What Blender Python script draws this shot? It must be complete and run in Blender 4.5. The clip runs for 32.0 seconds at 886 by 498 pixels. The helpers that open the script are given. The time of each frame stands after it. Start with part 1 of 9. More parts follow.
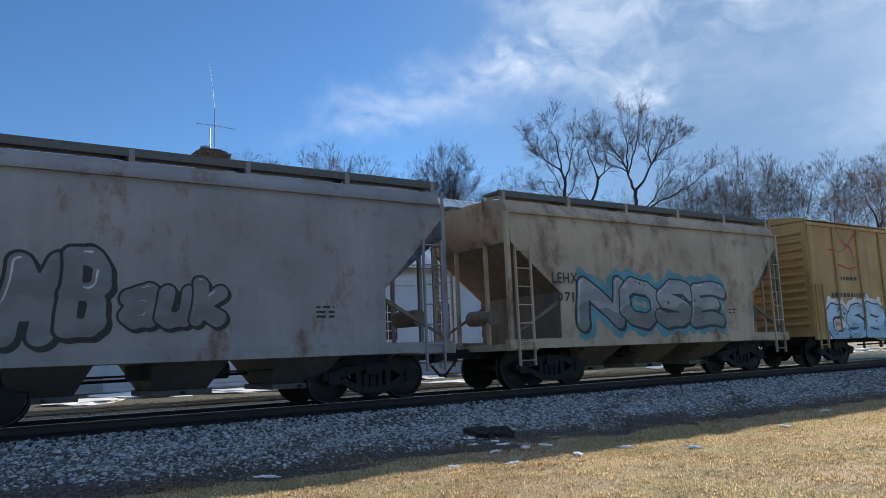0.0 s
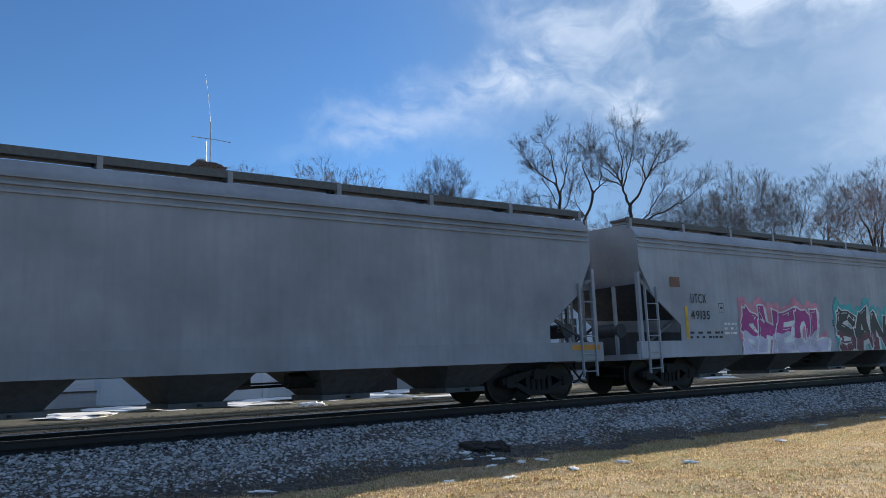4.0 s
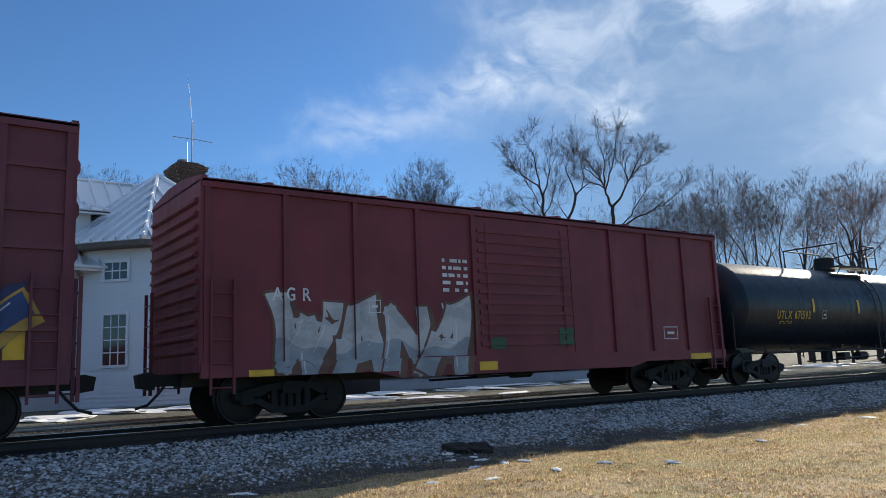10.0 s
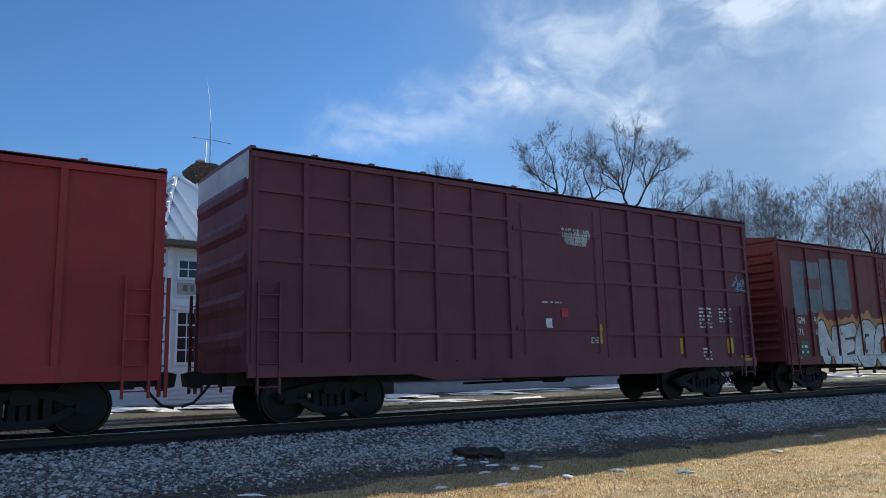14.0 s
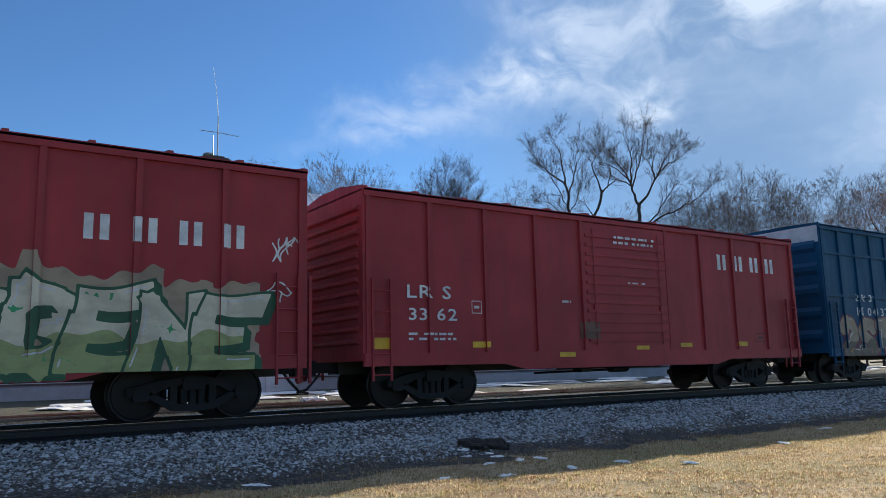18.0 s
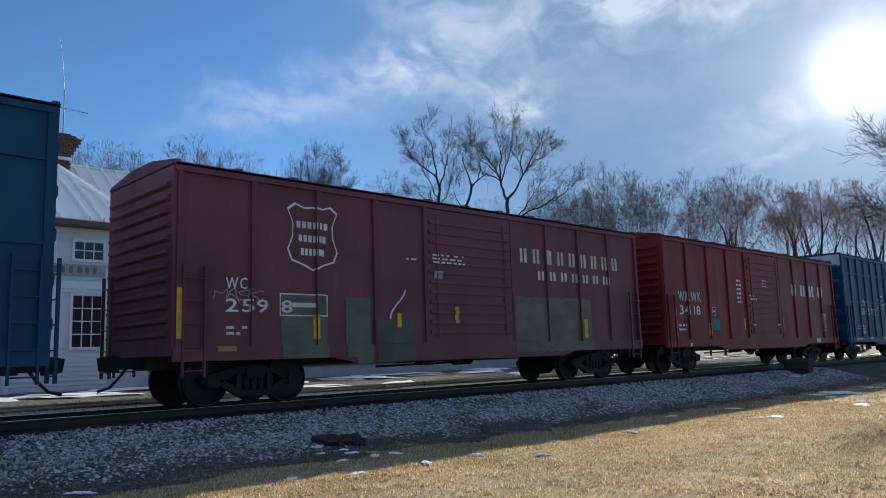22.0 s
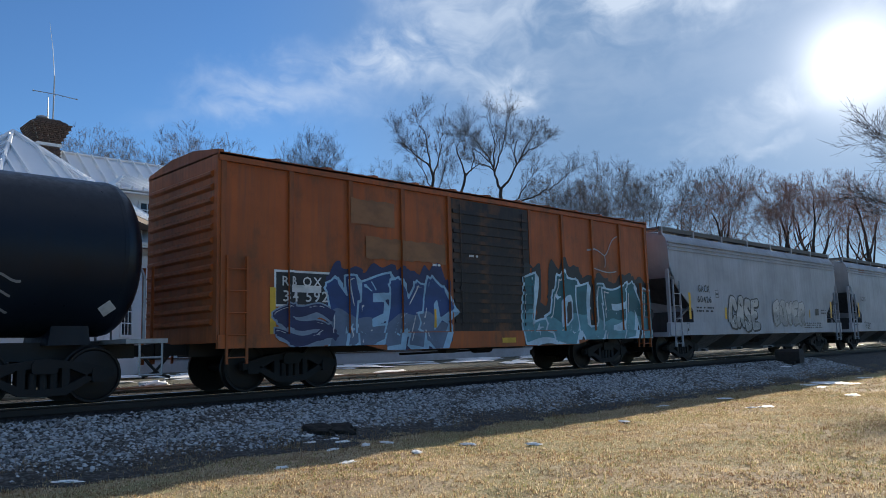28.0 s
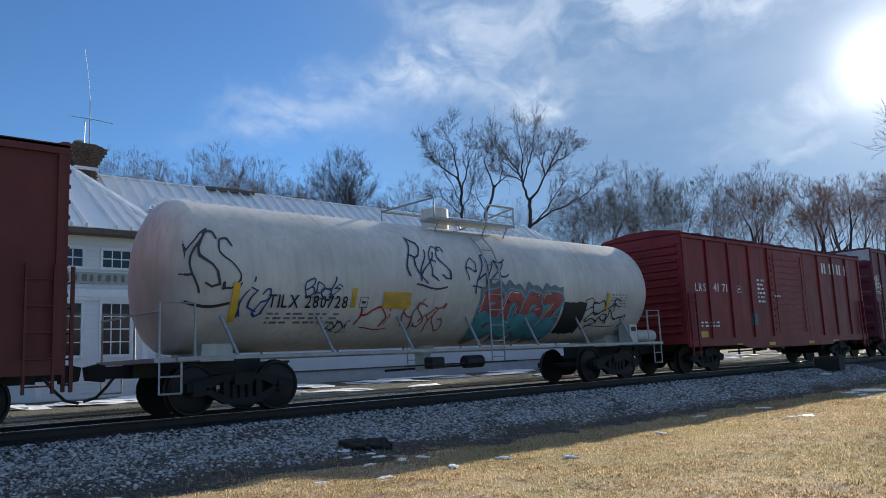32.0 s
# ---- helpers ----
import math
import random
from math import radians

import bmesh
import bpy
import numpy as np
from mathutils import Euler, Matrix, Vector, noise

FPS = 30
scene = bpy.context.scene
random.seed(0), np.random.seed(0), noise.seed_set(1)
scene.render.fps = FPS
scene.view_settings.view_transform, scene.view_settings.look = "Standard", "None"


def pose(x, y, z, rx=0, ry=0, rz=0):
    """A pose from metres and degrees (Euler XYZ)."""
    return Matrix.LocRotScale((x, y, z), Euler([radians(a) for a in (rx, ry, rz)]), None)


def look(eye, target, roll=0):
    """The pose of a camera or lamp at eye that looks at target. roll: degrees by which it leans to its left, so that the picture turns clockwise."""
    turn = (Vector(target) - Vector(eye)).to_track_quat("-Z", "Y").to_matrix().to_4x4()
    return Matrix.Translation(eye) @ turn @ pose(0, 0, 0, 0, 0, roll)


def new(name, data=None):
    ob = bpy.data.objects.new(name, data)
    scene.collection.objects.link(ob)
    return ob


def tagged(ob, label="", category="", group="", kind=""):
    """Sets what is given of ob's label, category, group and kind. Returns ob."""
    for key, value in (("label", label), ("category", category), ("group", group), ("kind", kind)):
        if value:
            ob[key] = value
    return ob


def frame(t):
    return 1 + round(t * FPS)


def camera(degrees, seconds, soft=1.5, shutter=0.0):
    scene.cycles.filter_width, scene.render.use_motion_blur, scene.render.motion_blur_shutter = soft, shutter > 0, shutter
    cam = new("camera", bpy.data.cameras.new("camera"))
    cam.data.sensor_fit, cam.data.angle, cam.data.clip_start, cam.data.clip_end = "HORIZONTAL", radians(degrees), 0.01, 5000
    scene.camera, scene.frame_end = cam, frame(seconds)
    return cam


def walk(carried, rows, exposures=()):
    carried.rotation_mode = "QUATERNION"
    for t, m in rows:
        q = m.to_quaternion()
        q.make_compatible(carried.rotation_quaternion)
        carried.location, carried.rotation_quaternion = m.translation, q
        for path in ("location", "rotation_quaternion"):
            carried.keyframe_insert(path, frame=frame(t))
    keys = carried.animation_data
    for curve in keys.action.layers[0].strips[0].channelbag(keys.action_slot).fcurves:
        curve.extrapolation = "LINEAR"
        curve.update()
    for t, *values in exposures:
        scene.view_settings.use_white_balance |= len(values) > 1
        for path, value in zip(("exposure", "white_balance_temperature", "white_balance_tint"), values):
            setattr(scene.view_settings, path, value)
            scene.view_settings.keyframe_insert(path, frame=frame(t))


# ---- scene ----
cam = camera(60.26, 32.0, soft=0.9)
walk(cam, [
    (0, pose(-0.269, -0.097, 0.858, 97.928, 2.305, -34.216)),
    (0.5, pose(-0.269, -0.084, 0.850, 98.295, 2.026, -34.004)),
    (1, pose(-0.265, -0.081, 0.845, 98.548, 1.791, -34.009)),
    (1.5, pose(-0.277, -0.089, 0.848, 98.595, 2.014, -34.055)),
    (2, pose(-0.282, -0.108, 0.850, 98.692, 2.109, -34.023)),
    (2.5, pose(-0.260, -0.096, 0.841, 98.847, 2.261, -34.061)),
    (3, pose(-0.261, -0.075, 0.853, 98.931, 2.090, -34.302)),
    (3.5, pose(-0.292, -0.098, 0.860, 98.992, 2.159, -34.435)),
    (5.5, pose(-0.277, -0.100, 0.851, 98.766, 2.286, -35.110)),
    (6, pose(-0.242, -0.067, 0.844, 98.891, 2.372, -35.080)),
    (6.5, pose(-0.265, -0.057, 0.849, 98.944, 2.365, -35.021)),
    (7, pose(-0.271, -0.074, 0.859, 99.037, 2.457, -35.053)),
    (7.5, pose(-0.274, -0.070, 0.850, 99.129, 2.428, -35.299)),
    (8, pose(-0.275, -0.076, 0.857, 99.127, 2.454, -35.434)),
    (8.5, pose(-0.291, -0.037, 0.869, 99.049, 2.239, -35.589)),
    (9, pose(-0.265, -0.062, 0.852, 99.089, 2.575, -35.525)),
    (9.5, pose(-0.269, -0.066, 0.852, 99.031, 2.432, -35.763)),
    (10, pose(-0.267, -0.066, 0.851, 99.012, 2.335, -35.869)),
    (10.5, pose(-0.295, -0.072, 0.865, 99.048, 2.218, -35.951)),
    (11, pose(-0.273, -0.119, 0.852, 99.160, 2.516, -35.770)),
    (11.5, pose(-0.240, -0.041, 0.853, 99.340, 2.773, -35.539)),
    (12, pose(-0.231, -0.042, 0.856, 99.396, 2.470, -34.831)),
    (12.5, pose(-0.243, -0.081, 0.847, 99.332, 1.993, -34.488)),
    (13, pose(-0.233, -0.083, 0.855, 99.090, 1.514, -34.568)),
    (13.5, pose(-0.199, -0.065, 0.859, 99.297, 1.421, -34.692)),
    (15.5, pose(-0.158, -0.059, 0.845, 99.160, 1.376, -34.753)),
    (16, pose(-0.122, -0.044, 0.830, 98.561, 1.167, -34.025)),
    (16.5, pose(-0.123, -0.045, 0.841, 98.443, 1.232, -33.581)),
    (17, pose(-0.152, -0.036, 0.856, 98.415, 1.092, -33.422)),
    (17.5, pose(-0.137, -0.077, 0.850, 98.703, 1.407, -33.368)),
    (18, pose(-0.111, -0.069, 0.827, 98.795, 1.339, -34.087)),
    (18.5, pose(-0.034, -0.055, 0.816, 98.805, 1.111, -34.888)),
    (19, pose(0.019, -0.019, 0.792, 98.553, 1.043, -35.770)),
    (19.5, pose(0.098, 0.040, 0.771, 97.787, 0.940, -37.425)),
    (20, pose(0.143, 0.096, 0.769, 97.233, 0.709, -39.624)),
    (20.5, pose(0.165, 0.125, 0.839, 97.365, 0.853, -42.124)),
    (21, pose(0.201, 0.098, 0.853, 97.830, 1.004, -44.553)),
    (21.5, pose(0.279, 0.088, 0.856, 97.893, 1.295, -44.840)),
    (22, pose(0.329, 0.110, 0.850, 97.914, 1.717, -43.681)),
    (22.5, pose(0.325, 0.108, 0.874, 98.132, 1.815, -42.925)),
    (23, pose(0.320, 0.117, 0.889, 98.275, 1.546, -42.928)),
    (23.5, pose(0.353, 0.137, 0.860, 98.260, 1.143, -43.866)),
    (24, pose(0.373, 0.115, 0.855, 98.233, 1.311, -44.353)),
    (24.5, pose(0.340, 0.096, 0.857, 98.293, 1.379, -44.222)),
    (26.5, pose(0.354, 0.122, 0.857, 98.191, 1.320, -44.854)),
    (27, pose(0.372, 0.143, 0.847, 97.673, 1.533, -44.655)),
    (27.5, pose(0.395, 0.159, 0.842, 97.374, 1.531, -44.486)),
    (28, pose(0.408, 0.157, 0.843, 97.117, 1.529, -44.197)),
    (28.5, pose(0.409, 0.153, 0.846, 96.756, 1.816, -43.829)),
    (29, pose(0.398, 0.169, 0.881, 96.698, 1.881, -43.492)),
    (29.5, pose(0.410, 0.169, 0.849, 96.869, 2.552, -42.863)),
    (30, pose(0.400, 0.170, 0.866, 97.120, 2.654, -42.274)),
    (30.5, pose(0.382, 0.156, 0.845, 97.764, 2.665, -41.965)),
    (31, pose(0.361, 0.146, 0.839, 98.150, 2.623, -41.686)),
    (31.5, pose(0.330, 0.136, 0.869, 98.195, 2.274, -41.788)),
    (32, pose(0.332, 0.117, 0.864, 98.141, 2.499, -41.820)),
], exposures=[(0, 0.55), (4, 0.5), (8, 0.48), (12, 0.5), (15, 0.54), (17.5, 0.57), (20, 0.47), (24, 0.37), (28, 0.37), (32, 0.43)])

# ---- the light: a low winter sun beyond the train, thin cirrus on a blue sky ----
SUN_AZ, SUN_EL = 73.9, 17.7
sun_dir = Vector((math.sin(radians(SUN_AZ)) * math.cos(radians(SUN_EL)), math.cos(radians(SUN_AZ)) * math.cos(radians(SUN_EL)), math.sin(radians(SUN_EL))))
sun = new("sun", bpy.data.lights.new("sun", "SUN"))
sun.data.energy, sun.data.angle, sun.data.color = 5.0, radians(0.6), (1.0, 0.9, 0.74)
sun.matrix_world = look((0, 0, 0), -sun_dir)

world = bpy.data.worlds.new("sky")
scene.world = world
world.use_nodes = True


def graph(tree):
    """Shorthand for building node trees: n(type, **settings), l(out, in)."""
    tree.nodes.clear()

    def n(kind, **kw):
        node = tree.nodes.new(kind)
        for k, v in kw.items():
            if k in node.inputs:
                node.inputs[k].default_value = v
            else:
                setattr(node, k, v)
        return node

    def l(a, b):
        tree.links.new(a, b)
    return n, l


def sky_world():
    n, l = graph(world.node_tree)
    sky = n("ShaderNodeTexSky", sky_type="NISHITA", sun_disc=False, sun_elevation=radians(SUN_EL), sun_rotation=radians(SUN_AZ), air_density=1.0, dust_density=0.1, ozone_density=2.5)
    co = n("ShaderNodeTexCoord")
    sep = n("ShaderNodeSeparateXYZ")
    l(co.outputs["Generated"], sep.inputs[0])
    # overhead fill cloud: a flat layer high above, seen in perspective
    up = n("ShaderNodeMath", operation="MAXIMUM")
    l(sep.outputs["Z"], up.inputs[0]); up.inputs[1].default_value = 0.03
    dx = n("ShaderNodeMath", operation="DIVIDE"); l(sep.outputs["X"], dx.inputs[0]); l(up.outputs[0], dx.inputs[1])
    dy = n("ShaderNodeMath", operation="DIVIDE"); l(sep.outputs["Y"], dy.inputs[0]); l(up.outputs[0], dy.inputs[1])
    flat = n("ShaderNodeCombineXYZ"); l(dx.outputs[0], flat.inputs[0]); l(dy.outputs[0], flat.inputs[1])
    mp = n("ShaderNodeMapping"); l(flat.outputs[0], mp.inputs["Vector"])
    mp.inputs["Rotation"].default_value = (0, 0, radians(CLOUD_TURN)); mp.inputs["Scale"].default_value = (1.0, 0.75, 1)
    warp = n("ShaderNodeTexNoise", Scale=2.2, Detail=4.0, Roughness=0.55); l(flat.outputs[0], warp.inputs["Vector"])
    wsc = n("ShaderNodeVectorMath", operation="SCALE"); l(warp.outputs["Color"], wsc.inputs[0]); wsc.inputs["Scale"].default_value = 0.4
    wad = n("ShaderNodeVectorMath", operation="ADD"); l(mp.outputs[0], wad.inputs[0]); l(wsc.outputs[0], wad.inputs[1])
    fine = n("ShaderNodeTexNoise", Scale=3.6, Detail=9.0, Roughness=0.62, Distortion=0.3); l(wad.outputs[0], fine.inputs["Vector"])
    rf = n("ShaderNodeMapRange", interpolation_type="SMOOTHSTEP"); l(fine.outputs[0], rf.inputs[0])
    rf.inputs[1].default_value, rf.inputs[2].default_value = 0.3, 0.72
    # bearing and height over the horizon, in tens of degrees
    az = n("ShaderNodeMath", operation="ARCTAN2"); l(sep.outputs["X"], az.inputs[0]); l(sep.outputs["Y"], az.inputs[1])
    el = n("ShaderNodeMath", operation="ARCSINE"); l(sep.outputs["Z"], el.inputs[0])
    pol = n("ShaderNodeCombineXYZ"); l(az.outputs[0], pol.inputs[0]); l(el.outputs[0], pol.inputs[1])
    ten = n("ShaderNodeVectorMath", operation="SCALE"); l(pol.outputs[0], ten.inputs[0]); ten.inputs["Scale"].default_value = 18 / math.pi
    wisp = n("ShaderNodeMapping"); l(ten.outputs[0], wisp.inputs["Vector"])
    wisp.inputs["Rotation"].default_value = (0, 0, radians(-24)); wisp.inputs["Scale"].default_value = (0.75, 1.7, 1)
    curl = n("ShaderNodeTexNoise", Scale=1.1, Detail=3.0, Roughness=0.55); l(ten.outputs[0], curl.inputs["Vector"])
    csc = n("ShaderNodeVectorMath", operation="SCALE"); l(curl.outputs["Color"], csc.inputs[0]); csc.inputs["Scale"].default_value = 1.0
    cad = n("ShaderNodeVectorMath", operation="ADD"); l(wisp.outputs[0], cad.inputs[0]); l(csc.outputs[0], cad.inputs[1])
    thread = n("ShaderNodeTexNoise", Scale=2.3, Detail=8.0, Roughness=0.56, Distortion=0.25); l(cad.outputs[0], thread.inputs["Vector"])
    rt = n("ShaderNodeMapRange", interpolation_type="SMOOTHSTEP"); l(thread.outputs[0], rt.inputs[0])
    rt.inputs[1].default_value, rt.inputs[2].default_value = 0.26, 0.74
    # where the cirrus lies: soft wisps with ragged rims
    rag = n("ShaderNodeTexNoise", Scale=2.6, Detail=5.0, Roughness=0.6); l(ten.outputs[0], rag.inputs["Vector"])
    wob = n("ShaderNodeVectorMath", operation="SCALE"); l(rag.outputs["Color"], wob.inputs[0]); wob.inputs["Scale"].default_value = 0.5
    fw = n("ShaderNodeVectorMath", operation="ADD"); l(ten.outputs[0], fw.inputs[0]); l(wob.outputs[0], fw.inputs[1])
    total = None
    for u, v, su, sv, turn, gain in CLOUDS:
        m2 = n("ShaderNodeMapping", vector_type="TEXTURE"); l(fw.outputs[0], m2.inputs["Vector"])
        m2.inputs["Location"].default_value = (u / 10 + 0.25, v / 10 + 0.25, 0.25)
        m2.inputs["Rotation"].default_value = (0, 0, radians(turn)); m2.inputs["Scale"].default_value = (su / 10, sv / 10, 1)
        ln = n("ShaderNodeVectorMath", operation="LENGTH"); l(m2.outputs[0], ln.inputs[0])
        fall = n("ShaderNodeMapRange", interpolation_type="SMOOTHSTEP"); l(ln.outputs["Value"], fall.inputs[0])
        fall.inputs[1].default_value, fall.inputs[2].default_value, fall.inputs[3].default_value, fall.inputs[4].default_value = 0.0, 1.0, gain, 0.0
        if total is None:
            total = fall.outputs[0]
        else:
            ad = n("ShaderNodeMath", operation="ADD"); l(total, ad.inputs[0]); l(fall.outputs[0], ad.inputs[1]); total = ad.outputs[0]
    low = n("ShaderNodeMath", operation="MULTIPLY"); l(total, low.inputs[0]); l(rt.outputs[0], low.inputs[1])
    # unseen thin cloud towards the zenith, added to brighten the shaded sides
    over = n("ShaderNodeMapRange", interpolation_type="SMOOTHSTEP"); l(el.outputs[0], over.inputs[0])
    over.inputs[1].default_value, over.inputs[2].default_value, over.inputs[3].default_value, over.inputs[4].default_value = radians(25), radians(58), 0.0, OVERHEAD_FILL
    high = n("ShaderNodeMath", operation="MULTIPLY"); l(over.outputs[0], high.inputs[0]); l(rf.outputs[0], high.inputs[1])
    mul = n("ShaderNodeMath", operation="ADD", use_clamp=True); l(low.outputs[0], mul.inputs[0]); l(high.outputs[0], mul.inputs[1])
    # the veil and glare round the sun
    dot = n("ShaderNodeVectorMath", operation="DOT_PRODUCT"); l(co.outputs["Generated"], dot.inputs[0]); dot.inputs[1].default_value = sun_dir
    mx = n("ShaderNodeMath", operation="MAXIMUM"); l(dot.outputs["Value"], mx.inputs[0]); mx.inputs[1].default_value = 0.0

    def glow(power, gain):
        p = n("ShaderNodeMath", operation="POWER"); l(mx.outputs[0], p.inputs[0]); p.inputs[1].default_value = power
        g = n("ShaderNodeMath", operation="MULTIPLY"); l(p.outputs[0], g.inputs[0]); g.inputs[1].default_value = gain
        return g
    g1, g2, g3 = glow(26, 0.02), glow(120, 0.2), glow(900, 0.9)
    s1 = n("ShaderNodeMath", operation="ADD"); l(g1.outputs[0], s1.inputs[0]); l(g2.outputs[0], s1.inputs[1])
    s2 = n("ShaderNodeMath", operation="ADD"); l(s1.outputs[0], s2.inputs[0]); l(g3.outputs[0], s2.inputs[1])
    # cloud light: brighter towards the sun
    cb = n("ShaderNodeMapRange"); l(mx.outputs[0], cb.inputs[0]); cb.inputs[1].default_value, cb.inputs[2].default_value, cb.inputs[3].default_value, cb.inputs[4].default_value = -0.6, 1.0, 0.54, 0.74
    skyb = n("ShaderNodeBackground"); l(sky.outputs[0], skyb.inputs[0]); skyb.inputs[1].default_value = SKY
    tint = n("ShaderNodeMixRGB", blend_type="MULTIPLY"); tint.inputs[0].default_value = 1.0
    l(sky.outputs[0], tint.inputs[1]); tint.inputs[2].default_value = SKY_TINT
    l(tint.outputs[0], skyb.inputs[0])
    # a thin grey veil of cloud before the sun
    vn = n("ShaderNodeMapRange", interpolation_type="SMOOTHSTEP"); l(mx.outputs[0], vn.inputs[0])
    vn.inputs[1].default_value, vn.inputs[2].default_value, vn.inputs[3].default_value, vn.inputs[4].default_value = 0.72, 0.96, 0.0, 0.85
    veil = n("ShaderNodeBackground"); veil.inputs[0].default_value = (0.195, 0.315, 0.5, 1); veil.inputs[1].default_value = 0.78
    vmix = n("ShaderNodeMixShader"); l(vn.outputs[0], vmix.inputs[0]); l(skyb.outputs[0], vmix.inputs[1]); l(veil.outputs[0], vmix.inputs[2])
    clb = n("ShaderNodeBackground"); clb.inputs[0].default_value = (0.76, 0.87, 1.03, 1); l(cb.outputs[0], clb.inputs[1])
    mix = n("ShaderNodeMixShader"); k = n("ShaderNodeMath", operation="MULTIPLY"); l(mul.outputs[0], k.inputs[0]); k.inputs[1].default_value = 0.8
    l(k.outputs[0], mix.inputs[0]); l(vmix.outputs[0], mix.inputs[1]); l(clb.outputs[0], mix.inputs[2])
    glb = n("ShaderNodeBackground"); glb.inputs[0].default_value = (1.0, 0.95, 0.86, 1); l(s2.outputs[0], glb.inputs[1])
    add = n("ShaderNodeAddShader"); l(mix.outputs[0], add.inputs[0]); l(glb.outputs[0], add.inputs[1])
    out = n("ShaderNodeOutputWorld"); l(add.outputs[0], out.inputs[0])


SKY, SKY_TINT, CLOUD_TURN, OVERHEAD_FILL = 0.093, (0.59, 0.86, 1.17, 1), 20, 1.0
# wisps: bearing and height of the middle, half sizes, turn, density
CLOUDS = [(41.3, 21.3, 6.5, 2.6, 12, 0.75), (38.5, 20.2, 14, 4.2, 12, 0.5), (30.0, 18.9, 7.5, 2.8, 6, 0.62), (49.8, 18.4, 4.6, 2.4, -14, 0.95), (46.5, 20.6, 10, 4.4, -8, 0.5),
          (53, 24.0, 17, 3.6, -4, 0.62), (62, 24.2, 14, 2.8, -8, 1.0), (64.2, 13.6, 8, 1.6, -6, 0.28), (57, 20.5, 18, 8, 0, 0.22), (43.5, 25.4, 8, 2.6, -10, 0.55), (26.0, 16.9, 6, 1.7, 10, 0.28),
          (69, 15.8, 6.5, 2.2, 10, 0.7), (68, 12.9, 4, 1.0, 4, 0.4), (80, 23, 12, 5, -10, 0.8), (50, 32, 24, 6, 0, 0.6)]
sky_world()


# ---- materials ----
MATS = {}


def material(name, build):
    if name not in MATS:
        m = bpy.data.materials.new(name)
        m.use_nodes = True
        n, l = graph(m.node_tree)
        out, bsdf = n("ShaderNodeOutputMaterial"), n("ShaderNodeBsdfPrincipled")
        l(bsdf.outputs[0], out.inputs[0])
        build(n, l, bsdf)
        MATS[name] = m
    return MATS[name]


def noise_to(n, l, coord, scale, detail=4.0, rough=0.55, stretch=(1, 1, 1), shift=(0, 0, 0)):
    mp = n("ShaderNodeMapping")
    mp.inputs["Scale"].default_value = stretch
    mp.inputs["Location"].default_value = shift
    l(coord, mp.inputs[0])
    t = n("ShaderNodeTexNoise", Scale=scale, Detail=detail, Roughness=rough)
    l(mp.outputs[0], t.inputs["Vector"])
    return t.outputs[0]


def ranged(n, l, value, lo, hi, a=0.0, b=1.0):
    r = n("ShaderNodeMapRange")
    l(value, r.inputs[0])
    r.inputs[1].default_value, r.inputs[2].default_value, r.inputs[3].default_value, r.inputs[4].default_value = lo, hi, a, b
    return r.outputs[0]


def mixed(n, l, fac, a, b, blend="MIX"):
    m = n("ShaderNodeMixRGB", blend_type=blend)
    for i, v in enumerate((fac, a, b)):
        if hasattr(v, "is_output"):
            l(v, m.inputs[i])
        elif i == 0:
            m.inputs[0].default_value = v
        else:
            m.inputs[i].default_value = (*v[:3], 1)
    return m.outputs[0]


def bumped(n, l, bsdf, height, strength=0.3, distance=0.01):
    b = n("ShaderNodeBump", Strength=strength, Distance=distance)
    l(height, b.inputs["Height"])
    l(b.outputs[0], bsdf.inputs["Normal"])


def paint(name, color, dirt=(0.09, 0.075, 0.06), amount=0.45, rust=0.0, rough=0.45, streak=1.0):
    """Weathered railcar paint: broad fading, run-down streaks, specks of rust."""
    def build(n, l, bsdf):
        co = n("ShaderNodeTexCoord").outputs["Object"]
        info = n("ShaderNodeObjectInfo")
        broad = noise_to(n, l, co, 0.55, 4, 0.6)
        runs = noise_to(n, l, co, 2.2 * streak, 5, 0.65, (3.2, 3.2, 0.22), (3, 1, 2))
        grain = noise_to(n, l, co, 60, 3, 0.6)
        fade = mixed(n, l, ranged(n, l, broad, 0.3, 0.75), [c * 0.72 for c in color], [min(1, c * 1.22 + 0.002) for c in color])
        d = n("ShaderNodeMath", operation="MULTIPLY")
        l(ranged(n, l, runs, 0.42, 0.8, 0, amount), d.inputs[0]); l(ranged(n, l, broad, 0.25, 0.65, 0.4, 1), d.inputs[1])
        c = mixed(n, l, d.outputs[0], fade, dirt)
        if rust:
            patch = noise_to(n, l, co, 1.4, 7, 0.7, (1, 1, 0.6), (7, 2, 5))
            c = mixed(n, l, ranged(n, l, patch, 0.56 - rust * 0.2, 0.72 - rust * 0.1), c, (0.16, 0.07, 0.03))
        tone = ranged(n, l, info.outputs["Random"], 0, 1, 0.94, 1.06)
        c = mixed(n, l, 1.0, c, tone, "MULTIPLY")
        l(c, bsdf.inputs["Base Color"])
        l(ranged(n, l, runs, 0.3, 0.8, rough - 0.08, rough + 0.25), bsdf.inputs["Roughness"])
        bsdf.inputs["Specular IOR Level"].default_value = 0.22 if max(color) < 0.015 else 0.3
        # pressed sheet: slight dents and a fine grain
        dents = noise_to(n, l, co, 1.6, 3, 0.5)
        high = n("ShaderNodeMath", operation="ADD")
        l(dents, high.inputs[0]); l(ranged(n, l, grain, 0, 1, 0, 0.05), high.inputs[1])
        bumped(n, l, bsdf, high.outputs[0], 0.35, 0.03)
    return material(name, build)


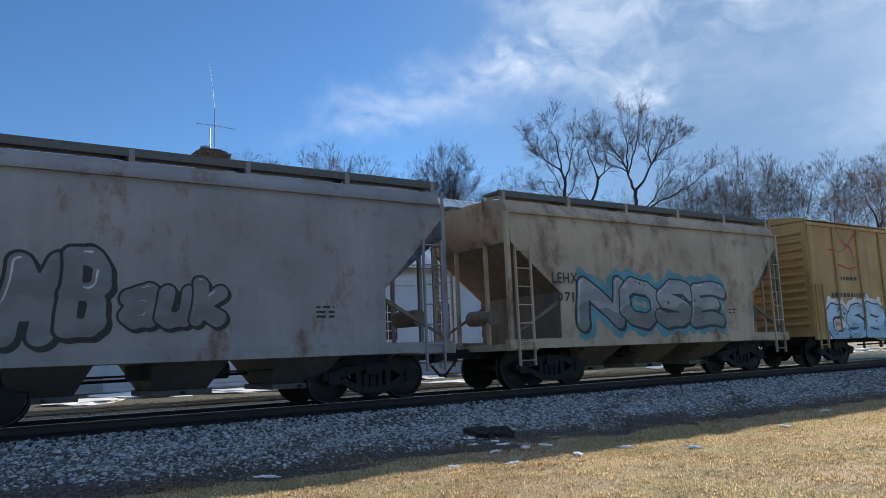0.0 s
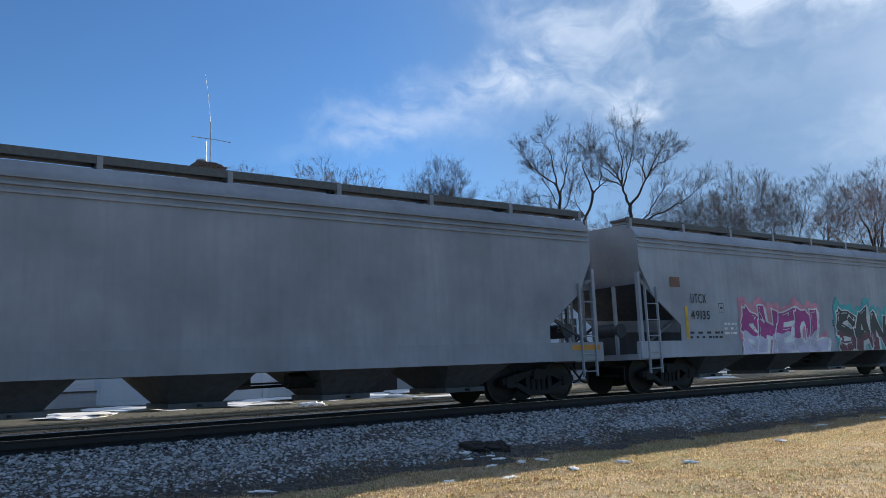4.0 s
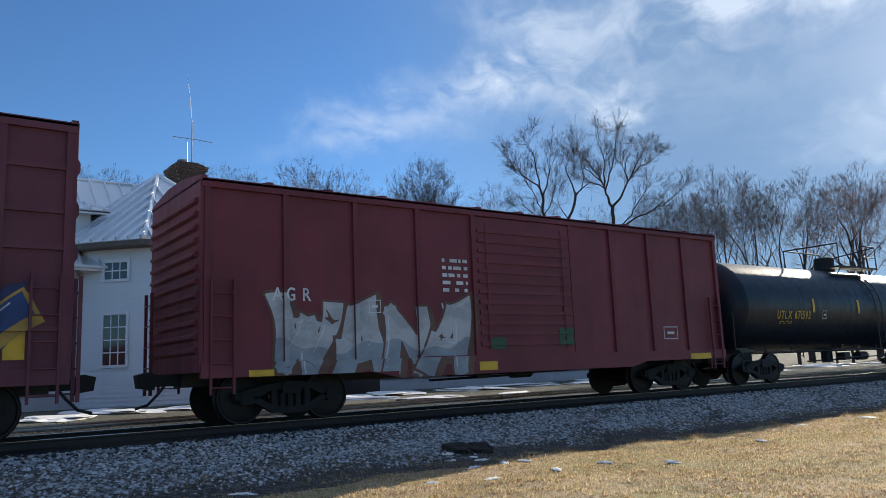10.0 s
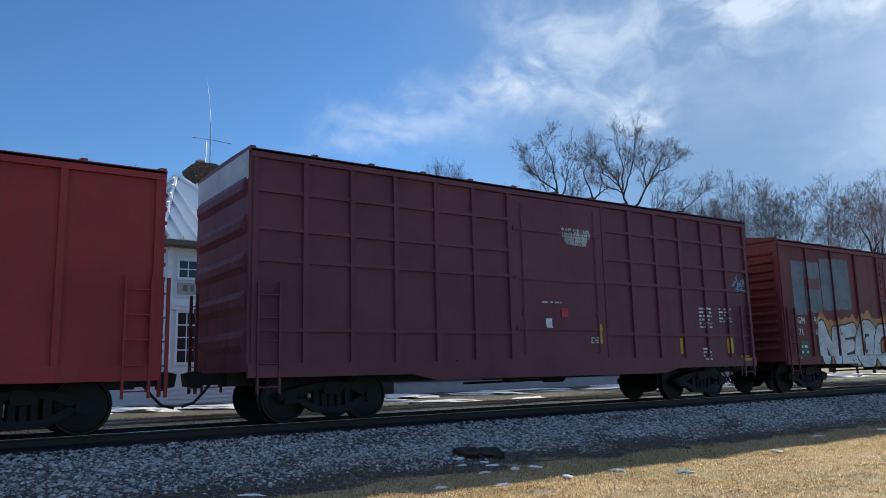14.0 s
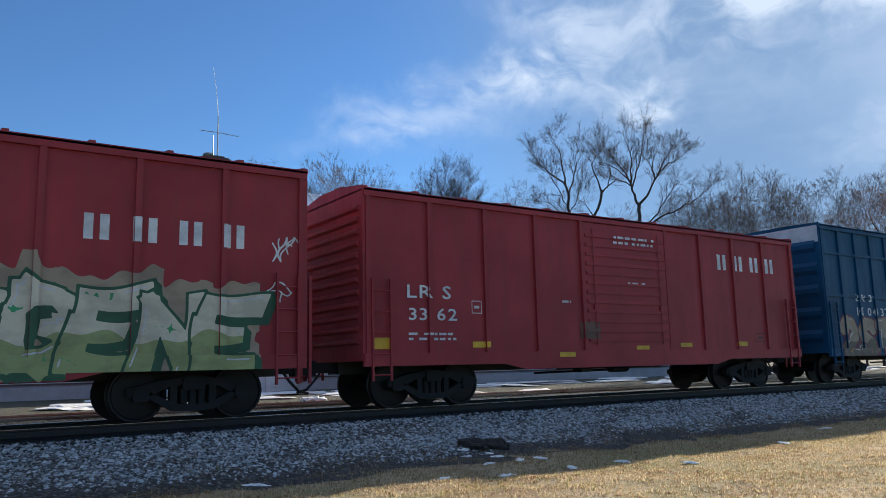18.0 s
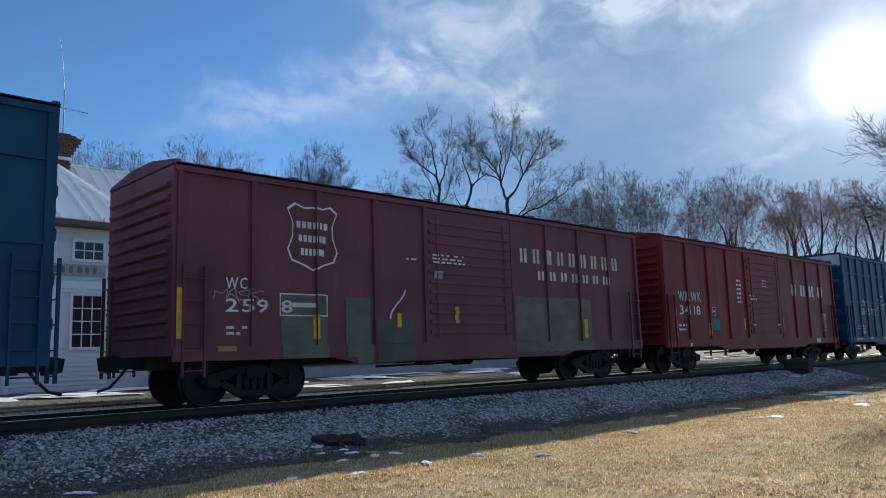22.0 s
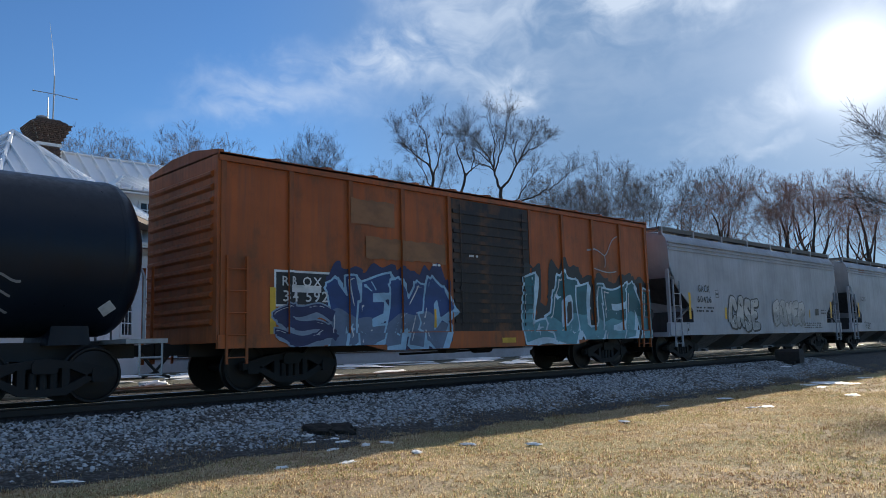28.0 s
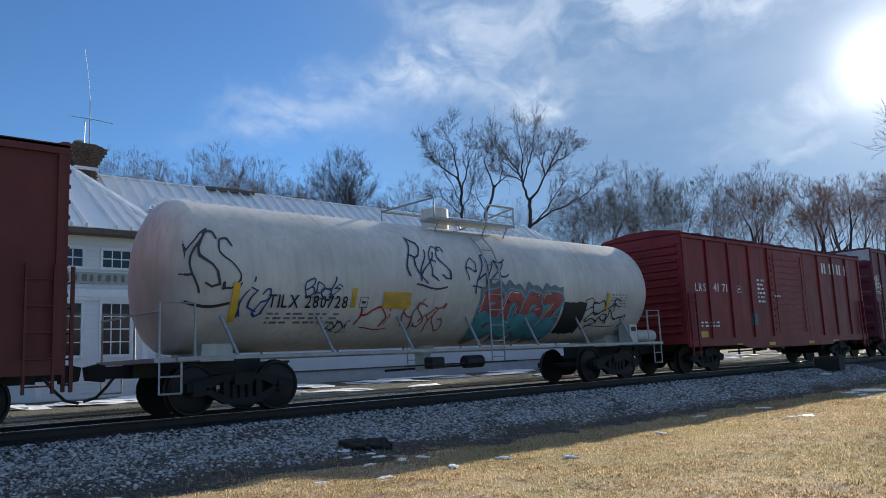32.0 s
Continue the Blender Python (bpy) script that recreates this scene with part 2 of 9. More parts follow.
def plain(name, color, rough=0.6, metal=0.0, scale=8.0, vary=0.25, bump=0.2):
    def build(n, l, bsdf):
        co = n("ShaderNodeTexCoord").outputs["Object"]
        a, b = noise_to(n, l, co, scale, 5, 0.6), noise_to(n, l, co, scale * 9, 3, 0.6)
        c = mixed(n, l, ranged(n, l, a, 0.3, 0.7), [c * (1 - vary) for c in color], [min(1, c * (1 + vary)) for c in color])
        c = mixed(n, l, ranged(n, l, b, 0.45, 0.8, 0, 0.25), c, [c * 0.6 for c in color])
        l(c, bsdf.inputs["Base Color"])
        bsdf.inputs["Metallic"].default_value = metal
        l(ranged(n, l, a, 0.2, 0.8, max(0.05, rough - 0.12), min(1, rough + 0.12)), bsdf.inputs["Roughness"])
        bumped(n, l, bsdf, b, bump, 0.01)
    return material(name, build)


def glassy(name):
    def build(n, l, bsdf):
        bsdf.inputs["Base Color"].default_value = (0.02, 0.025, 0.03, 1)
        bsdf.inputs["Roughness"].default_value = 0.06
        bsdf.inputs["IOR"].default_value = 1.5
    return material(name, build)


def ground_mat():
    """Winter grass in front, trodden soil and cinders by the track, wet lawn with snow behind it."""
    def build(n, l, bsdf):
        co = n("ShaderNodeTexCoord").outputs["Object"]
        a, b, c3 = noise_to(n, l, co, 0.35, 5, 0.6), noise_to(n, l, co, 3.0, 5, 0.65), noise_to(n, l, co, 34, 4, 0.7)
        tuft = noise_to(n, l, co, 13, 6, 0.75)
        straw = mixed(n, l, ranged(n, l, b, 0.35, 0.65), (0.46, 0.34, 0.205), (0.7, 0.53, 0.33))
        green = mixed(n, l, ranged(n, l, c3, 0.3, 0.7), (0.3, 0.27, 0.11), (0.46, 0.41, 0.18))
        g = mixed(n, l, ranged(n, l, a, 0.44, 0.58, 0.0, 0.9), straw, green)
        g = mixed(n, l, ranged(n, l, noise_to(n, l, co, 1.1, 4, 0.6, (1, 1, 1), (9, 4, 2)), 0.5, 0.62, 0, 0.7), g, (0.32, 0.18, 0.09))
        g = mixed(n, l, ranged(n, l, tuft, 0.52, 0.68, 0, 0.6), g, (0.2, 0.13, 0.068))
        g = mixed(n, l, ranged(n, l, c3, 0.5, 0.57, 0, 0.7), g, (0.14, 0.095, 0.048))
        # sun glints on the grass, painted as pale specks
        g = mixed(n, l, ranged(n, l, noise_to(n, l, co, 48, 3, 0.7, (1, 1, 1), (2, 8, 5)), 0.55, 0.63, 0, 0.5), g, (0.75, 0.62, 0.4))
        relief = n("ShaderNodeMath", operation="ADD")
        l(tuft, relief.inputs[0]); l(ranged(n, l, c3, 0, 1, 0, 0.4), relief.inputs[1])
        # the yard behind the track: dull short grass and soil
        sep = n("ShaderNodeSeparateXYZ"); l(co, sep.inputs[0])
        dull = mixed(n, l, ranged(n, l, b, 0.35, 0.65), (0.075, 0.075, 0.05), (0.115, 0.105, 0.072))
        g = mixed(n, l, ranged(n, l, sep.outputs["Y"], 16.5, 17.2), g, dull)
        l(g, bsdf.inputs["Base Color"])
        bsdf.inputs["Roughness"].default_value = 0.95
        bumped(n, l, bsdf, relief.outputs[0], 1.0, 0.035)
    return material("winter_grass", build)


def snow_mat():
    def build(n, l, bsdf):
        co = n("ShaderNodeTexCoord").outputs["Object"]
        a, b = noise_to(n, l, co, 1.3, 5, 0.6), noise_to(n, l, co, 40, 3, 0.6)
        l(mixed(n, l, ranged(n, l, a, 0.4, 0.75, 0, 0.4), (0.9, 0.89, 0.86), (0.66, 0.65, 0.62)), bsdf.inputs["Base Color"])
        bsdf.inputs["Roughness"].default_value = 0.6
        bumped(n, l, bsdf, b, 0.3, 0.01)
    return material("snow", build)


BLACK_STEEL = plain("black_steel", (0.022, 0.02, 0.019), 0.6, 0.0, 3.0, 0.35)
TRUCK_STEEL = plain("truck_steel", (0.008, 0.0075, 0.007), 0.75, 0.0, 4.0, 0.4)
WHEEL_STEEL = plain("wheel_steel", (0.011, 0.0095, 0.009), 0.55, 0.2, 6.0, 0.3)
GALV = plain("galvanised_steel", (0.33, 0.34, 0.35), 0.45, 0.4, 5.0, 0.2)
WHITE_INK = plain("white_lettering", (0.72, 0.72, 0.7), 0.6, 0, 20, 0.15, 0.05)
SNOW = snow_mat()

# ---- mesh helpers ----
class Mesh:
    """Collects boxes, prisms, tubes and lathes, then becomes one mesh."""

    def __init__(self):
        self.v, self.f = [], []

    def add(self, verts, faces):
        o = len(self.v)
        self.v += [tuple(p) for p in verts]
        self.f += [tuple(o + i for i in f) for f in faces]
        return self

    def box(self, x0, x1, y0, y1, z0, z1, bevel=0.0):
        if bevel:
            return self.prism([(x0 + bevel, z0), (x1 - bevel, z0), (x1, z0 + bevel), (x1, z1 - bevel), (x1 - bevel, z1), (x0 + bevel, z1), (x0, z1 - bevel), (x0, z0 + bevel)], y0, y1)
        v = [(x, y, z) for z in (z0, z1) for y in (y0, y1) for x in (x0, x1)]
        return self.add(v, [(0, 2, 3, 1), (4, 5, 7, 6), (0, 1, 5, 4), (2, 6, 7, 3), (0, 4, 6, 2), (1, 3, 7, 5)])

    def prism(self, xz, y0, y1):
        """A profile in x and z, drawn out along y."""
        k = len(xz)
        v = [(x, y0, z) for x, z in xz] + [(x, y1, z) for x, z in xz]
        return self.add(v, [tuple(range(k)), tuple(range(2 * k - 1, k - 1, -1))] + [(i, i + k, (i + 1) % k + k, (i + 1) % k) for i in range(k)])

    def sweep(self, yz, x0, x1, caps=True):
        """A profile in y and z, drawn out along x."""
        k = len(yz)
        v = [(x0, y, z) for y, z in yz] + [(x1, y, z) for y, z in yz]
        f = [(i, (i + 1) % k, (i + 1) % k + k, i + k) for i in range(k)]
        if caps:
            f += [tuple(range(k - 1, -1, -1)), tuple(range(k, 2 * k))]
        return self.add(v, f)

    def tube(self, pts, r, n=6, r_end=None):
        pts = [Vector(p) for p in pts]
        rings, faces = [], []
        for i, p in enumerate(pts):
            d = (pts[min(i + 1, len(pts) - 1)] - pts[max(i - 1, 0)]).normalized()
            a = d.orthogonal().normalized() if i == 0 else (a - d * a.dot(d)).normalized()
            b = d.cross(a)
            rr = r if r_end is None else r + (r_end - r) * i / (len(pts) - 1)
            rings += [p + (a * math.cos(2 * math.pi * k / n) + b * math.sin(2 * math.pi * k / n)) * rr for k in range(n)]
        for i in range(len(pts) - 1):
            faces += [(i * n + k, i * n + (k + 1) % n, (i + 1) * n + (k + 1) % n, (i + 1) * n + k) for k in range(n)]
        faces += [tuple(range(n - 1, -1, -1)), tuple(range((len(pts) - 1) * n, len(pts) * n))]
        return self.add(rings, faces)

    def lathe(self, prof, axis="x", n=24, centre=(0, 0, 0)):
        """A profile of (place along the axis, radius), turned round the axis."""
        v = []
        for s, r in prof:
            for k in range(n):
                a = 2 * math.pi * k / n
                p = {"x": (s, r * math.cos(a), r * math.sin(a)), "y": (r * math.sin(a), s, r * math.cos(a)), "z": (r * math.cos(a), r * math.sin(a), s)}[axis]
                v.append((p[0] + centre[0], p[1] + centre[1], p[2] + centre[2]))
        f = [(i * n + k, i * n + (k + 1) % n, (i + 1) * n + (k + 1) % n, (i + 1) * n + k) for i in range(len(prof) - 1) for k in range(n)]
        f += [tuple(range(n - 1, -1, -1)), tuple(range((len(prof) - 1) * n, len(prof) * n))]
        return self.add(v, f)

    def data(self, name, mat, smooth=False):
        me = bpy.data.meshes.new(name)
        me.from_pydata(self.v, [], self.f)
        if smooth:
            me.shade_smooth()
            me.set_sharp_from_angle(angle=radians(35))
        me.materials.append(mat)
        return me


def part(name, mesh, mat, parent=None, label="", at=None, smooth=False):
    """Links a mesh as one object under a thing or a part."""
    me = mesh if isinstance(mesh, bpy.types.Mesh) else mesh.data(name, mat, smooth)
    ob = new(name, me)
    if parent is not None:
        ob.parent = parent
    if at is not None:
        ob.matrix_basis = at
    return tagged(ob, label)


def thing(name, label, category, group="", kind=""):
    return tagged(new(name), label, category, group, kind)


SHARED = {}


def shared(key, build, mat, smooth=False):
    if key not in SHARED:
        SHARED[key] = build().data(key, mat, smooth)
    return SHARED[key]

# ---- the place: lawn, ditch, roadbed and track ----
YC = 14.9                      # the track's centre line; rail tops are at z = 0


def terrain(x, y):
    """Height of the ground: lawn in front, the roadbed's slope, the level yard behind."""
    z = -0.74 + 0.025 * math.sin(x * 0.21 + 1) * math.sin(y * 0.3)
    z += 0.12 * max(0.0, min(1.0, (10.0 - y) / 4))
    if y < 11.5 and -5 < x < 70:
        z += 0.035 * noise.noise((x * 0.9, y * 0.9, 0.3)) + 0.03 * noise.noise((x * 2.3, y * 2.3, 7.0))
    d = abs(y - YC)
    if d < 6:
        z = max(z, -0.20 - max(0, d - 1.75) * 0.24)
    if y > YC + 1.9:
        z = max(z, -0.22 + 0.14 * min(1, (y - YC - 1.9) / 1.0) + 0.08 * min(1, max(0, y - 20) / 8))
    if y > 60:
        z += (y - 60) * 0.03
    if x > 70:
        z += (x - 70) * 0.012
    return z


def ground_sheet():
    xs = [-2600, -900, -350, -150, -80] + [i * 2.0 for i in range(-30, 1)] + [0.25 * i for i in range(1, 121)] + [30.5 + 0.5 * i for i in range(40)] + [52, 56, 60, 66, 72, 80, 90, 110, 140, 200, 350, 900, 2600]
    ys = [-2600, -900, -300, -100, -40, -20, -10, -5, 0, 1, 2] + [2.25 + i * 0.2 for i in range(46)] + [11.5 + i * 0.5 for i in range(21)] + [23, 25, 28, 32, 38, 45, 55, 60, 80, 120, 250, 700, 2600]
    m = Mesh()
    v = [(x, y, terrain(min(max(x, -200), 200), min(y, 250))) for y in ys for x in xs]
    k = len(xs)
    f = [(j * k + i, j * k + i + 1, (j + 1) * k + i + 1, (j + 1) * k + i) for j in range(len(ys) - 1) for i in range(k - 1)]
    m.add(v, f)
    return tagged(part("ground", m, ground_mat(), smooth=True), "straw-coloured winter lawn with green patches beside the railway", "ground", kind="structure")


def fast_mesh(name, verts, faces, mat, smooth=False):
    me = bpy.data.meshes.new(name)
    me.vertices.add(len(verts))
    me.vertices.foreach_set("co", np.asarray(verts, np.float32).ravel())
    faces = np.asarray(faces, np.int32)
    k = faces.shape[1]
    me.loops.add(faces.size)
    me.loops.foreach_set("vertex_index", faces.ravel())
    me.polygons.add(len(faces))
    me.polygons.foreach_set("loop_start", np.arange(0, faces.size, k, dtype=np.int32))
    me.polygons.foreach_set("loop_total", np.full(len(faces), k, np.int32))
    me.update(calc_edges=True)
    me.materials.append(mat)
    return me


def heights(x, y):
    return np.array([terrain(a, b) for a, b in zip(x, y)])


def scatter_stones(name, label, count, xr, yr, size, mat, seed, lift=0.3, fall=None):
    """Many small broken stones lying on the ground, one mesh."""
    g = np.random.default_rng(seed)
    x, y = g.uniform(*xr, count), g.uniform(*yr, count)
    if fall is not None:
        keep = g.random(count) < fall(x, y)
        x, y = x[keep], y[keep]
    k = len(x)
    s = g.uniform(*size, k) * g.choice([1, 1, 1, 1.5], k)
    z = heights(x, y) + s * lift
    octa = np.array([(1, 0, 0), (-1, 0, 0), (0, 1, 0), (0, -1, 0), (0, 0, 1), (0, 0, -1), (0.6, 0.6, 0.5), (-0.6, -0.6, 0.5)])
    tri = np.array([(0, 6, 4), (6, 2, 4), (2, 1, 4), (1, 7, 4), (7, 3, 4), (3, 0, 4), (6, 0, 2), (7, 1, 3), (2, 0, 5), (1, 2, 5), (3, 1, 5), (0, 3, 5)])
    a = g.uniform(0, 6.28, k)
    sh = g.uniform(0.55, 1.15, (k, 8, 3)) * octa[None] * np.stack([np.ones(k), g.uniform(0.6, 1, k), g.uniform(0.45, 0.8, k)], 1)[:, None]
    px = sh[..., 0] * np.cos(a)[:, None] - sh[..., 1] * np.sin(a)[:, None]
    py = sh[..., 0] * np.sin(a)[:, None] + sh[..., 1] * np.cos(a)[:, None]
    P = np.stack([px, py, sh[..., 2]], -1) * s[:, None, None] + np.stack([x, y, z], 1)[:, None]
    F = (np.arange(k) * 8)[:, None, None] + tri[None]
    return tagged(new(name, fast_mesh(name, P.reshape(-1, 3), F.reshape(-1, 3), mat)), label, "gravel", kind="stuff")


def scatter_blades(name, label, count, xr, yr, length, mat, seed, fall=None, lean=0.6, width=0.006, category="grass", clump=0):
    g = np.random.default_rng(seed)
    k = count // max(1, clump)
    x, y = g.uniform(*xr, k), g.uniform(*yr, k)
    if fall is not None:
        keep = g.random(k) < fall(x, y)
        x, y = x[keep], y[keep]
    if clump:
        x, y = np.repeat(x, clump), np.repeat(y, clump)
        x, y = x + g.normal(0, 0.01, len(x)), y + g.normal(0, 0.01, len(y))
    k = len(x)
    z = heights(x, y)
    ln, a = g.uniform(*length, k), g.uniform(0, 6.28, k)
    tilt = g.uniform(0.1, lean, k)
    w = width * g.uniform(0.7, 1.5, k)
    if clump:
        ln *= np.repeat(g.uniform(0.5, 1.6, k // clump), clump)
    dx, dy, dz = np.cos(a) * np.sin(tilt) * ln, np.sin(a) * np.sin(tilt) * ln, np.cos(tilt) * ln
    b = a + g.uniform(1, 2.1, k)
    wx, wy = np.cos(b) * w, np.sin(b) * w
    p0 = np.stack([x - wx, y - wy, z - 0.01], 1)
    p1 = np.stack([x + wx, y + wy, z - 0.01], 1)
    p2 = np.stack([x + dx * 0.45 + wx * 0.8, y + dy * 0.45 + wy * 0.8, z + dz * 0.6], 1)
    p3 = np.stack([x + dx * 0.45 - wx * 0.8, y + dy * 0.45 - wy * 0.8, z + dz * 0.6], 1)
    p4 = np.stack([x + dx, y + dy, z + dz], 1)
    P = np.stack([p0, p1, p2, p3, p4], 1)
    F = (np.arange(k) * 5)[:, None, None] + np.array([(0, 1, 2), (0, 2, 3), (3, 2, 4)])[None]
    return tagged(new(name, fast_mesh(name, P.reshape(-1, 3), F.reshape(-1, 3), mat)), label, category, kind="stuff")


def island_mat(name, colors, rough=0.9, gloss=0.2, thin=False, sharp=False):
    """Colour that changes from piece to piece of a joined mesh."""
    def build(n, l, bsdf):
        geo = n("ShaderNodeNewGeometry")
        ramp = n("ShaderNodeValToRGB")
        l(geo.outputs["Random Per Island"], ramp.inputs[0])
        el = ramp.color_ramp.elements
        el.remove(el[1])
        el[0].position, el[0].color = 0.0, (*colors[0], 1)
        if sharp:
            ramp.color_ramp.interpolation = "CONSTANT"
        for i, c in enumerate(colors[1:], 1):
            el.new(i / (len(colors) - (0 if sharp else 1))).color = (*c, 1)
        co = n("ShaderNodeTexCoord").outputs["Object"]
        grain = noise_to(n, l, co, 45, 3, 0.6)
        l(mixed(n, l, ranged(n, l, grain, 0.45, 0.8, 0, 0.3), ramp.outputs[0], [c * 0.55 for c in colors[0]]), bsdf.inputs["Base Color"])
        bsdf.inputs["Roughness"].default_value = rough
        bsdf.inputs["Specular IOR Level"].default_value = gloss
        if thin:
            bsdf.inputs["Transmission Weight"].default_value = 0.0
            tr, mix = n("ShaderNodeBsdfTranslucent"), n("ShaderNodeMixShader")
            l(bsdf.inputs["Base Color"].links[0].from_socket, tr.inputs[0])
            mix.inputs[0].default_value = 0.58
            l(bsdf.outputs[0], mix.inputs[1]); l(tr.outputs[0], mix.inputs[2])
            l(mix.outputs[0], bsdf.outputs[0].links[0].to_socket)
    return material(name, build)


def ballast_mat():
    def build(n, l, bsdf):
        co = n("ShaderNodeTexCoord").outputs["Object"]
        v = n("ShaderNodeTexVoronoi", Scale=14.0)
        l(co, v.inputs["Vector"])
        a = noise_to(n, l, co, 0.7, 4, 0.6)
        # shade in the gaps between stones painted as dark cell rims
        c = mixed(n, l, ranged(n, l, v.outputs["Distance"], 0.1, 0.6), (0.16, 0.15, 0.135), (0.03, 0.028, 0.026))
        c = mixed(n, l, ranged(n, l, a, 0.4, 0.7, 0, 0.4), c, (0.1, 0.085, 0.07))
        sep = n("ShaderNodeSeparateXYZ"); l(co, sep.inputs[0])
        # near-black at the rails: oil, plus the train's shade put into the colour
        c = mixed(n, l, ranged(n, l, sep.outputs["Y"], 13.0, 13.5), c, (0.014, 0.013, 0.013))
        l(c, bsdf.inputs["Base Color"])
        bsdf.inputs["Roughness"].default_value = 0.9
        bumped(n, l, bsdf, v.outputs["Distance"], 1.0, 0.05)
    return material("ballast_bed", build)


def track():
    bed = Mesh()
    xs = [-300, -100, -40] + [i * 1.0 for i in range(-30, 71)] + [90, 140, 300]
    ys = [9.9, 10.4, 10.9, 11.4, 11.9, 12.4, 12.9, 13.25, 13.6, 14.9, 16.2, 16.7, 17.3, 17.9, 18.4]
    v = []
    for j, y in enumerate(ys):
        for x in xs:
            edge = 0.02 if 0 < j < len(ys) - 1 else -0.06
            w = 0.35 * noise.noise((x * 0.35, j * 3.1, 0)) if j in (0, 1, 2) else 0.0
            v.append((x, y + w, terrain(x, y + w) + edge + 0.025 * noise.noise((x * 1.3, y * 1.3, 4))))
    k = len(xs)
    bed.add(v, [(j * k + i, j * k + i + 1, (j + 1) * k + i + 1, (j + 1) * k + i) for j in range(len(ys) - 1) for i in range(k - 1)])
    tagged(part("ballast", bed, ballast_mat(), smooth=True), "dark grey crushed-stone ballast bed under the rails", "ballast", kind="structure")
    trk = thing("railway_track", "steel rails on dark wooden ties in ballast", "railway track", kind="structure")
    steel = plain("rail_steel", (0.035, 0.026, 0.021), 0.6, 0.3, 3, 0.3)
    shiny = plain("rail_head_steel", (0.5, 0.5, 0.5), 0.22, 1.0, 3, 0.1, 0.05)
    for s in (-1, 1):
        y = YC + s * 0.755
        m = Mesh().sweep([(y - 0.075, -0.185), (y + 0.075, -0.185), (y + 0.075, -0.17), (y + 0.012, -0.14), (y + 0.01, -0.045), (y + 0.036, -0.035), (y + 0.036, -0.008), (y - 0.036, -0.008), (y - 0.036, -0.035), (y - 0.01, -0.045), (y - 0.012, -0.14), (y - 0.075, -0.17)], -300, 300)
        r = part("rail", m, steel, trk)
        part("rail_head", Mesh().sweep([(y - 0.034, -0.012), (y + 0.034, -0.012), (y + 0.034, -0.004), (y + 0.02, 0.0), (y - 0.02, 0.0), (y - 0.034, -0.004)], -300, 300), shiny, r, "polished steel running surface")
    wood = plain("tie_wood", (0.02, 0.017, 0.015), 0.9, 0, 6, 0.4, 0.5)
    tie = Mesh().box(-0.115, 0.115, -1.3, 1.3, -0.36, -0.187, 0.012).data("tie", wood)
    for i in range(200):
        x = -32 + i * 0.53
        part("tie", tie, wood, trk, at=pose(x, YC + random.uniform(-0.04, 0.04), random.uniform(-0.006, 0.0), 0, 0, random.uniform(-1.2, 1.2)))


ground_sheet()
track()
STONE = island_mat("ballast_stone", [(0.11, 0.11, 0.11), (0.31, 0.315, 0.32), (0.46, 0.47, 0.48), (0.17, 0.17, 0.17), (0.38, 0.385, 0.39), (0.5, 0.505, 0.51), (0.24, 0.24, 0.24), (0.42, 0.43, 0.44), (0.14, 0.14, 0.14), (0.58, 0.58, 0.59), (0.33, 0.31, 0.28)], 0.75, 0.45, sharp=True)
# oily stones, made blacker to paint in the shade under the cars
OILED_SHADED = island_mat("oiled_shaded_stone", [(0.009, 0.009, 0.009), (0.026, 0.025, 0.024), (0.016, 0.015, 0.014)], 0.7, 0.4)
scatter_stones("ballast_stones", "loose grey crushed stones on the ballast shoulder", 110000, (-3, 36), (10.9, 13.45), (0.018, 0.04), STONE, 3, fall=lambda x, y: np.clip((y - 10.7) / 0.9, 0, 1) * np.clip(1.25 - x / 45, 0.2, 1) * np.clip((13.6 - y) / 0.6, 0.15, 1))
scatter_stones("ballast_stones", "oily stones between and beside the rails, darkened further for the train's shade", 24000, (-3, 36), (12.8, 17.2), (0.026, 0.045), OILED_SHADED, 4, fall=lambda x, y: np.clip(1.2 - x / 40, 0.3, 1))
STRAW = island_mat("straw_blade", [(0.33, 0.23, 0.13), (0.66, 0.49, 0.29), (0.86, 0.72, 0.49), (0.37, 0.34, 0.15), (0.52, 0.37, 0.21), (0.76, 0.6, 0.38), (0.22, 0.145, 0.085)], 0.8, 0.3, True, True)
WEED = island_mat("dry_weed", [(0.16, 0.10, 0.055), (0.30, 0.2, 0.11), (0.40, 0.29, 0.17), (0.22, 0.13, 0.08), (0.6, 0.46, 0.27)], 0.85, 0.2, True)


def patchy(scale, cut, gain, seed):
    def f(x, y):
        return np.clip(np.array([0.5 + 0.5 * noise.noise((a * scale + seed, b * scale, seed)) - cut for a, b in zip(x, y)]) * gain, 0, 1)
    return f



GREENISH = island_mat("green_blade", [(0.2, 0.22, 0.07), (0.34, 0.33, 0.12), (0.46, 0.42, 0.17), (0.15, 0.15, 0.05), (0.55, 0.46, 0.24)], 0.8, 0.3, True, True)
RUSSET = island_mat("russet_blade", [(0.3, 0.16, 0.085), (0.42, 0.25, 0.14), (0.16, 0.09, 0.05), (0.5, 0.33, 0.2), (0.24, 0.14, 0.08)], 0.85, 0.25, True, True)
scatter_blades("lawn_grass", "greener tufts of grass in the dry lawn", 130000, (1.2, 30), (2.4, 11.0), (0.01, 0.034), GREENISH, 15, patchy(0.55, 0.5, 5, 21), 1.5, 0.004, clump=5)
scatter_blades("lawn_grass", "reddish-brown dead grass in the lawn", 150000, (1.2, 30), (2.4, 11.3), (0.01, 0.03), RUSSET, 16, patchy(0.8, 0.45, 4, 33), 1.5, 0.004, clump=5)
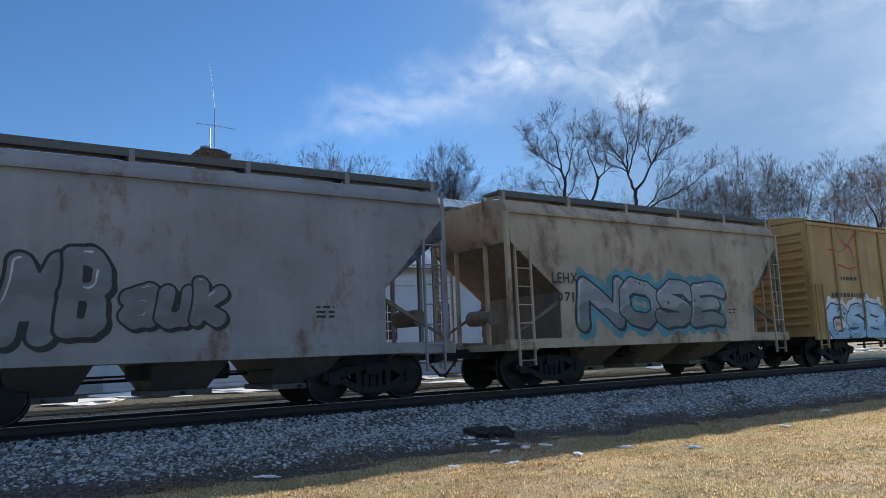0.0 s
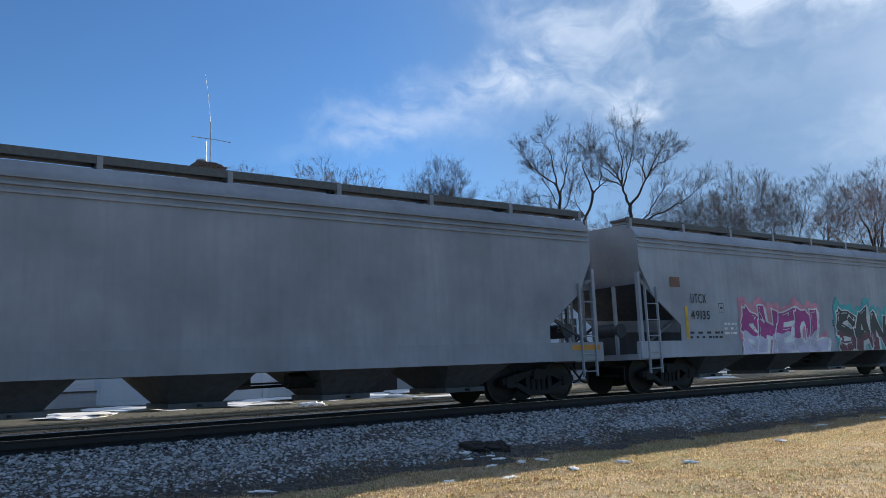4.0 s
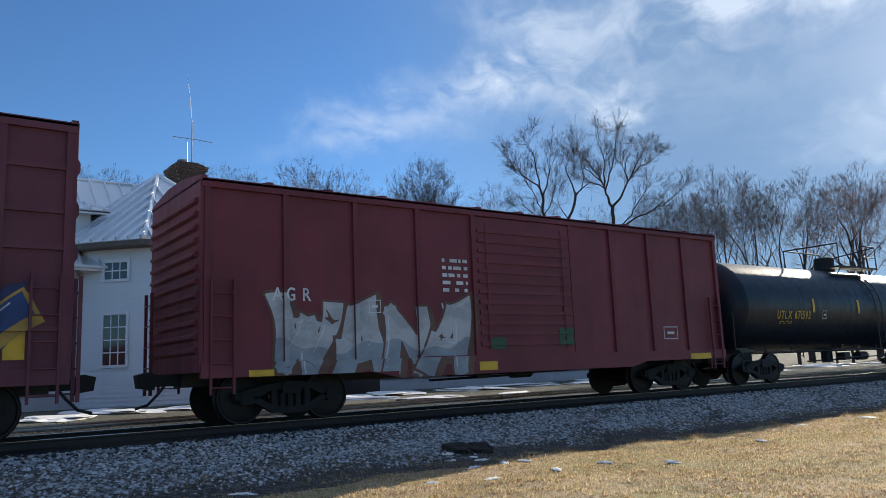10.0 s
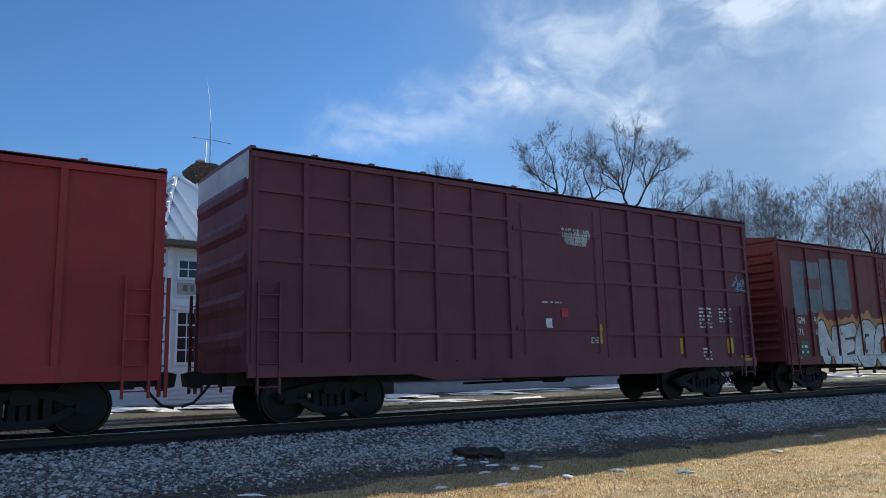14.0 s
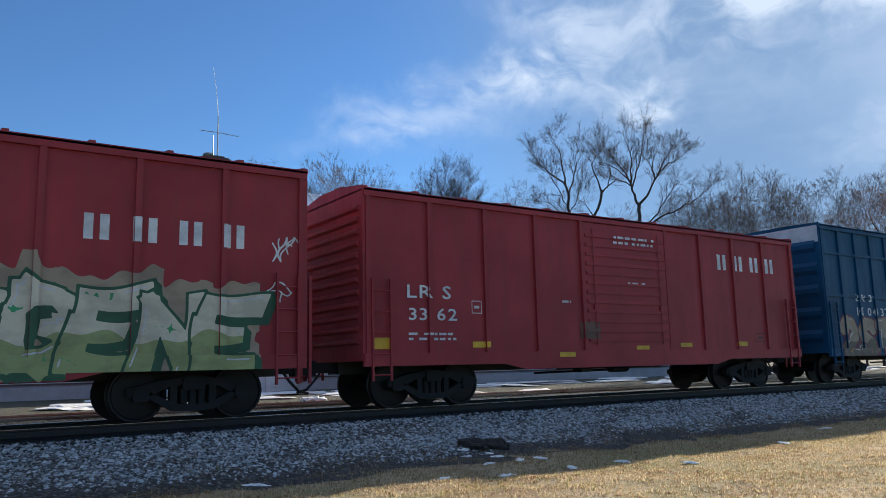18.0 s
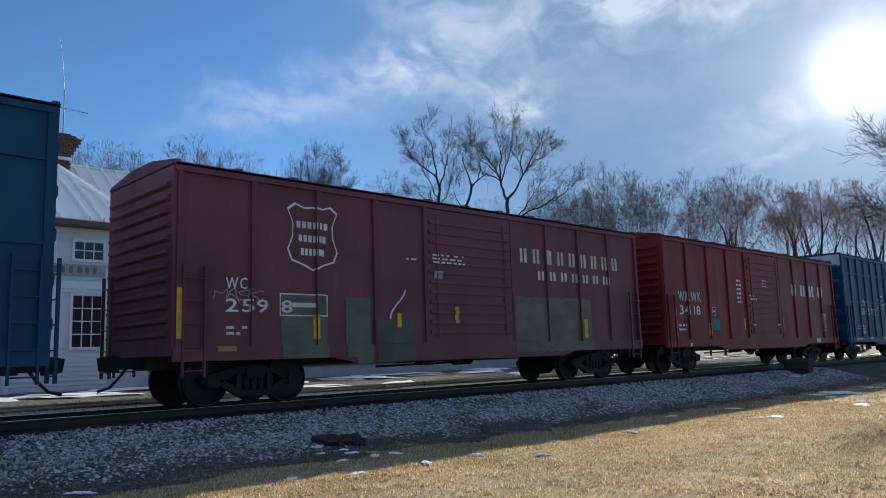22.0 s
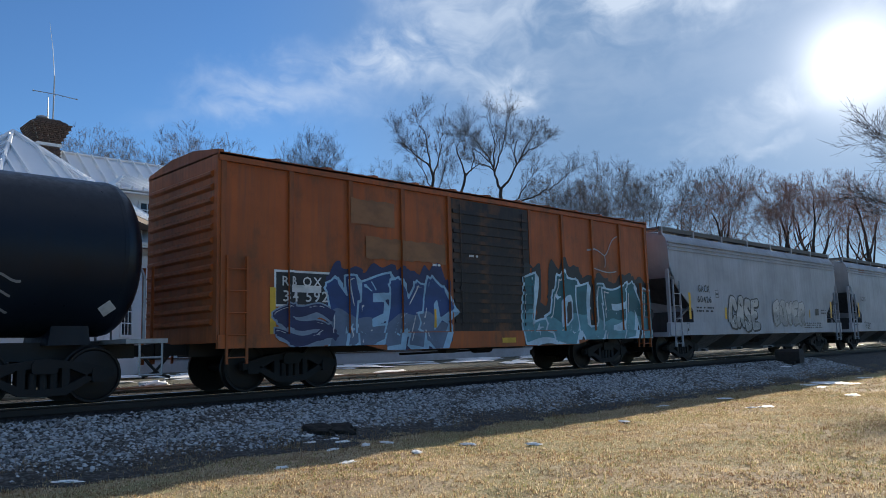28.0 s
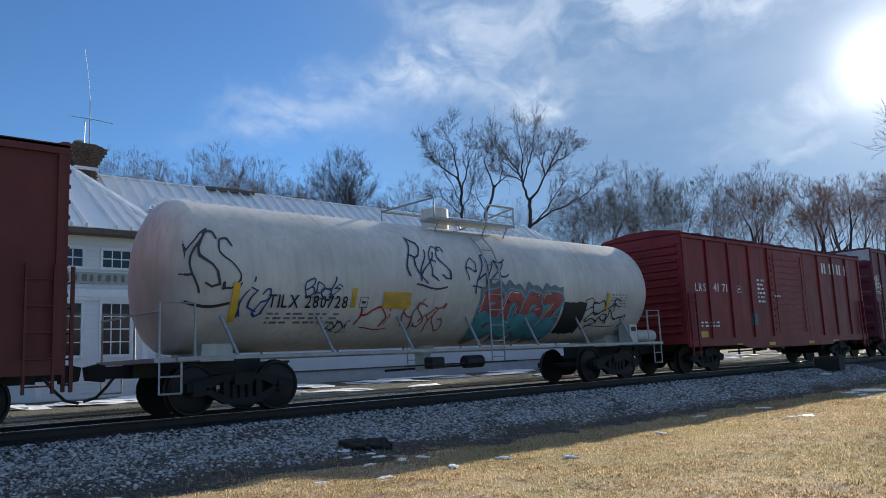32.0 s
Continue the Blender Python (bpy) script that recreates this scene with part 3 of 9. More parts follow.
scatter_blades("lawn_grass", "short dry straw-coloured grass with green tufts", 380000, (1.2, 22), (2.4, 11.2), (0.01, 0.032), STRAW, 5, patchy(2.3, -0.05, 1.8, 3), 1.5, 0.0038, clump=4)
scatter_blades("lawn_grass", "short dry grass further along the lawn", 90000, (20, 54), (3.0, 11.5), (0.015, 0.04), STRAW, 6, patchy(0.9, 0.05, 2.0, 5), 1.45, 0.009, clump=5)
scatter_blades("dry_weeds", "pale dry weeds along the foot of the ballast", 26000, (-2, 44), (9.9, 11.6), (0.04, 0.14), WEED, 7, patchy(1.3, 0.42, 4, 9), 1.0, 0.0035, "weeds")
scatter_blades("dry_weeds", "dull grass over the disused second track", 30000, (2, 60), (16.9, 21.0), (0.02, 0.055), island_mat("dull_grass", [(0.05, 0.05, 0.03), (0.11, 0.1, 0.06), (0.08, 0.078, 0.045)], 0.9), 8, patchy(0.7, 0.2, 3, 2), 1.0, 0.008, "weeds")


def lump(name, label, x, y, size, mat, seed, category, flat=1.0, rough=0.25):
    """A small uneven mound lying on the ground."""
    bm = bmesh.new()
    bmesh.ops.create_icosphere(bm, subdivisions=3, radius=1.0)
    for v in bm.verts:
        k = 1 + rough * noise.noise(v.co * 1.7 + Vector((seed, 0, 0))) + rough * 0.6 * noise.noise(v.co * 5 + Vector((0, seed, 0)))
        v.co = Vector((v.co.x * k * size[0], v.co.y * k * size[1], max(-0.25, v.co.z * k) * size[2]))
    me = bpy.data.meshes.new(name)
    bm.to_mesh(me)
    bm.free()
    me.materials.append(mat)
    ob = new(name, me)
    ob.matrix_basis = pose(x, y, terrain(x, y) + 0.01, 0, 0, seed * 37 % 180)
    return tagged(ob, label, category)


def litter():
    """Lumps of old tie and snow remnants beside the ballast."""
    rng = random.Random(5)
    dark = plain("rotten_wood", (0.03, 0.024, 0.02), 0.95, 0, 9, 0.4, 0.6)
    lump("clod", "dark clod of earth and rotten tie wood", 8.26, 11.4, (0.34, 0.24, 0.14), dark, 3, "clod", rough=0.4)
    lump("clod", "dark clod of earth and rotten tie wood", 8.66, 11.3, (0.3, 0.22, 0.15), dark, 8, "clod", rough=0.4)
    part_of = thing("switch_stand", "low dark switch stand at the edge of the ballast", "switch stand")
    part("case", Mesh().box(-0.6, 0.6, -0.45, 0.45, 0, 0.55, 0.1), dark, part_of)
    part("base", Mesh().box(-0.9, 0.9, -0.3, 0.3, -0.1, 0.06), dark, part_of)
    part("lever", Mesh().tube([(0.1, -0.4, 0.4), (0.5, -0.5, 0.75)], 0.03, 6), dark, part_of)
    part_of.matrix_basis = pose(32.6, 12.9, terrain(32.6, 12.9) - 0.02, 0, 0, 12)
    spots = [(8.0, 11.31, 0.16), (7.81, 10.97, 0.13), (8.3, 11.0, 0.1), (8.22, 10.63, 0.15), (7.58, 10.04, 0.1), (8.22, 10.03, 0.15), (8.52, 9.86, 0.13), (6.45, 10.57, 0.1), (5.94, 8.9, 0.12), (6.82, 8.64, 0.14), (7.9, 8.47, 0.13), (8.97, 8.46, 0.13), (3.84, 10.48, 0.16),
             (30.68, 12.41, 0.4), (25.39, 9.43, 0.5), (26.2, 9.1, 0.6), (19.23, 9.3, 0.2), (16.68, 7.45, 0.15), (16.95, 7.3, 0.2), (20.54, 6.73, 0.22), (12.74, 8.13, 0.12), (9.19, 7.35, 0.12), (16.91, 9.73, 0.18), (23.8, 8.6, 0.2), (29.5, 9.2, 0.4)]
    for i, (x, y, s) in enumerate(spots):
        lump("snow_patch", "small leftover patch of snow in the grass", x, y, (s * rng.uniform(0.8, 1.3), s * rng.uniform(0.4, 0.7), 0.018 + 0.03 * s), SNOW, i + 1.3, "snow", rough=0.6)
    box = thing("storage_box", "low dark wooden box against the station foundation", "box")
    part("body", Mesh().box(-0.85, 0.85, -0.35, 0.35, 0, 1.0, 0.03), dark, box)
    part("lid", Mesh().box(-0.9, 0.9, -0.4, 0.4, 1.0, 1.08, 0.02), dark, box)
    box.matrix_basis = pose(16.2, 28.9, -0.02)
    lump("snow_patch", "small heap of old snow behind the track", 9.5, 20.9, (0.42, 0.25, 0.12), SNOW, 77.7, "snow", rough=0.6)
    for i, (x, y) in enumerate([(3.6, 23.6), (5.6, 25.4), (8.2, 24.2), (10.6, 26.0), (13.4, 25.2), (16.5, 26.6), (20.0, 26.0), (23.5, 27.2), (27.0, 25.6), (30.5, 28.4), (34.0, 26.2), (38.5, 29.0), (42.0, 26.8), (47.0, 29.5), (53.0, 28.2), (60.0, 31.0)]):
        lump("snow_patch", "broad flat patch of snow on the station yard", x, y, (rng.uniform(1.3, 2.0) * (1 + x / 70), rng.uniform(0.8, 1.2), 0.09), SNOW, i + 60.3, "snow", rough=0.5)
    for i in range(8):
        x, y = rng.uniform(12, 46), rng.uniform(20, 27)
        lump("snow_patch", "flat patch of snow on the yard behind the track", x, y, (rng.uniform(0.4, 1.6), rng.uniform(0.2, 0.6), 0.08), SNOW, i + 40.7, "snow", rough=0.5)


litter()
# the second track, half sunk in grass
siding_track = thing("disused_track", "rusty second track sunk in dull grass", "railway track", kind="structure")
for y in (17.92, 19.36):
    part("rail", Mesh().sweep([(y - 0.07, -0.16), (y + 0.07, -0.16), (y + 0.012, -0.13), (y + 0.01, -0.045), (y + 0.036, -0.035), (y + 0.03, 0.0), (y - 0.03, 0.0), (y - 0.036, -0.035), (y - 0.01, -0.045), (y - 0.012, -0.13)], -300, 300), plain("worn_rail", (0.36, 0.33, 0.3), 0.35, 0.8, 3, 0.2, 0.1), siding_track)

# ---- the station behind the track ----

def siding_mat():
    def build(n, l, bsdf):
        co = n("ShaderNodeTexCoord").outputs["Object"]
        a, b = noise_to(n, l, co, 0.8, 4, 0.6), noise_to(n, l, co, 25, 3, 0.6)
        l(mixed(n, l, ranged(n, l, a, 0.4, 0.8, 0, 0.35), (0.74, 0.75, 0.74), (0.55, 0.55, 0.53)), bsdf.inputs["Base Color"])
        bsdf.inputs["Roughness"].default_value = 0.6
        bumped(n, l, bsdf, b, 0.15, 0.006)
    return material("white_siding", build)


def tin_mat():
    def build(n, l, bsdf):
        co = n("ShaderNodeTexCoord").outputs["Object"]
        a, b = noise_to(n, l, co, 0.7, 5, 0.65), noise_to(n, l, co, 9, 4, 0.6)
        l(mixed(n, l, ranged(n, l, a, 0.35, 0.75), (0.72, 0.75, 0.78), (0.8, 0.82, 0.84)), bsdf.inputs["Base Color"])
        bsdf.inputs["Metallic"].default_value = 0.4
        l(ranged(n, l, a, 0.3, 0.7, 0.3, 0.38), bsdf.inputs["Roughness"])
        bumped(n, l, bsdf, a, 0.05, 0.02)
    return material("standing_seam_tin", build)


def face_with_seams(name, corners, parent, mat, pitch=0.45, th=0.03, label=""):
    """A sloping roof face (corners in order, eave edge first) with raised seams running up it, clipped to the face."""
    P = [Vector(c) for c in corners]
    u = (P[1] - P[0]).normalized()
    nrm = (P[1] - P[0]).cross(P[-1] - P[0]).normalized()
    if nrm.z < 0:
        nrm = -nrm
    w = nrm.cross(u)
    if w.z < 0:
        w = -w
    k = len(P)
    m = Mesh()
    m.add([p - nrm * th for p in P] + P, [tuple(range(k)), tuple(range(2 * k - 1, k - 1, -1))] + [(i, (i + 1) % k, (i + 1) % k + k, i + k) for i in range(k)])
    face = part(name, m, mat, parent, label)
    # seams
    q = [((p - P[0]).dot(u), (p - P[0]).dot(w)) for p in P]
    lo, hi = min(a for a, b in q), max(a for a, b in q)
    a = lo + pitch * 0.5
    while a < hi:
        ys = []
        for (x0, y0), (x1, y1) in zip(q, q[1:] + q[:1]):
            if (x0 - a) * (x1 - a) < 0:
                ys.append(y0 + (y1 - y0) * (a - x0) / (x1 - x0))
        if len(ys) >= 2:
            b0, b1 = min(ys), max(ys)
            if b1 - b0 > 0.15:
                s = Mesh()
                c0, c1 = P[0] + u * a + w * b0, P[0] + u * a + w * b1
                v = [c + u * d + nrm * e for c in (c0, c1) for d, e in ((-0.034, 0), (0.034, 0), (0.022, 0.14), (-0.022, 0.14))]
                s.add(v, [(0, 1, 5, 4), (1, 2, 6, 5), (2, 3, 7, 6), (3, 0, 4, 7), (3, 2, 1, 0), (4, 5, 6, 7)])
                part("seam", s, mat, face)
        a += pitch
    return face


def ridge_cap(points, r, mat, parent):
    return part("ridge_cap", Mesh().tube(points, r, 6), mat, parent)


def sash(parent, at, w, h, cols, rows, white, glass, double=False):
    """A window: frame, sill, panes of dark glass and muntins, facing -y at its local origin (bottom centre)."""
    win = part("window", Mesh().box(-w / 2 - 0.09, w / 2 + 0.09, -0.05, 0.0, -0.09, 0.0).box(-w / 2 - 0.09, w / 2 + 0.09, -0.05, 0.0, h, h + 0.11).box(-w / 2 - 0.09, -w / 2, -0.05, 0.0, 0, h).box(w / 2, w / 2 + 0.09, -0.05, 0.0, 0, h), white, parent, at=at)
    for c in range(cols):
        for r in range(rows):
            x0, x1 = -w / 2 + w * c / cols + 0.015, -w / 2 + w * (c + 1) / cols - 0.015
            part("pane", Mesh().box(x0, x1, -0.012, -0.004, h * r / rows + 0.015, h * (r + 1) / rows - 0.015), glass, win)
    bars = Mesh()
    for c in range(1, cols):
        x = -w / 2 + w * c / cols
        bars.box(x - 0.018, x + 0.018, -0.03, 0.0, 0, h)
    for r in range(1, rows):
        z = h * r / rows
        bars.box(-w / 2, w / 2, -0.034, 0.0, z - 0.02, z + 0.02)
    part("muntins", bars, white, win)
    return win


def walls_ring(parent, pts, z0, z1, mat, th=0.25, board=0.16):
    """Clapboard walls along a line of plan points; each wall is one part with its boards lapped."""
    out = []
    for (xa, ya), (xb, yb) in zip(pts, pts[1:]):
        a, b = Vector((xa, ya, 0)), Vector((xb, yb, 0))
        ln = (b - a).length
        ang = math.degrees(math.atan2(yb - ya, xb - xa))
        wall = part("wall", Mesh().box(0, ln, 0.0, th, z0, z1), mat, parent, at=pose(xa, ya, 0, 0, 0, ang))
        data = Mesh().add([(0, 0.0, board), (ln, 0.0, board), (ln, -0.022, 0), (0, -0.022, 0), (0, 0.0, 0), (ln, 0.0, 0)], [(0, 3, 2, 1), (3, 4, 5, 2), (0, 4, 3), (1, 2, 5)]).data("board", mat)
        z = z0
        while z < z1 - board + 0.01:
            part("board", data, mat, wall, at=pose(0, 0, z))
            z += board
        out.append(wall)
    return out


def station():
    st = thing("railway_station", "white clapboard station with a standing-seam metal roof and brick chimney", "building")
    white, tin, glass = siding_mat(), tin_mat(), glassy("window_glass")
    trim = plain("white_trim", (0.78, 0.78, 0.77), 0.5, 0, 5, 0.08, 0.1)
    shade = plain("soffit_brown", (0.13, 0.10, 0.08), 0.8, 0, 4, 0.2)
    ZG = -0.12
    x0, x1, yf, yb, zr, ze = -26.0, 45.6, 29.75, 41.25, 9.72, 5.15
    ov = 0.9
    yr = 35.5
    # main walls
    walls_ring(st, [(x0 + ov, yb - ov), (x0 + ov, yf + ov), (x1 - ov, yf + ov), (x1 - ov, yb - ov), (x0 + ov, yb - ov)], ZG, ze, white)
    hip = 5.3
    face_with_seams("roof", [(x0, yf, ze), (x1, yf, ze), (x1 - hip, yr, zr), (x0 + hip, yr, zr)], st, tin, 0.62, label="sunlit silver standing-seam roof")
    face_with_seams("roof", [(x1, yf, ze), (x1, yb, ze), (x1 - hip, yr, zr)], st, tin, 0.6)
    face_with_seams("roof", [(x0, yb, ze), (x0, yf, ze), (x0 + hip, yr, zr)], st, tin, 0.6)
    face_with_seams("roof", [(x1, yb, ze), (x0, yb, ze), (x0 + hip, yr, zr), (x1 - hip, yr, zr)], st, tin, 1.2)
    ridge_cap([(x0 + hip, yr, zr + 0.02), (x1 - hip, yr, zr + 0.02)], 0.07, tin, st)
    ridge_cap([(x1 - hip, yr, zr + 0.02), (x1, yf, ze + 0.02)], 0.06, tin, st)
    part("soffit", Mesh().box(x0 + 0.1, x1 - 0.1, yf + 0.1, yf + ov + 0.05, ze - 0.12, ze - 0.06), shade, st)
    part("eave_trim", Mesh().box(x0, x1, yf - 0.02, yf + 0.05, ze - 0.2, ze + 0.0), trim, st)
    part("gutter", Mesh().tube([(x0, yf - 0.08, ze - 0.06), (x1, yf - 0.08, ze - 0.06)], 0.07, 8), trim, st)
    part("cornice", Mesh().box(x0 + ov, x1 - ov, yf + ov - 0.16, yf + ov - 0.03, ze - 0.75, ze - 0.45).box(x0 + ov, x1 - ov, yf + ov - 0.1, yf + ov - 0.03, ze - 0.95, ze - 0.75), trim, st)
    # dormers to both sides of the bay, hipped, with four windows each
    for cx in (15.6, 2.8):
        w, yd, z0, z1 = 3.05, 31.15, 6.1, 7.42
        m = Mesh()
        m.add([(cx - w, yd, z0 - 0.2), (cx + w, yd, z0 - 0.2), (cx + w, yd, z1), (cx - w, yd, z1), (cx - w, 34.0, z1), (cx + w, 34.0, z1), (cx - w, 34.0, z0 + 1.0), (cx + w, 34.0, z0 + 1.0)], [(0, 1, 2, 3), (0, 3, 4, 6), (1, 7, 5, 2), (4, 5, 7, 6), (0, 6, 7, 1), (3, 2, 5, 4)])
        d = part("dormer", m, white, st, "white dormer with four six-pane windows")
        z2, o = 8.75, 0.55
        face_with_seams("dormer_roof", [(cx - w - o, yd - o, z1), (cx + w + o, yd - o, z1), (cx + w - 1.3, 34.4, z2), (cx - w + 1.3, 34.4, z2)], st, tin, 0.45)
        face_with_seams("dormer_roof", [(cx + w + o, yd - o, z1), (cx + w + o, 33.3, z1), (cx + w - 1.3, 34.4, z2)], st, tin, 0.5)
        face_with_seams("dormer_roof", [(cx - w - o, 33.3, z1), (cx - w - o, yd - o, z1), (cx - w + 1.3, 34.4, z2)], st, tin, 0.5)
        part("dormer_eave", Mesh().box(cx - w - o, cx + w + o, yd - o, yd - o + 0.04, z1 - 0.16, z1 - 0.01).box(cx - w - o, cx + w + o, yd - o, yd, z1 - 0.1, z1 - 0.05), trim, st)
        ridge_cap([(cx - w - o, yd - o, z1 + 0.02), (cx - w + 1.3, 34.4, z2 + 0.02), (cx + w - 1.3, 34.4, z2 + 0.02), (cx + w + o, yd - o, z1 + 0.02)], 0.05, tin, st)
        for i in range(4):
            sash(st, pose(cx - 1.92 + i * 1.2 + (0.06 if i > 1 else 0), yd - 0.005, 6.42), 0.84, 0.58, 3, 2, trim, glass)
    # the bay, five-sided, with its own pyramid roof
    cx, fy, hw = 9.25, 28.45, 1.85
    plan = [(cx - 4.1, 31.0), (cx - 3.75, fy + 1.9), (cx - hw, fy), (cx + hw, fy), (cx + 3.75, fy + 1.9), (cx + 4.1, 31.0)]
    walls_ring(st, plan, ZG, 6.0, white)
    apex = (cx, 34.5, 10.05)
    ze2 = 5.95
    ev = [(cx - 4.9, 31.6), (cx - 4.35, fy + 1.7), (cx - 2.25, fy - 0.6), (cx + 2.35, fy - 0.6), (cx + 4.45, fy + 1.7), (cx + 4.9, 31.6)]
    for a, b in zip(ev, ev[1:]):
        face_with_seams("bay_roof", [(*a, ze2), (*b, ze2), apex], st, tin, 0.5)
    for a in ev[1:-1]:
        ridge_cap([(*a, ze2 + 0.03), (apex[0], apex[1], apex[2] + 0.03)], 0.1, tin, st)
    k = len(ev)
    m = Mesh()
    m.add([(*p, ze2 - 0.05) for p in ev] + [(*p, ze2 - 0.22) for p in ev], [tuple(range(k)), tuple(range(2 * k - 1, k - 1, -1))] + [(i, (i + 1) % k, (i + 1) % k + k, i + k) for i in range(k)])
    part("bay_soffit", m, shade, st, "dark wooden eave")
    for x in (cx - 0.95, cx + 0.72):
        sash(st, pose(x, fy - 0.02, 4.62), 0.98, 0.62, 3, 2, trim, glass)
        sash(st, pose(x, fy - 0.02, 1.5), 0.98, 1.82, 3, 4, trim, glass)
    part("sign_board", Mesh().box(cx - 1.5, cx + 1.3, fy - 0.09, fy - 0.03, 4.02, 4.42), plain("faded_sign", (0.36, 0.36, 0.31), 0.7, 0, 6, 0.2), st, "faded grey-green station sign")
    sb = Mesh()
    for i in range(9):
        sb.box(cx - 1.3 + i * 0.27, cx - 1.3 + i * 0.27 + (0.12 if i % 3 else 0.17), fy - 0.096, fy - 0.092, 4.1, 4.34)
    tagged(part("sign_letters", sb, plain("sign_ink", (0.16, 0.16, 0.14), 0.7), st), kind="stuff")
    part("bay_band", Mesh().box(cx - hw, cx + hw, fy - 0.14, fy - 0.03, 3.55, 3.8).box(cx - hw, cx + hw, fy - 0.1, fy - 0.03, 3.42, 3.55), trim, st)
    for x in (cx - hw + 0.08, cx + hw - 0.08):
        part("corner_board", Mesh().box(x - 0.1, x + 0.1, fy - 0.06, fy - 0.024, ZG, 5.9), trim, st)
    # canted bay windows
    for s in (-1, 1):
        ang = 45.0 * s
        mx, my = cx + s * 2.8, fy + 0.95
        for z, h, r in ((4.62, 0.62, 2), (1.5, 1.82, 4)):
            sash(st, pose(mx + s * 0.02, my - 0.03, z, 0, 0, ang), 0.9, h, 3, r, trim, glass)
    # ground floor windows along the platform side
    for x in [-22, -18.5, -15, -11.5, -8, -4.5, -1.0, 1.15, 3.3, 15.2, 17.6, 20.6, 23.5, 26.5, 29.5, 32.5, 35.5, 38.5, 41.5]:
        sash(st, pose(x, yf + ov - 0.025, 1.65), 1.0, 1.7, 2, 4, trim, glass)
    part("base_course", Mesh().box(x0 + ov - 0.02, x1 - ov + 0.02, yf + ov - 0.12, yf + ov - 0.03, ZG, 0.52), plain("foundation_wash", (0.5, 0.5, 0.49), 0.9, 0, 2, 0.12), st, "whitewashed foundation")
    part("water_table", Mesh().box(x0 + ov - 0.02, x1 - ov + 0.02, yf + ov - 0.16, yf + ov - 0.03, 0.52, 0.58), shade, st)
    part("platform", Mesh().box(-30, 50, 27.2, 31.0, -0.4, -0.02), plain("platform_concrete", (0.4, 0.4, 0.39), 0.9, 0, 2, 0.15), st, "worn concrete station platform")
    # chimney of real bricks: a shaft, a white band, a corbelled head, cap
    brick = plain("x_brick_dark", (0.11, 0.07, 0.052), 0.85, 0, 9, 0.35, 0.4)
    mortar = plain("mortar", (0.28, 0.26, 0.24), 0.95)
    ccx, ccy = 10.83, 35.5
    part("chimney_core", Mesh().box(ccx - 0.44, ccx + 0.44, ccy - 0.44, ccy + 0.44, 8.8, 11.05), mortar, st)
    bm = Mesh().box(-0.1, 0.1, -0.05, 0.05, -0.03, 0.03, 0.006).data("brick", brick)
    courses = 27
    for c in range(courses):
        z = 9.0 + c * 0.076
        half = 0.455
        if c >= 13:
            half = 0.455 + min(c - 13, 9) * 0.036
        if c >= 24:
            half = 0.78 - (c - 23) * 0.1
        if c in (11, 12):
            continue
        for side in range(2):
            k = int(half * 2 / 0.21)
            for i in range(k):
                u = -half + (i + 0.5 + (0.25 if c % 2 else 0)) * half * 2 / k
                if u > half - 0.05:
                    continue
                if side == 0:
                    part("brick", bm, brick, st, at=pose(ccx + u, ccy - half, z))
                else:
                    part("brick", bm, brick, st, at=pose(ccx - half, ccy + u, z, 0, 0, 90))
        if c >= 13:
            part("chimney_course", Mesh().box(ccx - half + 0.03, ccx + half, ccy - half + 0.03, ccy + half, z - 0.038, z + 0.038), mortar, st)
    part("chimney_band", Mesh().box(ccx - 0.52, ccx + 0.52, ccy - 0.52, ccy + 0.52, 9.82, 9.96, 0.02), trim, st, "whitewashed band round the chimney")
    part("chimney_pot", Mesh().lathe([(11.0, 0.16), (11.12, 0.16), (11.14, 0.26), (11.2, 0.24), (11.26, 0.1)], "z", 14, (ccx - 0.18, ccy, 0)), GALV, st, "galvanised flue cap", smooth=True)
    # aerials strapped to the chimney
    ae = thing("radio_aerial", "thin steel aerial mast with a small beam antenna on the chimney", "antenna")
    mx, my = ccx + 0.2, ccy - 0.2
    part("mast", Mesh().tube([(mx, my, 10.6), (mx, my, 13.1)], 0.032, 8, 0.028), GALV, ae)
    part("mast", Mesh().tube([(mx - 0.22, my, 10.6), (mx - 0.22, my, 12.1)], 0.022, 6), GALV, ae)
    part("whip", Mesh().tube([(mx, my, 13.0), (mx - 0.12, my, 14.4), (mx - 0.28, my, 15.5)], 0.016, 6, 0.006), WHITE_INK, ae, "slender white whip antenna")
    part("boom", Mesh().tube([(mx - 0.8, my + 0.3, 12.35), (mx + 0.1, my - 0.05, 12.25), (mx + 0.9, my - 0.35, 12.1)], 0.016, 6), GALV, ae)
    for i in range(7):
        f = i / 6
        c = Vector((mx - 0.75 + 1.6 * f, my + 0.28 - 0.6 * f, 12.34 - 0.22 * f))
        hh = 0.3 - 0.13 * f
        part("element", Mesh().tube([c - Vector((0.12, 0.3, 0)) * hh * 2, c + Vector((0.12, 0.3, 0)) * hh * 2], 0.008, 5), GALV, ae)
    part("roof_vent", Mesh().box(16.6, 19.2, 35.3, 35.75, 9.66, 9.84), shade, st, "dark ridge vent")


station()

# ---- bare winter trees ----
FAR_TWIG = plain("far_twigs", (0.125, 0.098, 0.088), 0.9, 0, 3, 0.25, 0.2)
BARK = plain("bark", (0.05, 0.04, 0.034), 0.9, 0, 3, 0.3, 0.5)
TWIG = plain("twig_bark", (0.075, 0.058, 0.05), 0.9, 0, 3, 0.25, 0.2)
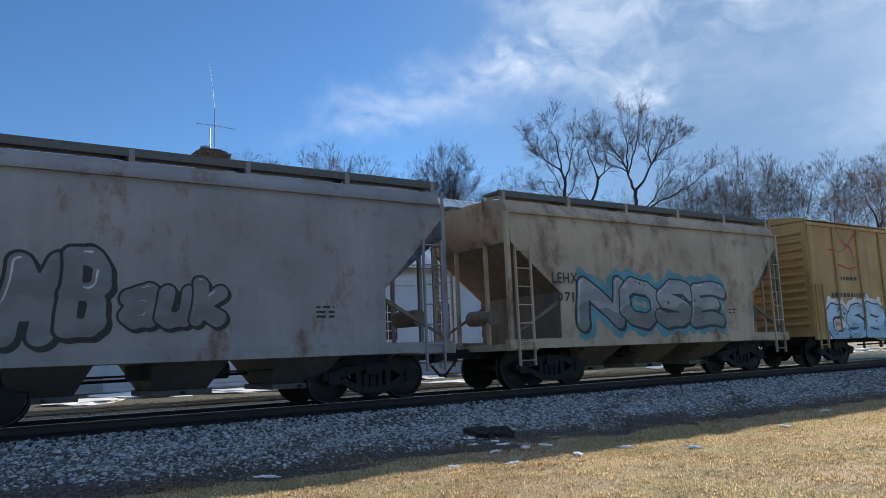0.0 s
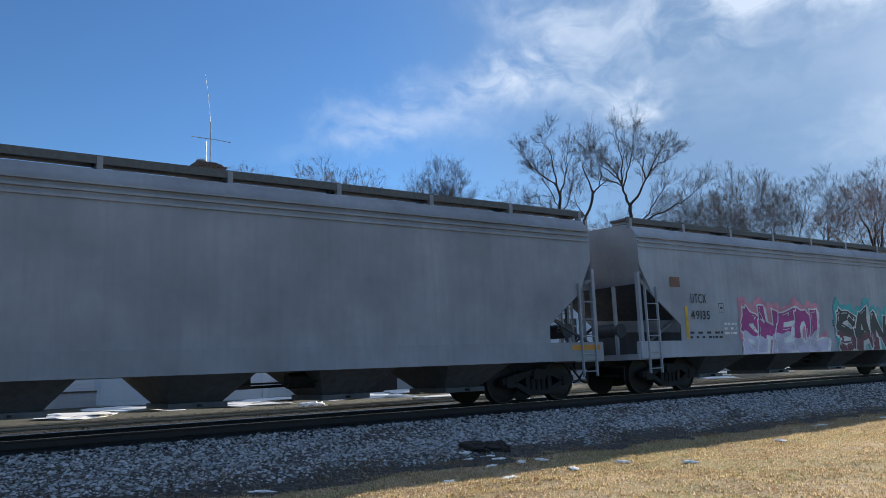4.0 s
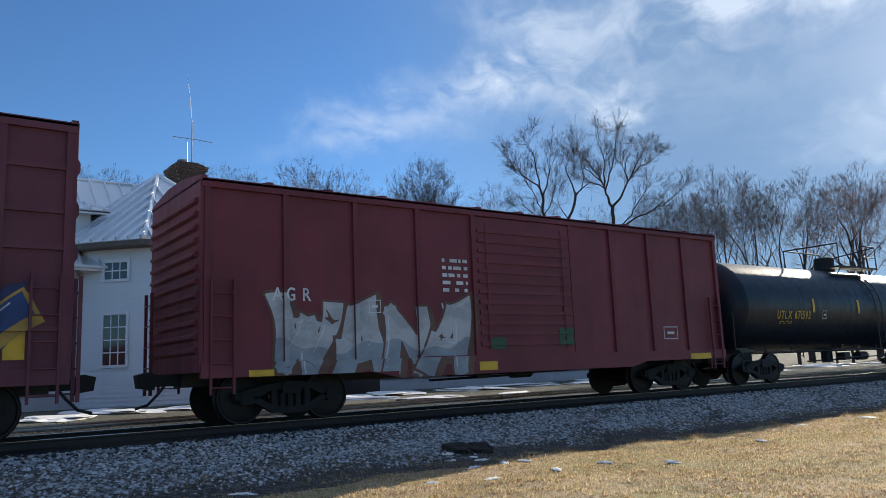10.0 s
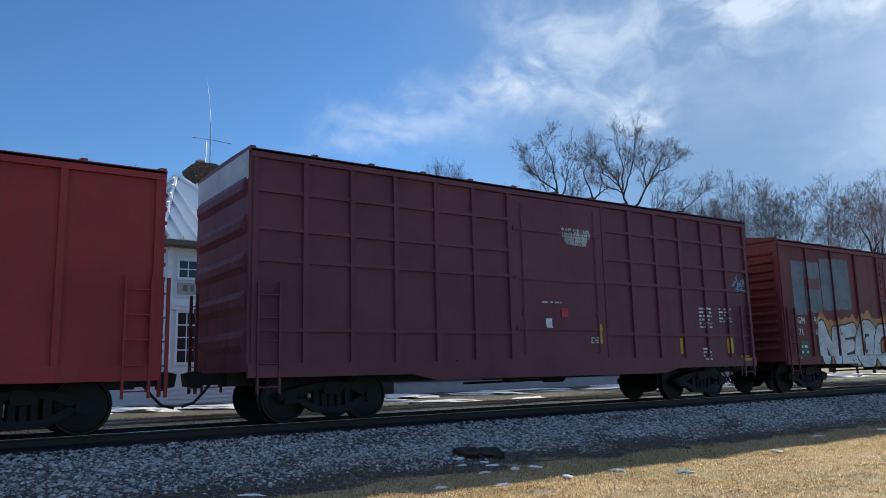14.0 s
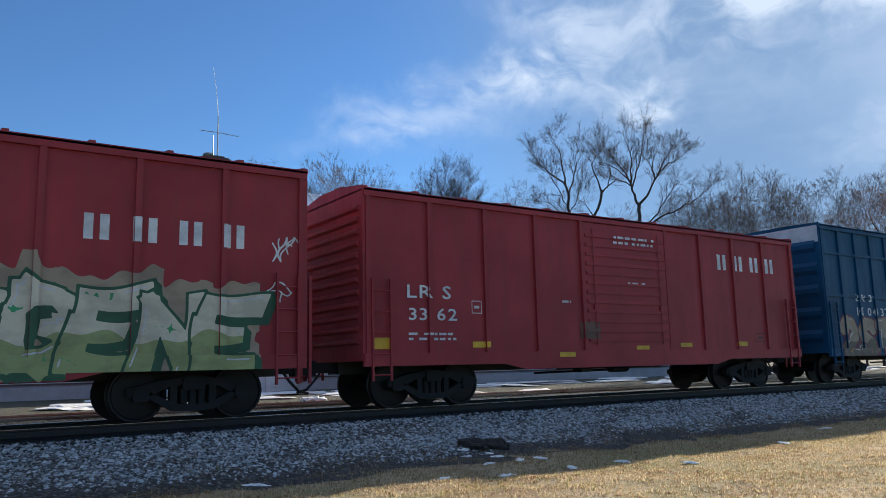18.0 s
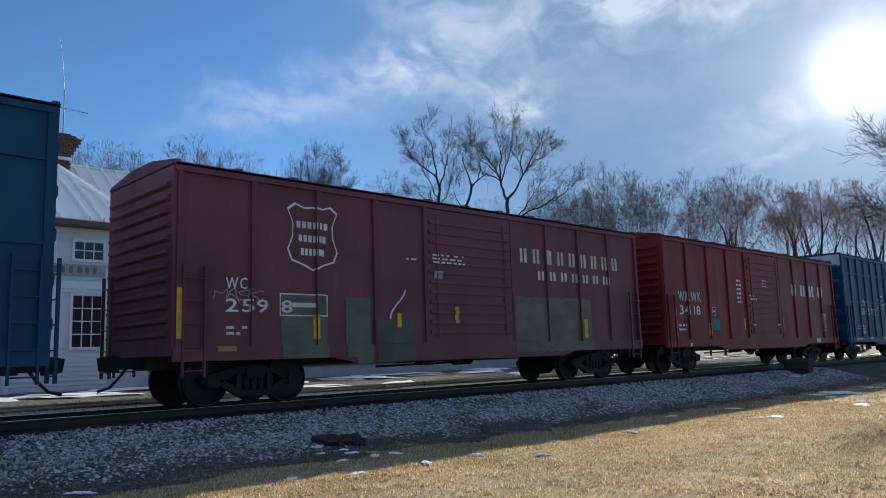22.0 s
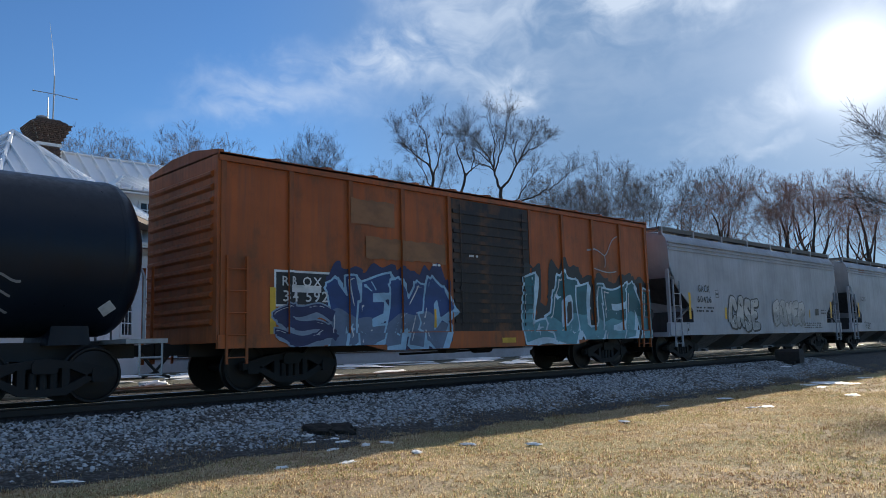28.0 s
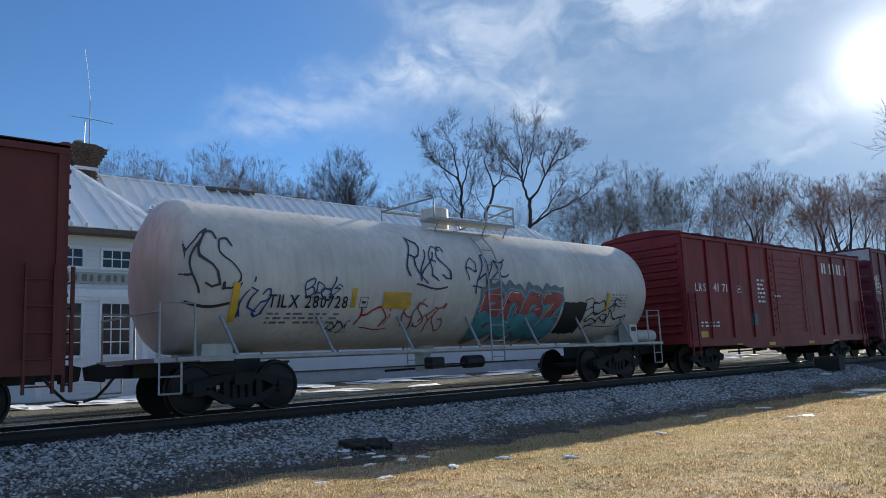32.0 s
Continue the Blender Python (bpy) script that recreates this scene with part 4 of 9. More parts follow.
TWIG_RED = plain("reddish_twigs", (0.26, 0.14, 0.105), 0.9, 0, 3, 0.25, 0.2)


def tube_array(segs, n):
    """Tapered tubes of n sides from rows (x0 y0 z0 x1 y1 z1 r0 r1), as plain arrays."""
    s = np.asarray(segs, float)
    a, b = s[:, :3], s[:, 3:6]
    d = b - a
    d /= np.linalg.norm(d, axis=1)[:, None] + 1e-9
    ref = np.where(np.abs(d[:, 2:3]) < 0.9, np.array([[0, 0, 1.0]]), np.array([[1.0, 0, 0]]))
    u = np.cross(d, ref)
    u /= np.linalg.norm(u, axis=1)[:, None] + 1e-9
    w = np.cross(d, u)
    ang = np.arange(n) * 2 * math.pi / n
    ring = u[:, None] * np.cos(ang)[None, :, None] + w[:, None] * np.sin(ang)[None, :, None]
    P = np.concatenate([a[:, None] + ring * s[:, 6, None, None], b[:, None] + ring * s[:, 7, None, None]], 1)
    i = np.arange(n)
    F = np.stack([i, (i + 1) % n, (i + 1) % n + n, i + n], 1)
    return P.reshape(-1, 3), ((np.arange(len(s)) * 2 * n)[:, None, None] + F[None]).reshape(-1, 4)


def unit(v):
    return v / (np.linalg.norm(v) + 1e-9)


def limb_tree(seed, trunk, limbs, thick=0.27, fine=0.0075, twig=None, rise=0.12):
    """A full-grown tree: a trunk and a few great limbs drawn as bent lines (x, z in metres), then shoots and fans of twigs that grow by themselves."""
    g = np.random.default_rng(seed)
    segs = []

    def shoot(p, d, ln, r, level):
        k = 3 if level == 0 else 2
        for i in range(k):
            d = unit(d + g.normal(size=3) * 0.1 + np.array((0, 0, rise)))
            q = p + d * ln / k
            segs.append((*p, *q, r * (1 - 0.5 * i / k), r * (1 - 0.5 * (i + 1) / k)))
            p = q
            if level < 3:
                for _ in range(1 if g.random() < 0.5 else 2):
                    v = unit(d + g.normal(size=3) * 0.4)
                    shoot(p, v, ln * g.uniform(0.5, 0.8), max(fine, r * 0.5), level + 1)
        if level == 3:
            for _ in range(2):
                v = unit(d + g.normal(size=3) * 0.35)
                segs.append((*p, *(p + v * ln * g.uniform(0.7, 1.3)), fine * 0.8, fine * 0.4))

    def limb(way, r0, r1, bare, depth):
        pts = [np.array((way[0][0], depth[0], way[0][1]))]
        for i in range(1, len(way)):
            a = np.array((way[i - 1][0], 0, way[i - 1][1]))
            b = np.array((way[i][0], 0, way[i][1]))
            k = max(2, int(np.linalg.norm(b - a) / 0.55))
            for s in range(1, k + 1):
                u = (i - 1 + s / k) / (len(way) - 1)
                q = a + (b - a) * s / k + g.normal(size=3) * 0.07
                q[1] = depth[0] + (depth[1] - depth[0]) * u + g.normal() * 0.08
                pts.append(q)
        n = len(pts) - 1
        for i in range(n):
            ra, rb = r0 + (r1 - r0) * (i / n) ** 0.8, r0 + (r1 - r0) * ((i + 1) / n) ** 0.8
            segs.append((*pts[i], *pts[i + 1], ra, rb))
            u = (i + 1) / n
            if u > bare:
                d = unit(pts[i + 1] - pts[i])
                out = unit(pts[i + 1] - np.array((0, 0, trunk[-1][1])))
                for _ in range((1 if g.random() < 0.45 else 2) if u < 1 else 4):
                    v = unit(d * 0.8 + g.normal(size=3) * 0.5 + out * 0.35)
                    shoot(pts[i + 1], v, g.uniform(0.8, 1.5), min(rb * 0.5, 0.03), 0 if g.random() < 0.8 else 1)

    limb([(0, -0.6), *trunk], thick, thick * 0.72, 2.0, (0, 0))
    for way, share in limbs:
        limb(way, thick * share, 0.02, 0.3, (0, g.uniform(-1.6, 1.6)))
    S = np.array(segs)
    S[:, 6:] = np.maximum(S[:, 6:], fine * 0.5)
    fat = S[:, 7] > 0.03
    out = []
    for rows, n, nm, mt in ((S[fat], 7, "trunk", BARK), (S[~fat], 3, "crown", twig or TWIG)):
        P, F = tube_array(rows, n)
        out.append(fast_mesh(nm, P, F, mt))
    return out


def fork_tree(seed, height, trunk, depth, kids, open_by, twig):
    """A forking tree: straight limbs that part again and again into fine twigs, rounded at the top."""
    g = np.random.default_rng(seed)
    segs = []

    def branch(p, d, ln, r, level):
        k = 4 if level < 2 else 2
        way = []
        for i in range(k):
            d = unit(d + g.normal(size=3) * (0.05 if level == 0 else 0.13) + np.array((0, 0, 0.0 if level == 0 else 0.09)))
            q = p + d * ln / k
            r2 = r * (1 - (0.3 if level == 0 else 0.45) * (i + 1) / k)
            segs.append((*p, *q, r * (1 - (0.3 if level == 0 else 0.45) * i / k), r2))
            p = q
            way.append((p, d, r2))
        if level == depth:
            for _ in range(5):
                v = unit(d + g.normal(size=3) * 0.5)
                segs.append((*p, *(p + v * ln * g.uniform(0.5, 0.9)), 0.0003, 0.0002))
            return
        turn = g.uniform(0, 6.28)
        n_kid = kids + (2 if level == 0 else 0)
        for j in range(n_kid):
            u = 1.0 if j == 0 else g.uniform(0.3 if level else 0.62, 0.98)
            at, dd, rr = way[min(k - 1, int(u * k))]
            base = at - dd * (ln / k) * (math.ceil(u * k) - u * k)
            side = unit(np.cross(dd, (math.cos(turn + 2.4 * j), math.sin(turn + 2.4 * j), 0.35)))
            ang = g.uniform(0.04, 0.2) if j == 0 else g.uniform(0.45, 0.85) * open_by
            v = unit(dd * math.cos(ang) + side * math.sin(ang))
            branch(base, v, ln * g.uniform(0.62, 0.82) * (1.12 - 0.3 * u) * (0.8 if level == 0 else 1), rr * (0.72 if j == 0 else 0.5), level + 1)

    branch(np.zeros(3), np.array((0.0, 0.0, 1.0)), trunk, 0.023, 0)
    S = np.array(segs)
    k = height / S[:, 5].max()
    S[:, :6] *= k
    S[:, 6:] = np.maximum(S[:, 6:] * k, 0.0055)
    S[0, 2] -= 0.5
    fat = S[:, 7] > 0.03
    out = []
    for rows, n, nm, mt in ((S[fat], 5, "trunk", BARK), (S[~fat], 3, "crown", twig)):
        P, F = tube_array(rows, n)
        out.append(fast_mesh(nm, P, F, mt))
    return out


def plant(meshes, x, y, turn, scale, label, group=""):
    t = thing("tree", label, "tree", group)
    t.matrix_basis = Matrix.Translation((x, y, terrain(x, y) - 0.1)) @ pose(0, 0, 0, 0, 0, turn) @ Matrix.Diagonal((scale, scale, scale, 1))
    part("trunk", meshes[0], None, t)
    part("crown", meshes[1], None, t)
    return t


def polar(az, dist):
    return dist * math.sin(radians(az)), dist * math.cos(radians(az))


def woods():
    rnd = random.Random(11)
    D = 78
    # the pair of tall trees and the rounder one nearer the roof; x runs along the view's left and right
    tall = limb_tree(21, [(0.15, 8), (-0.1, 15), (0, 18.1)], [
        ([(0, 18.0), (-0.5, 19.7), (-1.2, 21.9), (-2.6, 23.9), (-3.3, 25.2)], 0.6), ([(-0.7, 20.4), (-0.4, 23.1), (-0.8, 25.4)], 0.4), ([(-0.6, 19.9), (0.6, 23.2), (1.0, 25.2)], 0.4),
        ([(0, 18.0), (1.2, 19.3), (2.0, 20.9), (3.4, 22.1), (5.0, 22.8)], 0.6), ([(1.9, 20.8), (1.7, 22.5), (2.5, 24.4)], 0.4), ([(2.3, 21.3), (3.0, 22.6), (4.0, 24.2)], 0.35), ([(-0.7, 20.2), (-1.8, 20.9), (-2.7, 21.0)], 0.3),
        ([(0, 15.2), (2.4, 16.5), (5.4, 17.7), (7.2, 19.1)], 0.55), ([(0, 15.0), (2.0, 16.9), (3.0, 18.5), (4.0, 19.9)], 0.42), ([(-0.8, 20.8), (-2.4, 22.6), (-4.0, 23.4)], 0.3)])
    plant(tall, *polar(49.0, D), -49, 0.925, "tall bare spreading tree above the tree line")
    slim = limb_tree(5, [(0.1, 9), (-0.1, 16), (0, 19.3)], [
        ([(0, 19.2), (-0.4, 20.5), (-1.9, 21.7), (-3.2, 22.9), (-3.5, 23.6)], 0.6), ([(0, 19.3), (-0.5, 21.7), (-0.7, 23.7), (-1.3, 25.0)], 0.6), ([(0, 19.1), (0.5, 20.5), (1.0, 22.7), (1.1, 24.1)], 0.5),
        ([(0, 16.0), (-0.7, 16.9), (-1.5, 17.7), (-2.3, 18.4)], 0.35), ([(0, 17.4), (-0.8, 19.0), (-1.4, 20.4), (-2.1, 21.4)], 0.35), ([(0, 17.0), (0.9, 18.4), (1.3, 20.0)], 0.3)], 0.22)
    plant(slim, *polar(43.9, D), -43, 0.95, "tall slender bare tree with a forked trunk")
    bent = limb_tree(9, [(-0.2, 10), (0, 16.6), (0.9, 18.6), (1.1, 20.0)], [
        ([(1.1, 19.9), (0.6, 21.5), (0.2, 22.9), (0.8, 23.8)], 0.6), ([(1.1, 19.6), (2.1, 20.4), (3.0, 21.0)], 0.55), ([(1.8, 20.2), (2.2, 21.6), (2.0, 22.6)], 0.35), ([(0.2, 17.0), (-0.7, 18.6), (-1.0, 20.2)], 0.4)], 0.2)
    plant(bent, *polar(45.6, D - 2), -46, 0.9, "slim bent bare tree between two taller ones")
    fan = [(-2.5, 19.6), (-2.2, 21.0), (-1.4, 22.0), (-0.5, 22.7), (0.4, 22.6), (1.4, 21.9), (2.1, 20.9), (2.6, 19.3)]
    plant(limb_tree(33, [(0.1, 8), (0, 14.6)], [([(0, 14.4 + 0.2 * (i % 3)), (0.42 * x, 0.5 * (15.0 + z)), (0.8 * x, 0.2 * 15.0 + 0.8 * z), (x, z)], 0.5) for i, (x, z) in enumerate(fan)], 0.24), *polar(34.9, D - 2), -35, 0.9, "rounded bare tree with dense twigs")
    kinds = [fork_tree(301 + i, 18.0, 0.95 + 0.12 * (i % 3), 5, 3, 0.6 + 0.05 * i, FAR_TWIG) for i in range(6)]
    red = [fork_tree(341 + i, 14.0, 0.62, 5, 3, 0.7, TWIG_RED) for i in range(4)]
    # tops follow the line of the woods: degrees of azimuth, height of the tops in degrees
    line = [(9, 14.2), (11, 14.4), (13.5, 14.6), (16, 14.4), (18, 14.8), (20.7, 15.0), (22.5, 14.5), (24.5, 15.1), (27, 14.4), (29, 14.6), (31, 14.6), (33, 13.9), (37.5, 13.2), (41, 13.0), (44.5, 11.5), (47, 11.5), (50.5, 12.2), (53, 13.0), (55.5, 13.5), (57.8, 13.0), (60, 13.3), (62.4, 12.2), (65, 11.2), (67.5, 10.8), (70.5, 10.4), (73, 10.0), (76, 9.4), (80, 9.0)]
    for az, el in line:
        for k in range(3 if az < 42 else 2):
            d = D + 4 + k * 8 + rnd.uniform(-3, 3)
            a = az + rnd.uniform(-1.1, 1.1) + k * 0.75
            h = d * math.tan(radians(el)) * rnd.uniform(0.86, 1.05) + 1.6
            m = rnd.choice(red if az > 64 and k < 3 else kinds)
            base = 14.0 if m in red else 18.0
            x, y = polar(a, d)
            h -= terrain(x, y)
            plant(m, x, y, rnd.uniform(0, 360), h / base, "bare reddish-brown sapling in the woods" if m in red else "bare brown tree in the woods", "woods behind the station")
    # low scrub at the foot of the woods
    for az in range(14, 82, 2):
        d = D + rnd.uniform(-4, 4)
        x, y = polar(az + rnd.uniform(-1, 1), d)
        plant(rnd.choice(red), x, y, rnd.uniform(0, 360), rnd.uniform(0.4, 0.6), "low bare scrub at the wood's edge", "scrub at the wood's edge")
    # a nearer tree whose branches reach into the sky beside the sun
    reach = limb_tree(77, [(0.1, 3), (0, 5.2)], [([(0, 5.0), (-1.2, 6.6), (-2.6, 8.2), (-3.6, 9.6)], 0.5), ([(0, 5.1), (-0.6, 7.4), (-1.4, 9.6), (-1.6, 11.4)], 0.5), ([(0, 5.2), (0.8, 7.6), (1.2, 10.0)], 0.5), ([(0, 4.6), (-1.8, 5.8), (-3.6, 6.8)], 0.4), ([(0, 4.4), (1.6, 6.2), (3.0, 7.4)], 0.4)], 0.2)
    plant(reach, *polar(81.6, 38), -81, 0.95, "bare tree with long spreading branches")


woods()

# ---- railcars ----
V0, BEND = 21.767, -0.00503
WHEEL_R = 0.48


def train_x(t):
    return V0 * t + BEND * (t - 16) ** 2


def wheelset_mesh():
    m = Mesh()
    m.tube([(0, -0.95, 0), (0, 0.95, 0)], 0.085, 10)
    for s in (-1, 1):
        y = s * 0.72
        m.lathe([(y + s * 0.07, 0.10), (y + s * 0.07, 0.30), (y + s * 0.045, 0.40), (y + s * 0.07, 0.42), (y + s * 0.07, 0.455), (y - s * 0.05, 0.462), (y - s * 0.07, 0.49), (y - s * 0.075, 0.10)], "y", 24)
        m.tube([(0, s * 0.95, 0), (0, s * 1.05, 0)], 0.11, 10)
    k = 1.05
    m.v = [(x * k, y, z * k) for x, y, z in m.v]
    return m


def truck_mesh():
    m = Mesh()
    for s in (-1, 1):
        y0, y1 = s * 0.93, s * 1.08
        a, b = min(y0, y1), max(y0, y1)
        for h in (-1, 1):
            m.prism([(0, 0.78), (h * 0.62, 0.70), (h * 1.12, 0.58), (h * 1.12, 0.44), (h * 0.72, 0.46), (h * 0.42, 0.60), (0, 0.64)][::h], a, b)
            m.prism([(0, 0.16), (h * 0.36, 0.18), (h * 0.80, 0.42), (h * 0.74, 0.52), (h * 0.30, 0.30), (0, 0.28)][::h], a, b)
            m.box(h * 0.34 - 0.06, h * 0.34 + 0.06, a + 0.012, b - 0.012, 0.22, 0.72)
            m.box(h * 0.89 - 0.13, h * 0.89 + 0.13, a - 0.02, b + 0.02, 0.36, 0.60, 0.03)
        for x in (-0.16, 0.0, 0.16):
            m.tube([(x, s * 1.0, 0.28), (x, s * 1.0, 0.55)], 0.07, 8)
    m.box(-0.2, 0.2, -1.12, 1.12, 0.53, 0.74, 0.04)
    return m


def brake_gear():
    m = Mesh()
    m.tube([(-1.5, 0.4, 0.62), (1.6, 0.3, 0.66)], 0.03, 5)
    m.tube([(0.3, -0.55, 0.75), (0.9, -0.55, 0.75)], 0.16, 10)
    m.box(-0.9, -0.5, -0.7, -0.4, 0.62, 0.9, 0.04)
    m.tube([(-1.9, -0.9, 0.72), (1.9, -0.9, 0.72)], 0.02, 5)
    return m


def coupler_mesh():
    m = Mesh()
    m.box(-0.1, 0.55, -0.11, 0.11, 0.76, 0.98, 0.03)
    m.prism([(0.5, 0.70), (0.78, 0.74), (0.82, 0.98), (0.62, 1.03), (0.5, 1.0)], -0.17, 0.12)
    return m


def hose_mesh():
    m = Mesh()
    m.tube([(0.1, -0.35, 0.82), (0.25, -0.37, 0.62), (0.45, -0.36, 0.42), (0.68, -0.33, 0.36)], 0.028, 6)
    return m


def running_gear(car, half, wheelbase=1.78, inset=1.95, sill=True):
    """Trucks, wheelsets, couplers and brake hoses; the wheelsets are kept for the rolling."""
    for s in (-1, 1):
        truck = part("truck", shared("truck", truck_mesh, TRUCK_STEEL), None, car, at=pose(s * (half - inset), 0, 0))
        for w in (-1, 1):
            ws = part("wheelset", shared("wheelset", wheelset_mesh, WHEEL_STEEL, True), None, truck, at=pose(w * wheelbase / 2, 0, WHEEL_R))
            WHEELS.append((ws, car, w * wheelbase / 2))
        turn = 0 if s > 0 else 180
        part("coupler", shared("coupler", coupler_mesh, TRUCK_STEEL), None, car, at=pose(s * (half - 0.15), 0, 0, 0, 0, turn))
        part("brake_hose", shared("hose", hose_mesh, BLACK_STEEL, True), None, car, "black rubber air hose", at=pose(s * (half - 0.1), 0, 0, 0, 0, turn))
    if sill:
        m = Mesh().box(-half + 0.1, half - 0.1, -0.25, 0.25, 0.72, 1.02)
        part("centre_sill", m, BLACK_STEEL, car)
        part("brake_rigging", shared("rigging", brake_gear, BLACK_STEEL), None, car)


WHEELS, CARS = [], []


def ladder(w, z0, z1, step=0.42):
    m = Mesh()
    for s in (-1, 1):
        m.box(s * w / 2 - 0.02, s * w / 2 + 0.02, -0.03, 0.03, z0, z1)
    z = z0 + 0.12
    while z < z1 - 0.05:
        m.tube([(-w / 2, -0.02, z), (w / 2, -0.02, z)], 0.014, 5)
        z += step
    return m


def start_car(name, label, rear, front, group="cars of the train"):
    car = thing(name, label, "railcar", group)
    CARS.append((car, (rear + front) / 2))
    return car, (rear - front) / 2


def boxcar(label, rear, front, top=4.45, color=(0.2, 0.04, 0.03), door=(-1.5, 1.6), doors=1, posts=9, roof_rise=None, tall_end=False, belt=(), door_color=None, dirt=0.4, rust=0.0, white_end=False, end_color=None, panels=()):
    car, hl = start_car("boxcar", label, rear, front)
    key = "paint_%d" % len(CARS)
    col = paint(key, color, amount=dirt, rust=rust)
    dcol = paint(key + "_door", door_color, amount=dirt, rust=rust) if door_color else col
    ecol = paint(key + "_end", end_color, amount=dirt, rust=rust) if end_color else col
    W, z0 = 1.52, 0.93
    # shell
    m = Mesh()
    m.box(-hl + 0.1, hl - 0.1, -W, W, z0 + 0.1, top)
    part("body", m, col, car)
    for s in (-1, 1):
        # fish-belly sill, deeper between the trucks
        e = hl - 0.02
        m = Mesh().prism([(-e, 0.87), (-e + 3.5, 0.87), (-e + 4.1, 0.74), (e - 4.1, 0.74), (e - 3.5, 0.87), (e, 0.87), (e, z0 + 0.2), (-e, z0 + 0.2)], min(s * (W - 0.02), s * (W + 0.075)), max(s * (W - 0.02), s * (W + 0.075)))
        part("side_sill", m, col, car)
        m = Mesh().box(-hl + 0.02, hl - 0.02, min(s * (W - 0.02), s * (W + 0.07)), max(s * (W - 0.02), s * (W + 0.07)), top - 0.13, top + 0.02, 0.01)
        part("top_chord", m, col, car)
        # door
        dw = (door[1] - door[0]) / doors
        for k in range(doors):
            a, b = door[0] + k * dw, door[0] + (k + 1) * dw
            m = Mesh().box(a + 0.02, b - 0.02, min(s * W, s * (W + 0.045)), max(s * W, s * (W + 0.045)), z0 + 0.22, top - 0.16)
            d = part("door", m, dcol, car)
            n_rib = 3 if tall_end else 12
            for i in range(n_rib):
                z = z0 + 0.35 + (top - z0 - 0.7) * (i + 0.5) / n_rib
                if (key, s, "rib") not in POSTS:
                    POSTS[key, s, "rib"] = Mesh().box(-dw / 2 + 0.1, dw / 2 - 0.1, min(s * W, s * (W + 0.075)), max(s * W, s * (W + 0.075)), -0.045, 0.045, 0.02).data("rib", dcol)
                part("rib", POSTS[key, s, "rib"], dcol, d, at=pose((a + b) / 2, 0, z))
            for x in (a + 0.35, b - 0.35):
                m = Mesh().tube([(x, s * (W + 0.075), z0 + 0.35), (x, s * (W + 0.075), top - 0.3)], 0.016, 5)
                m.box(x - 0.05, x + 0.05, min(s * W, s * (W + 0.09)), max(s * W, s * (W + 0.09)), z0 + 1.2, z0 + 1.32)
                part("lock_rod", m, dcol, d)
        m = Mesh().box(door[0] - 1.6, door[1] + 1.0, min(s * W, s * (W + 0.07)), max(s * W, s * (W + 0.07)), z0 + 0.14, z0 + 0.22)
        part("door_track", m, col, car)
        # posts
        xs = []
        for a, b in ((-hl + 0.12, door[0]), (door[1], hl - 0.12)):
            k = max(1, round((b - a) / (2 * hl) * (posts + (4 if tall_end else 0)) * 1.25))
            xs += [a + (b - a) * i / k for i in range(k + 1)]
        for x in xs:
            o = part("post", Mesh().box(-0.055, 0.055, min(s * W, s * (W + 0.06)), max(s * W, s * (W + 0.06)), z0 + 0.2, top - 0.13) if (key, s) not in POSTS else POSTS[key, s], col, car, at=pose(x, 0, 0))
            POSTS.setdefault((key, s), o.data)
        if s < 0:
            RIBS[car] = xs
        for z in belt:
            for a, b in ((-hl + 0.1, door[0]), (door[1], hl - 0.1)):
                m = Mesh().box(a, b, min(s * W, s * (W + 0.05)), max(s * W, s * (W + 0.05)), z - 0.04, z + 0.04)
                part("belt_rail", m, col, car)
    # ends
    for s in (-1, 1):
        m = Mesh().box(min(s * (hl - 0.12), s * hl), max(s * (hl - 0.12), s * hl), -W - 0.03, W + 0.03, z0 + 0.05, top + 0.01)
        e = part("end", m, ecol, car)
        zz, k = z0 + 0.35, (5 if tall_end else 12)
        dz = (top - z0 - 0.55) / k
        rows = [(s * hl, -dz * 0.28), (s * (hl + 0.07), -dz * 0.1), (s * (hl + 0.07), dz * 0.1), (s * hl, dz * 0.28)]
        data = Mesh().prism(rows if s > 0 else rows[::-1], -W + 0.12, W - 0.12).data("corrugation", ecol)
        for i in range(k):
            part("corrugation", data, ecol, e, at=pose(0, 0, zz + dz * (i + 0.35)))
        if white_end:
            m = Mesh().box(min(s * (hl + 0.005), s * (hl + 0.012)), max(s * (hl + 0.005), s * (hl + 0.012)), -W, W, top - 0.55, top)
            part("end_panel", m, plain("pale_end", (0.5, 0.51, 0.52), 0.7, 0, 2.0, 0.2), e, "pale grey reflective end panel")
        for side in (-1, 1):
            part("ladder", ladder(0.42, z0 - 0.35, z0 + 1.7), col, car, at=pose(s * (hl - 0.4), side * (W + 0.075), 0, 0, 0, 180 if side > 0 else 0))
        part("ladder", ladder(0.42, z0 - 0.35, z0 + 1.7), col, car, at=pose(s * (hl + 0.14), -s * (W - 0.35), 0, 0, 0, 90 * s))
    # roof
    m = Mesh()
    rz = top + (roof_rise if roof_rise is not None else 0.07 if tall_end else 0.2)
    m.sweep([(-W - 0.07, top - 0.02), (-W - 0.07, top + 0.04), (-0.5, rz), (0.5, rz), (W + 0.07, top + 0.04), (W + 0.07, top - 0.02)], -hl, hl)
    k = int(hl * 2 / 1.25)
    for i in range(k + 1):
        x = -hl + 0.06 + (2 * hl - 0.12) * i / k
